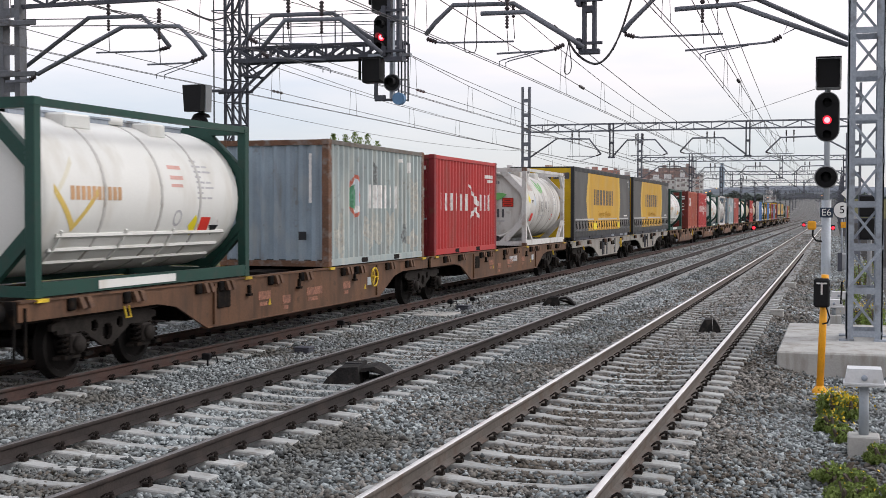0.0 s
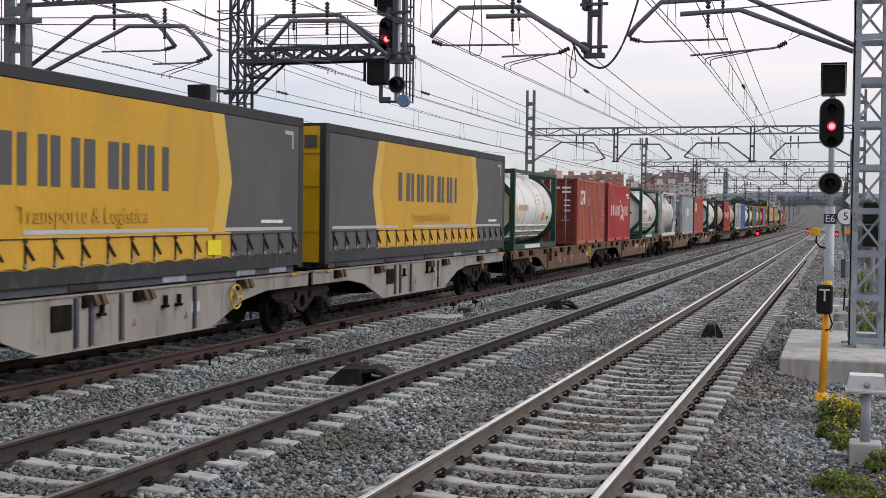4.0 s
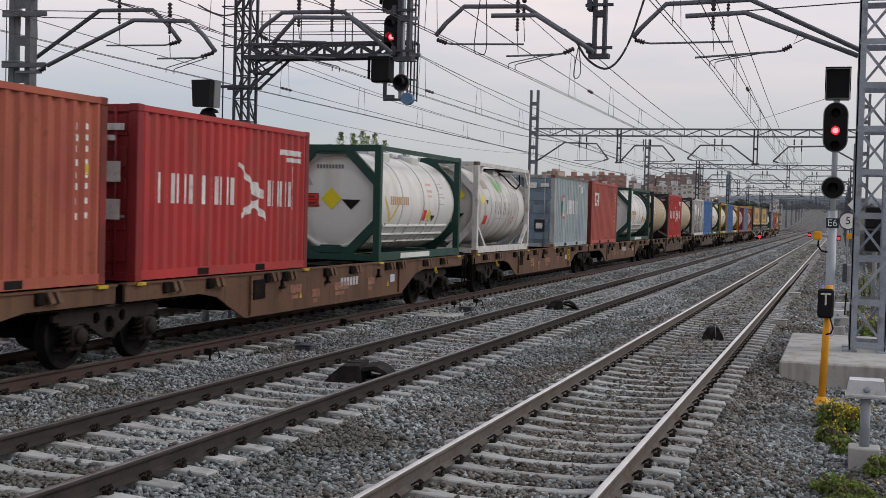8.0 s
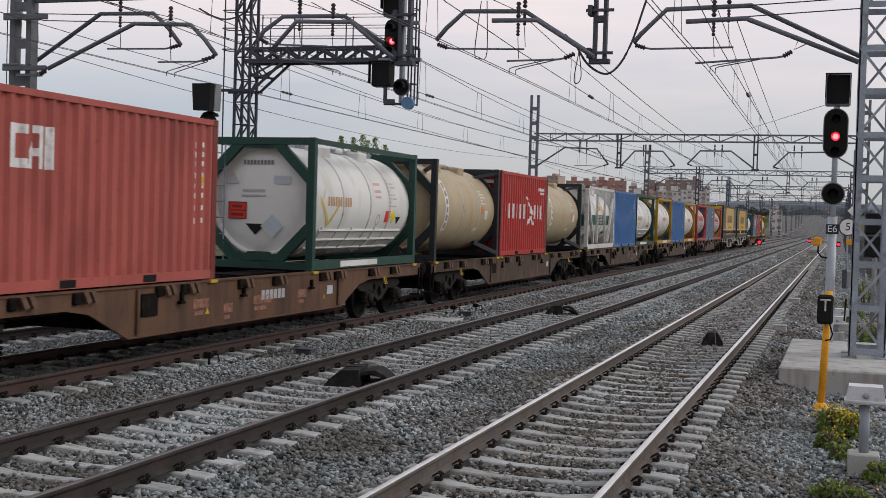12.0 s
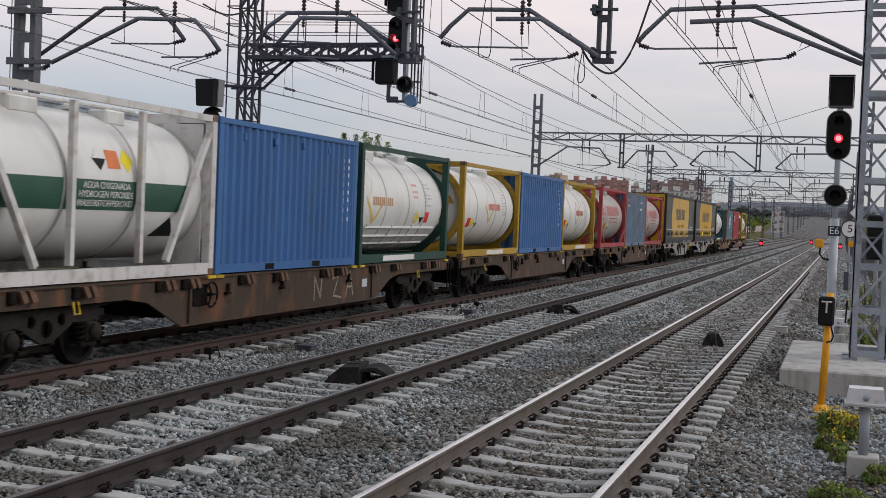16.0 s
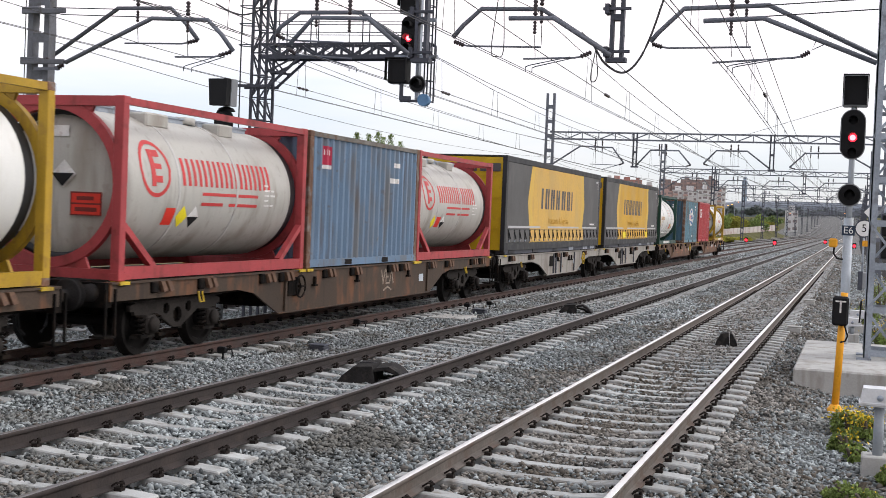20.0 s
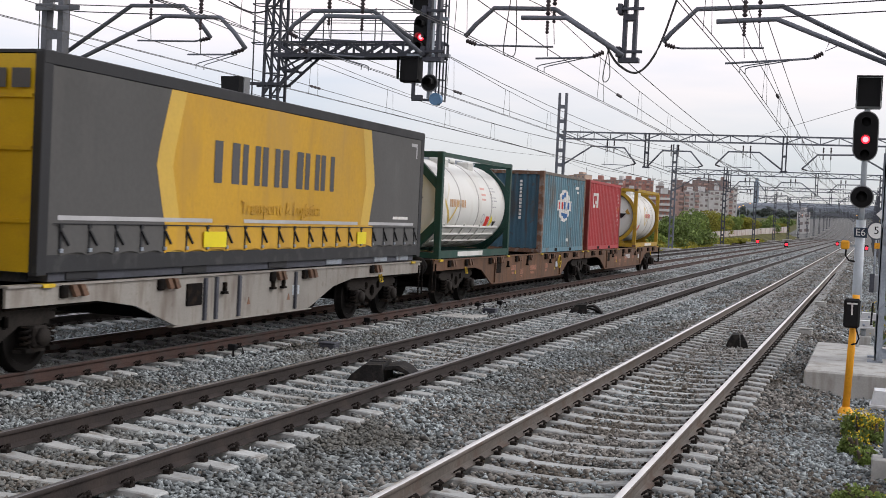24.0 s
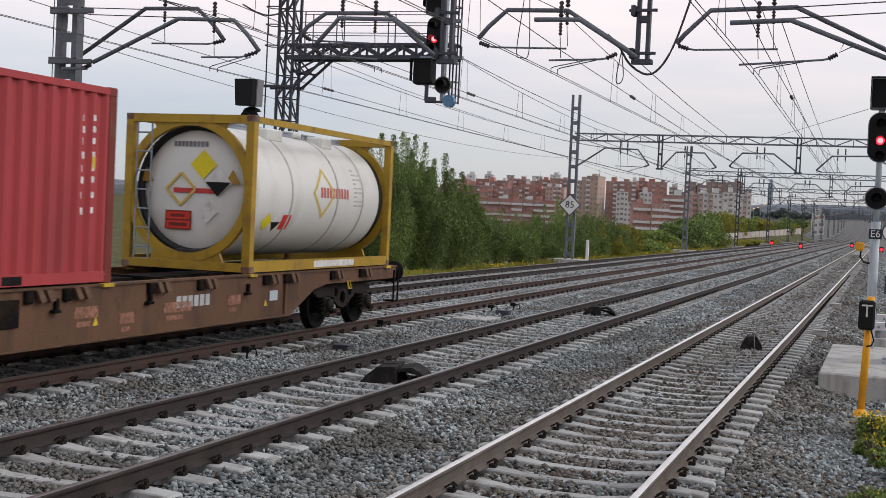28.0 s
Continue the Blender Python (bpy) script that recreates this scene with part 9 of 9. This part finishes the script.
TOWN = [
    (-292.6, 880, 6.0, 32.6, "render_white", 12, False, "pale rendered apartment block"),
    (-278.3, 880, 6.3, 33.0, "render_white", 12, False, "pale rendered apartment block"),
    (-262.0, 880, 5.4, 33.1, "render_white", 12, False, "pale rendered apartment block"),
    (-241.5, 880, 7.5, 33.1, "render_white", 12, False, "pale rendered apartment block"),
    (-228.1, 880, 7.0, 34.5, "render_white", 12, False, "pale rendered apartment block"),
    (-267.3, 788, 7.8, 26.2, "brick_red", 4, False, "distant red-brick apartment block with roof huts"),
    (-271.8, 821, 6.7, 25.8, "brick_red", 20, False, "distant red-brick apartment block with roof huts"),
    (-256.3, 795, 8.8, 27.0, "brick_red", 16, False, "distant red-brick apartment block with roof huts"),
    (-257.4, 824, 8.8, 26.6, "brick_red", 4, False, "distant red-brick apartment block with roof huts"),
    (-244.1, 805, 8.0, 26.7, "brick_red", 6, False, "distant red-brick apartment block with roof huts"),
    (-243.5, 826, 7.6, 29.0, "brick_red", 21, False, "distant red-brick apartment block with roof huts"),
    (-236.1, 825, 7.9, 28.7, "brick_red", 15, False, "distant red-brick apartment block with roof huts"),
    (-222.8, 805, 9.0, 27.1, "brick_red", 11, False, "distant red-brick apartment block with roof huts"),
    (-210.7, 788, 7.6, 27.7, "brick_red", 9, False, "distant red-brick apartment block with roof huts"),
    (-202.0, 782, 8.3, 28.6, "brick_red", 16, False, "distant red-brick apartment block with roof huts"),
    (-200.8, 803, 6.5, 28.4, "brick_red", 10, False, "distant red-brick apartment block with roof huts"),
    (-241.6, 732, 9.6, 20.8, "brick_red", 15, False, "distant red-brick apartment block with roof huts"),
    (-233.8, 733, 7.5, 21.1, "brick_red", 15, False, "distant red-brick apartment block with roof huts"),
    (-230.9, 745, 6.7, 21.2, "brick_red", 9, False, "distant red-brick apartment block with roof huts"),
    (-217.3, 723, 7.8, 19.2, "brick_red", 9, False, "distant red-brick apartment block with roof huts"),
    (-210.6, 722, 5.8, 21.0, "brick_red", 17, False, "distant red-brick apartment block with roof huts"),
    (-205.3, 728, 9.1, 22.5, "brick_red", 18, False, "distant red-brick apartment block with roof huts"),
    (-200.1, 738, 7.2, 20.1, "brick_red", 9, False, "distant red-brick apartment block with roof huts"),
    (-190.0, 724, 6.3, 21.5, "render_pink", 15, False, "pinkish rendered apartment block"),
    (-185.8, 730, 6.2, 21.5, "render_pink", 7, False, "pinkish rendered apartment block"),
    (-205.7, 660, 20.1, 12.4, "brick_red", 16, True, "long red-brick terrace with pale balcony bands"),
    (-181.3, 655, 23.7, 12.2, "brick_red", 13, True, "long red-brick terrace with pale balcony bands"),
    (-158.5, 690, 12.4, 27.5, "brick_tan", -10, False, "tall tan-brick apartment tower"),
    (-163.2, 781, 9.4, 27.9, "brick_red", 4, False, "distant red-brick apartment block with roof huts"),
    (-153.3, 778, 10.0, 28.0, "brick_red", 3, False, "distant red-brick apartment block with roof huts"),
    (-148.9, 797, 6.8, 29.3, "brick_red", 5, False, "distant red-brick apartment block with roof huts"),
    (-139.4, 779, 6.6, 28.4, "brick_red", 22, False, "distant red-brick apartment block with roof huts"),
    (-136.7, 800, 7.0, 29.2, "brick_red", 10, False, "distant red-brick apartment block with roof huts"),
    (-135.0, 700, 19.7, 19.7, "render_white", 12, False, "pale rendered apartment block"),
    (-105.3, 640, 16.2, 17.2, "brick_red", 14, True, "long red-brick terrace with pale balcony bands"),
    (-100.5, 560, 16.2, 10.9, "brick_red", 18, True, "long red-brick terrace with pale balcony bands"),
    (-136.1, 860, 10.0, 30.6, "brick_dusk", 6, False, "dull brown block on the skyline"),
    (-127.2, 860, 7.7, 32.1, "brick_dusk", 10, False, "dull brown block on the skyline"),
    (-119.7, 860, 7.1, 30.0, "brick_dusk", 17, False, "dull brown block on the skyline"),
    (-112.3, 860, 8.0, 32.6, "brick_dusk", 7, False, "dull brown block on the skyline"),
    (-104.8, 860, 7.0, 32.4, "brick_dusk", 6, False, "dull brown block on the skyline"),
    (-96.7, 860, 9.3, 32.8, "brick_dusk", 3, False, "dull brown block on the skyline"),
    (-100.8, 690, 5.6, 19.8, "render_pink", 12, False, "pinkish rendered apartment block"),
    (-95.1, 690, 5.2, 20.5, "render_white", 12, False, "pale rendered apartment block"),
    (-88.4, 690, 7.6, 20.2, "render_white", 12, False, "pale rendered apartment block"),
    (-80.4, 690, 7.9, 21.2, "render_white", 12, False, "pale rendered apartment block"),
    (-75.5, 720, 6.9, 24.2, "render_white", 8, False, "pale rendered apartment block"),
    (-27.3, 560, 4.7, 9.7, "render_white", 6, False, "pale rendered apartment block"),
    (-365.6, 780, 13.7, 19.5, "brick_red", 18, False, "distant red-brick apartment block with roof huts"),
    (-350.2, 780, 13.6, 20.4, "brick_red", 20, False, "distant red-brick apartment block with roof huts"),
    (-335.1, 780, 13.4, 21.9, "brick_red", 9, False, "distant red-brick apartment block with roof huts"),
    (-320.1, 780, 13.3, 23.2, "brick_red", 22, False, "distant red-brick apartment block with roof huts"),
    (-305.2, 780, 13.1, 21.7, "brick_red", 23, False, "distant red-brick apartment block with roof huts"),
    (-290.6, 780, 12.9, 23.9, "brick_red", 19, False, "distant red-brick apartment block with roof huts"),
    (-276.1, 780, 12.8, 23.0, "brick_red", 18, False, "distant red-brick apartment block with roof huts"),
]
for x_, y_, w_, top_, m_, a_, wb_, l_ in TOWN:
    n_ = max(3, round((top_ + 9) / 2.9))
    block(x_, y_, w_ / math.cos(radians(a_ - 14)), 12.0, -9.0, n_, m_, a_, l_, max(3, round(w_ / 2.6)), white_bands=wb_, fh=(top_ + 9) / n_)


def skyscraper():
    t = thing("office_tower", Matrix.Translation((-222.0, 2600.0, 0)), "far slim blue-grey office tower in haze", "building")
    # The tower's haze is only its pale blue colour.
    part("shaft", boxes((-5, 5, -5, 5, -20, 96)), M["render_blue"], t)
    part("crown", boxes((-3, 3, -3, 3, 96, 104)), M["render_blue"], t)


skyscraper()


def bank_wall():
    """A long low painted wall beside the line."""
    pts = [(-26.1, 215, 0.28, 1.14), (-25.3, 240, 0.56, 1.46), (-24.3, 270, 0.91, 1.87), (-22.4, 300, 1.38, 2.38), (-20.2, 330, 1.9, 2.9)]
    t = thing("boundary_wall", Matrix.Identity(4), "long pale painted wall along the railway", "wall", kind="structure")
    for (xa, ya, la, ha), (xb, yb, lb, hb) in zip(pts, pts[1:]):
        n = 5
        for i in range(n):
            u, v = i / n, (i + 1) / n - 0.01
            p = [(xa + (xb - xa) * k, ya + (yb - ya) * k, la + (lb - la) * k - 3.0, ha + (hb - ha) * k) for k in (u, v)]
            bm = bmesh.new()
            vs = [bm.verts.new((x + d, y, z)) for d in (0.0, 0.2) for x, y, z in ((p[0][0], p[0][1], p[0][2]), (p[1][0], p[1][1], p[1][2]), (p[1][0], p[1][1], p[1][3]), (p[0][0], p[0][1], p[0][3]))]
            for q in ((0, 1, 2, 3), (4, 7, 6, 5), (3, 2, 6, 7), (1, 5, 6, 2), (0, 3, 7, 4), (0, 4, 5, 1)):
                bm.faces.new([vs[k] for k in q])
            part("wall_panel", bm, M["wall_pale"], t)
    # the bank it stands on
    bm = bmesh.new()
    rows = [[bm.verts.new(c) for c in ((x + 3.0, y, -0.6), (x + 1.6, y, l * 0.4 - 0.3), (x - 0.5, y, l - 0.02), (x - 14, y, l - 0.5), (x - 24, y, -6))] for x, y, l in [(-27.2, 190, -0.4)] + [(x, y, l) for x, y, l, h in pts] + [(-20.5, 370, 0.5)]]
    for r0, r1 in zip(rows, rows[1:]):
        for i in range(4):
            bm.faces.new((r0[i], r0[i + 1], r1[i + 1], r1[i])).smooth = True
    tagged(part("grass_bank", bm, M["soil"]), "low grassy bank under the wall", "bank", kind="structure")


bank_wall()


def far_hills():
    """Low ridges that close the view, with the haze put into their colours."""
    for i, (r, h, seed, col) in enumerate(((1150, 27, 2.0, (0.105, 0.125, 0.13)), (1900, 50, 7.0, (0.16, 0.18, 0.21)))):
        bm = bmesh.new()
        rows = []
        for k in range(61):
            a = radians(-75 + 150 * k / 60)
            x, y = r * math.sin(a), r * math.cos(a)
            z = h * (0.75 + 0.5 * noise.noise((k * 0.22, seed, 0)) + 0.12 * noise.noise((k * 0.9, seed, 3)))
            rows.append((bm.verts.new((x, y, -25)), bm.verts.new((x, y, z * 0.7)), bm.verts.new((x * 1.1, y * 1.1, z))))
        for a, b in zip(rows, rows[1:]):
            for j in range(2):
                bm.faces.new((a[j], b[j], b[j + 1], a[j + 1])).smooth = True
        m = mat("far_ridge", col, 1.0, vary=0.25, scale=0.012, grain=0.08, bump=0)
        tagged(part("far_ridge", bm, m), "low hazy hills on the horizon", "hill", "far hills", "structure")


far_hills()


def street_lights():
    for x, y, z in ((-33.2, 330, 7.5), (-33.6, 345, 8.1), (-33.7, 365, 9.2), (10, 420, 7.0), (-6, 520, 9.0), (-26, 500, 8.0)):
        t = thing("street_lamp", Matrix.Translation((x, y, z - 6.4)), "far street lamp with an amber light", "street lamp", "far street lamps")
        part("post", tube(bmesh.new(), ((0, 0, -8), (0, 0, 6.2), (0.8, 0, 6.6)), (0.09, 0.06, 0.04), 6), M["galv"], t)
        part("lantern", boxes((0.7, 1.3, -0.15, 0.15, 6.5, 6.62)), M["galv"], t)
        part("lamp", lathe(bmesh.new(), [(6.32, 0.0), (6.36, 0.16), (6.46, 0.2), (6.5, 0.0)], "z", 12, origin=(1.0, 0, 0)), M["amber_glow"], t, "glowing amber lamp")


street_lights()


# ---- sleepers ----
SLEEPER = None
for k_, t_ in enumerate(track_things):
    ys_ = sleeper_ys(k_, -9, 6 + SPACING * 260)
    for y_ in ys_:
        if SLEEPER is None:
            o_ = part("sleeper", sleeper_mesh(), M["sleeper"])
            SLEEPER = o_.data
        else:
            o_ = new("sleeper", SLEEPER)
        o_.parent = t_
        o_.location = (TRACKS[k_] + bend(y_), y_, 0)
    bm_ = bmesh.new()
    for y_ in sleeper_ys(k_, 6 + SPACING * 260, 320):
        x_ = TRACKS[k_] + bend(y_)
        box(bm_, x_ - 1.3, x_ + 1.3, y_ - 0.11, y_ + 0.11, -0.35, -0.19)
    tagged(part("far_sleepers", bm_, M["sleeper"], t_), kind="stuff")


# ---- loose stones ----
def stones():
    rng = np.random.default_rng(11)
    gem = np.array([(1.25, 0, 0), (-1.25, 0, 0), (0, 1.25, 0), (0, -1.25, 0), (0, 0, 1.25), (0, 0, -1.25)], dtype=np.float64)
    faces = np.array(((0, 2, 4), (2, 1, 4), (1, 3, 4), (3, 0, 4), (2, 0, 5), (1, 2, 5), (3, 1, 5), (0, 3, 5)), dtype=np.int32)
    def bed(name, y0, y1, per, size, label, x_lo=-17.6, x_hi=1.6, wide=False):
        """Crushed stone between y0 and y1, kept off sleepers and rails."""
        n = int((y1 - y0) * (x_hi - x_lo) * per)
        x, y = rng.uniform(x_lo, x_hi, n), rng.uniform(y0, y1, n)
        keep = np.full(n, True) if wide else (x > -0.86 * y - 0.8) & (x < 0.09 * y + 0.6)
        base = np.interp(x, [p[0] for p in PROFILE], [p[1] for p in PROFILE])
        z = base + rng.normal(0.02, 0.014, n)
        # heaps and hollows
        z += 0.03 * np.sin(x * 2.1 + 0.6 * np.sin(y)) * np.sin(y * 0.9 + x)
        for k, tx in enumerate(TRACKS):
            u = np.abs(((y - FIRST[k]) / SPACING + 0.5) % 1.0 - 0.5) * SPACING
            mid = np.abs(x - tx) < 0.45
            on = (np.abs(x - tx) < 1.32) & (u < np.where(mid, 0.095, 0.125))
            keep &= ~(on & (rng.uniform(size=n) > np.where(mid, 0.12, 0.02)))
            keep &= ~(np.abs(np.abs(x - tx) - GAUGE / 2) < 0.095)
            inside = np.abs(x - tx) < 1.4
            z = np.where(inside, base + rng.normal(0.034, 0.012, n), z)
        keep &= ~((x > -0.95) & (y > 21.2) & (y < 27))
        x, y, z = x[keep], y[keep], z[keep]
        n = len(x)
        s = size * rng.uniform(0.45, 1.4, (n, 1, 1))
        v = (gem[None] * rng.uniform(0.5, 1.1, (n, 6, 1)) + rng.normal(0, 0.28, (n, 6, 3))) * np.array([1.2, 0.85, 0.62])
        ang = rng.uniform(0, 6.283, n)
        tilt = rng.normal(0, 0.8, n)
        c, sn, ct, st = np.cos(ang), np.sin(ang), np.cos(tilt), np.sin(tilt)
        vx, vy, vz = v[..., 0], v[..., 1], v[..., 2]
        vy, vz = vy * ct[:, None] - vz * st[:, None], vy * st[:, None] + vz * ct[:, None]
        v = np.stack([vx * c[:, None] - vy * sn[:, None], vx * sn[:, None] + vy * c[:, None], vz], -1) * s
        v += np.stack([x, y, z], -1)[:, None]
        # the bed is browner round the bright track, in patches, than further out
        brown = np.exp(-((x + 2.5) / 2.05) ** 6) + 0.45 * np.sin(y * 0.31 + 1.1 * x) * np.sin(y * 0.83 - x) + rng.normal(0, 0.42, n) > 0.66
        for part_of, m in ((brown, "stone_brown"), (~brown, "stone")):
            vv = v[part_of]
            if len(vv):
                q = (faces[None] + 6 * np.arange(len(vv), dtype=np.int32)[:, None, None]).reshape(-1, 3)
                tagged(from_arrays(name, vv.reshape(-1, 3), q, M[m]), label, "ballast", kind="stuff")
    bed("ballast_stones", -8.0, 8.3, 170, 0.042, "loose grey crushed stones under the camera", -17.6, 4.0, True)
    bed("ballast_stones", 8.3, 17.0, 760, 0.031, "loose grey crushed stones between the tracks")
    bed("ballast_stones", 17.0, 28.0, 520, 0.034, "loose grey crushed stones further along the bed")
    bed("ballast_stones", 28.0, 46.0, 240, 0.041, "loose grey crushed stones further along the bed")
    bed("ballast_stones", 46.0, 80.0, 90, 0.056, "loose grey crushed stones in the distance")
    bed("ballast_stones", 80.0, 150.0, 26, 0.085, "loose grey crushed stones far along the bed")


stones()


# ---- movement ----
def motions():
    """The train rolls towards the camera, slowing a little."""
    times = [i * 0.5 for i in range(57)]
    for ob, s, z in MOVING:
        rows = []
        for t in times if s > 150 else times:
            y = s - run(t)
            rows.append((t, pose(TRACKS[2] + bend(y), y, z, 0, 0, heading(y))))
        if s < 172:
            rows = rows[::4]
        walk(ob, rows)
    # the wheels roll without slipping
    n = 420
    turns = [(28 * i / n, math.degrees(run(28 * i / n)) / 0.46) for i in range(n + 1)]
    for ob, y in WHEELSETS:
        walk(ob, [(t, pose(0, y, 0.46, a, 0, 0)) for t, a in turns])


motions()
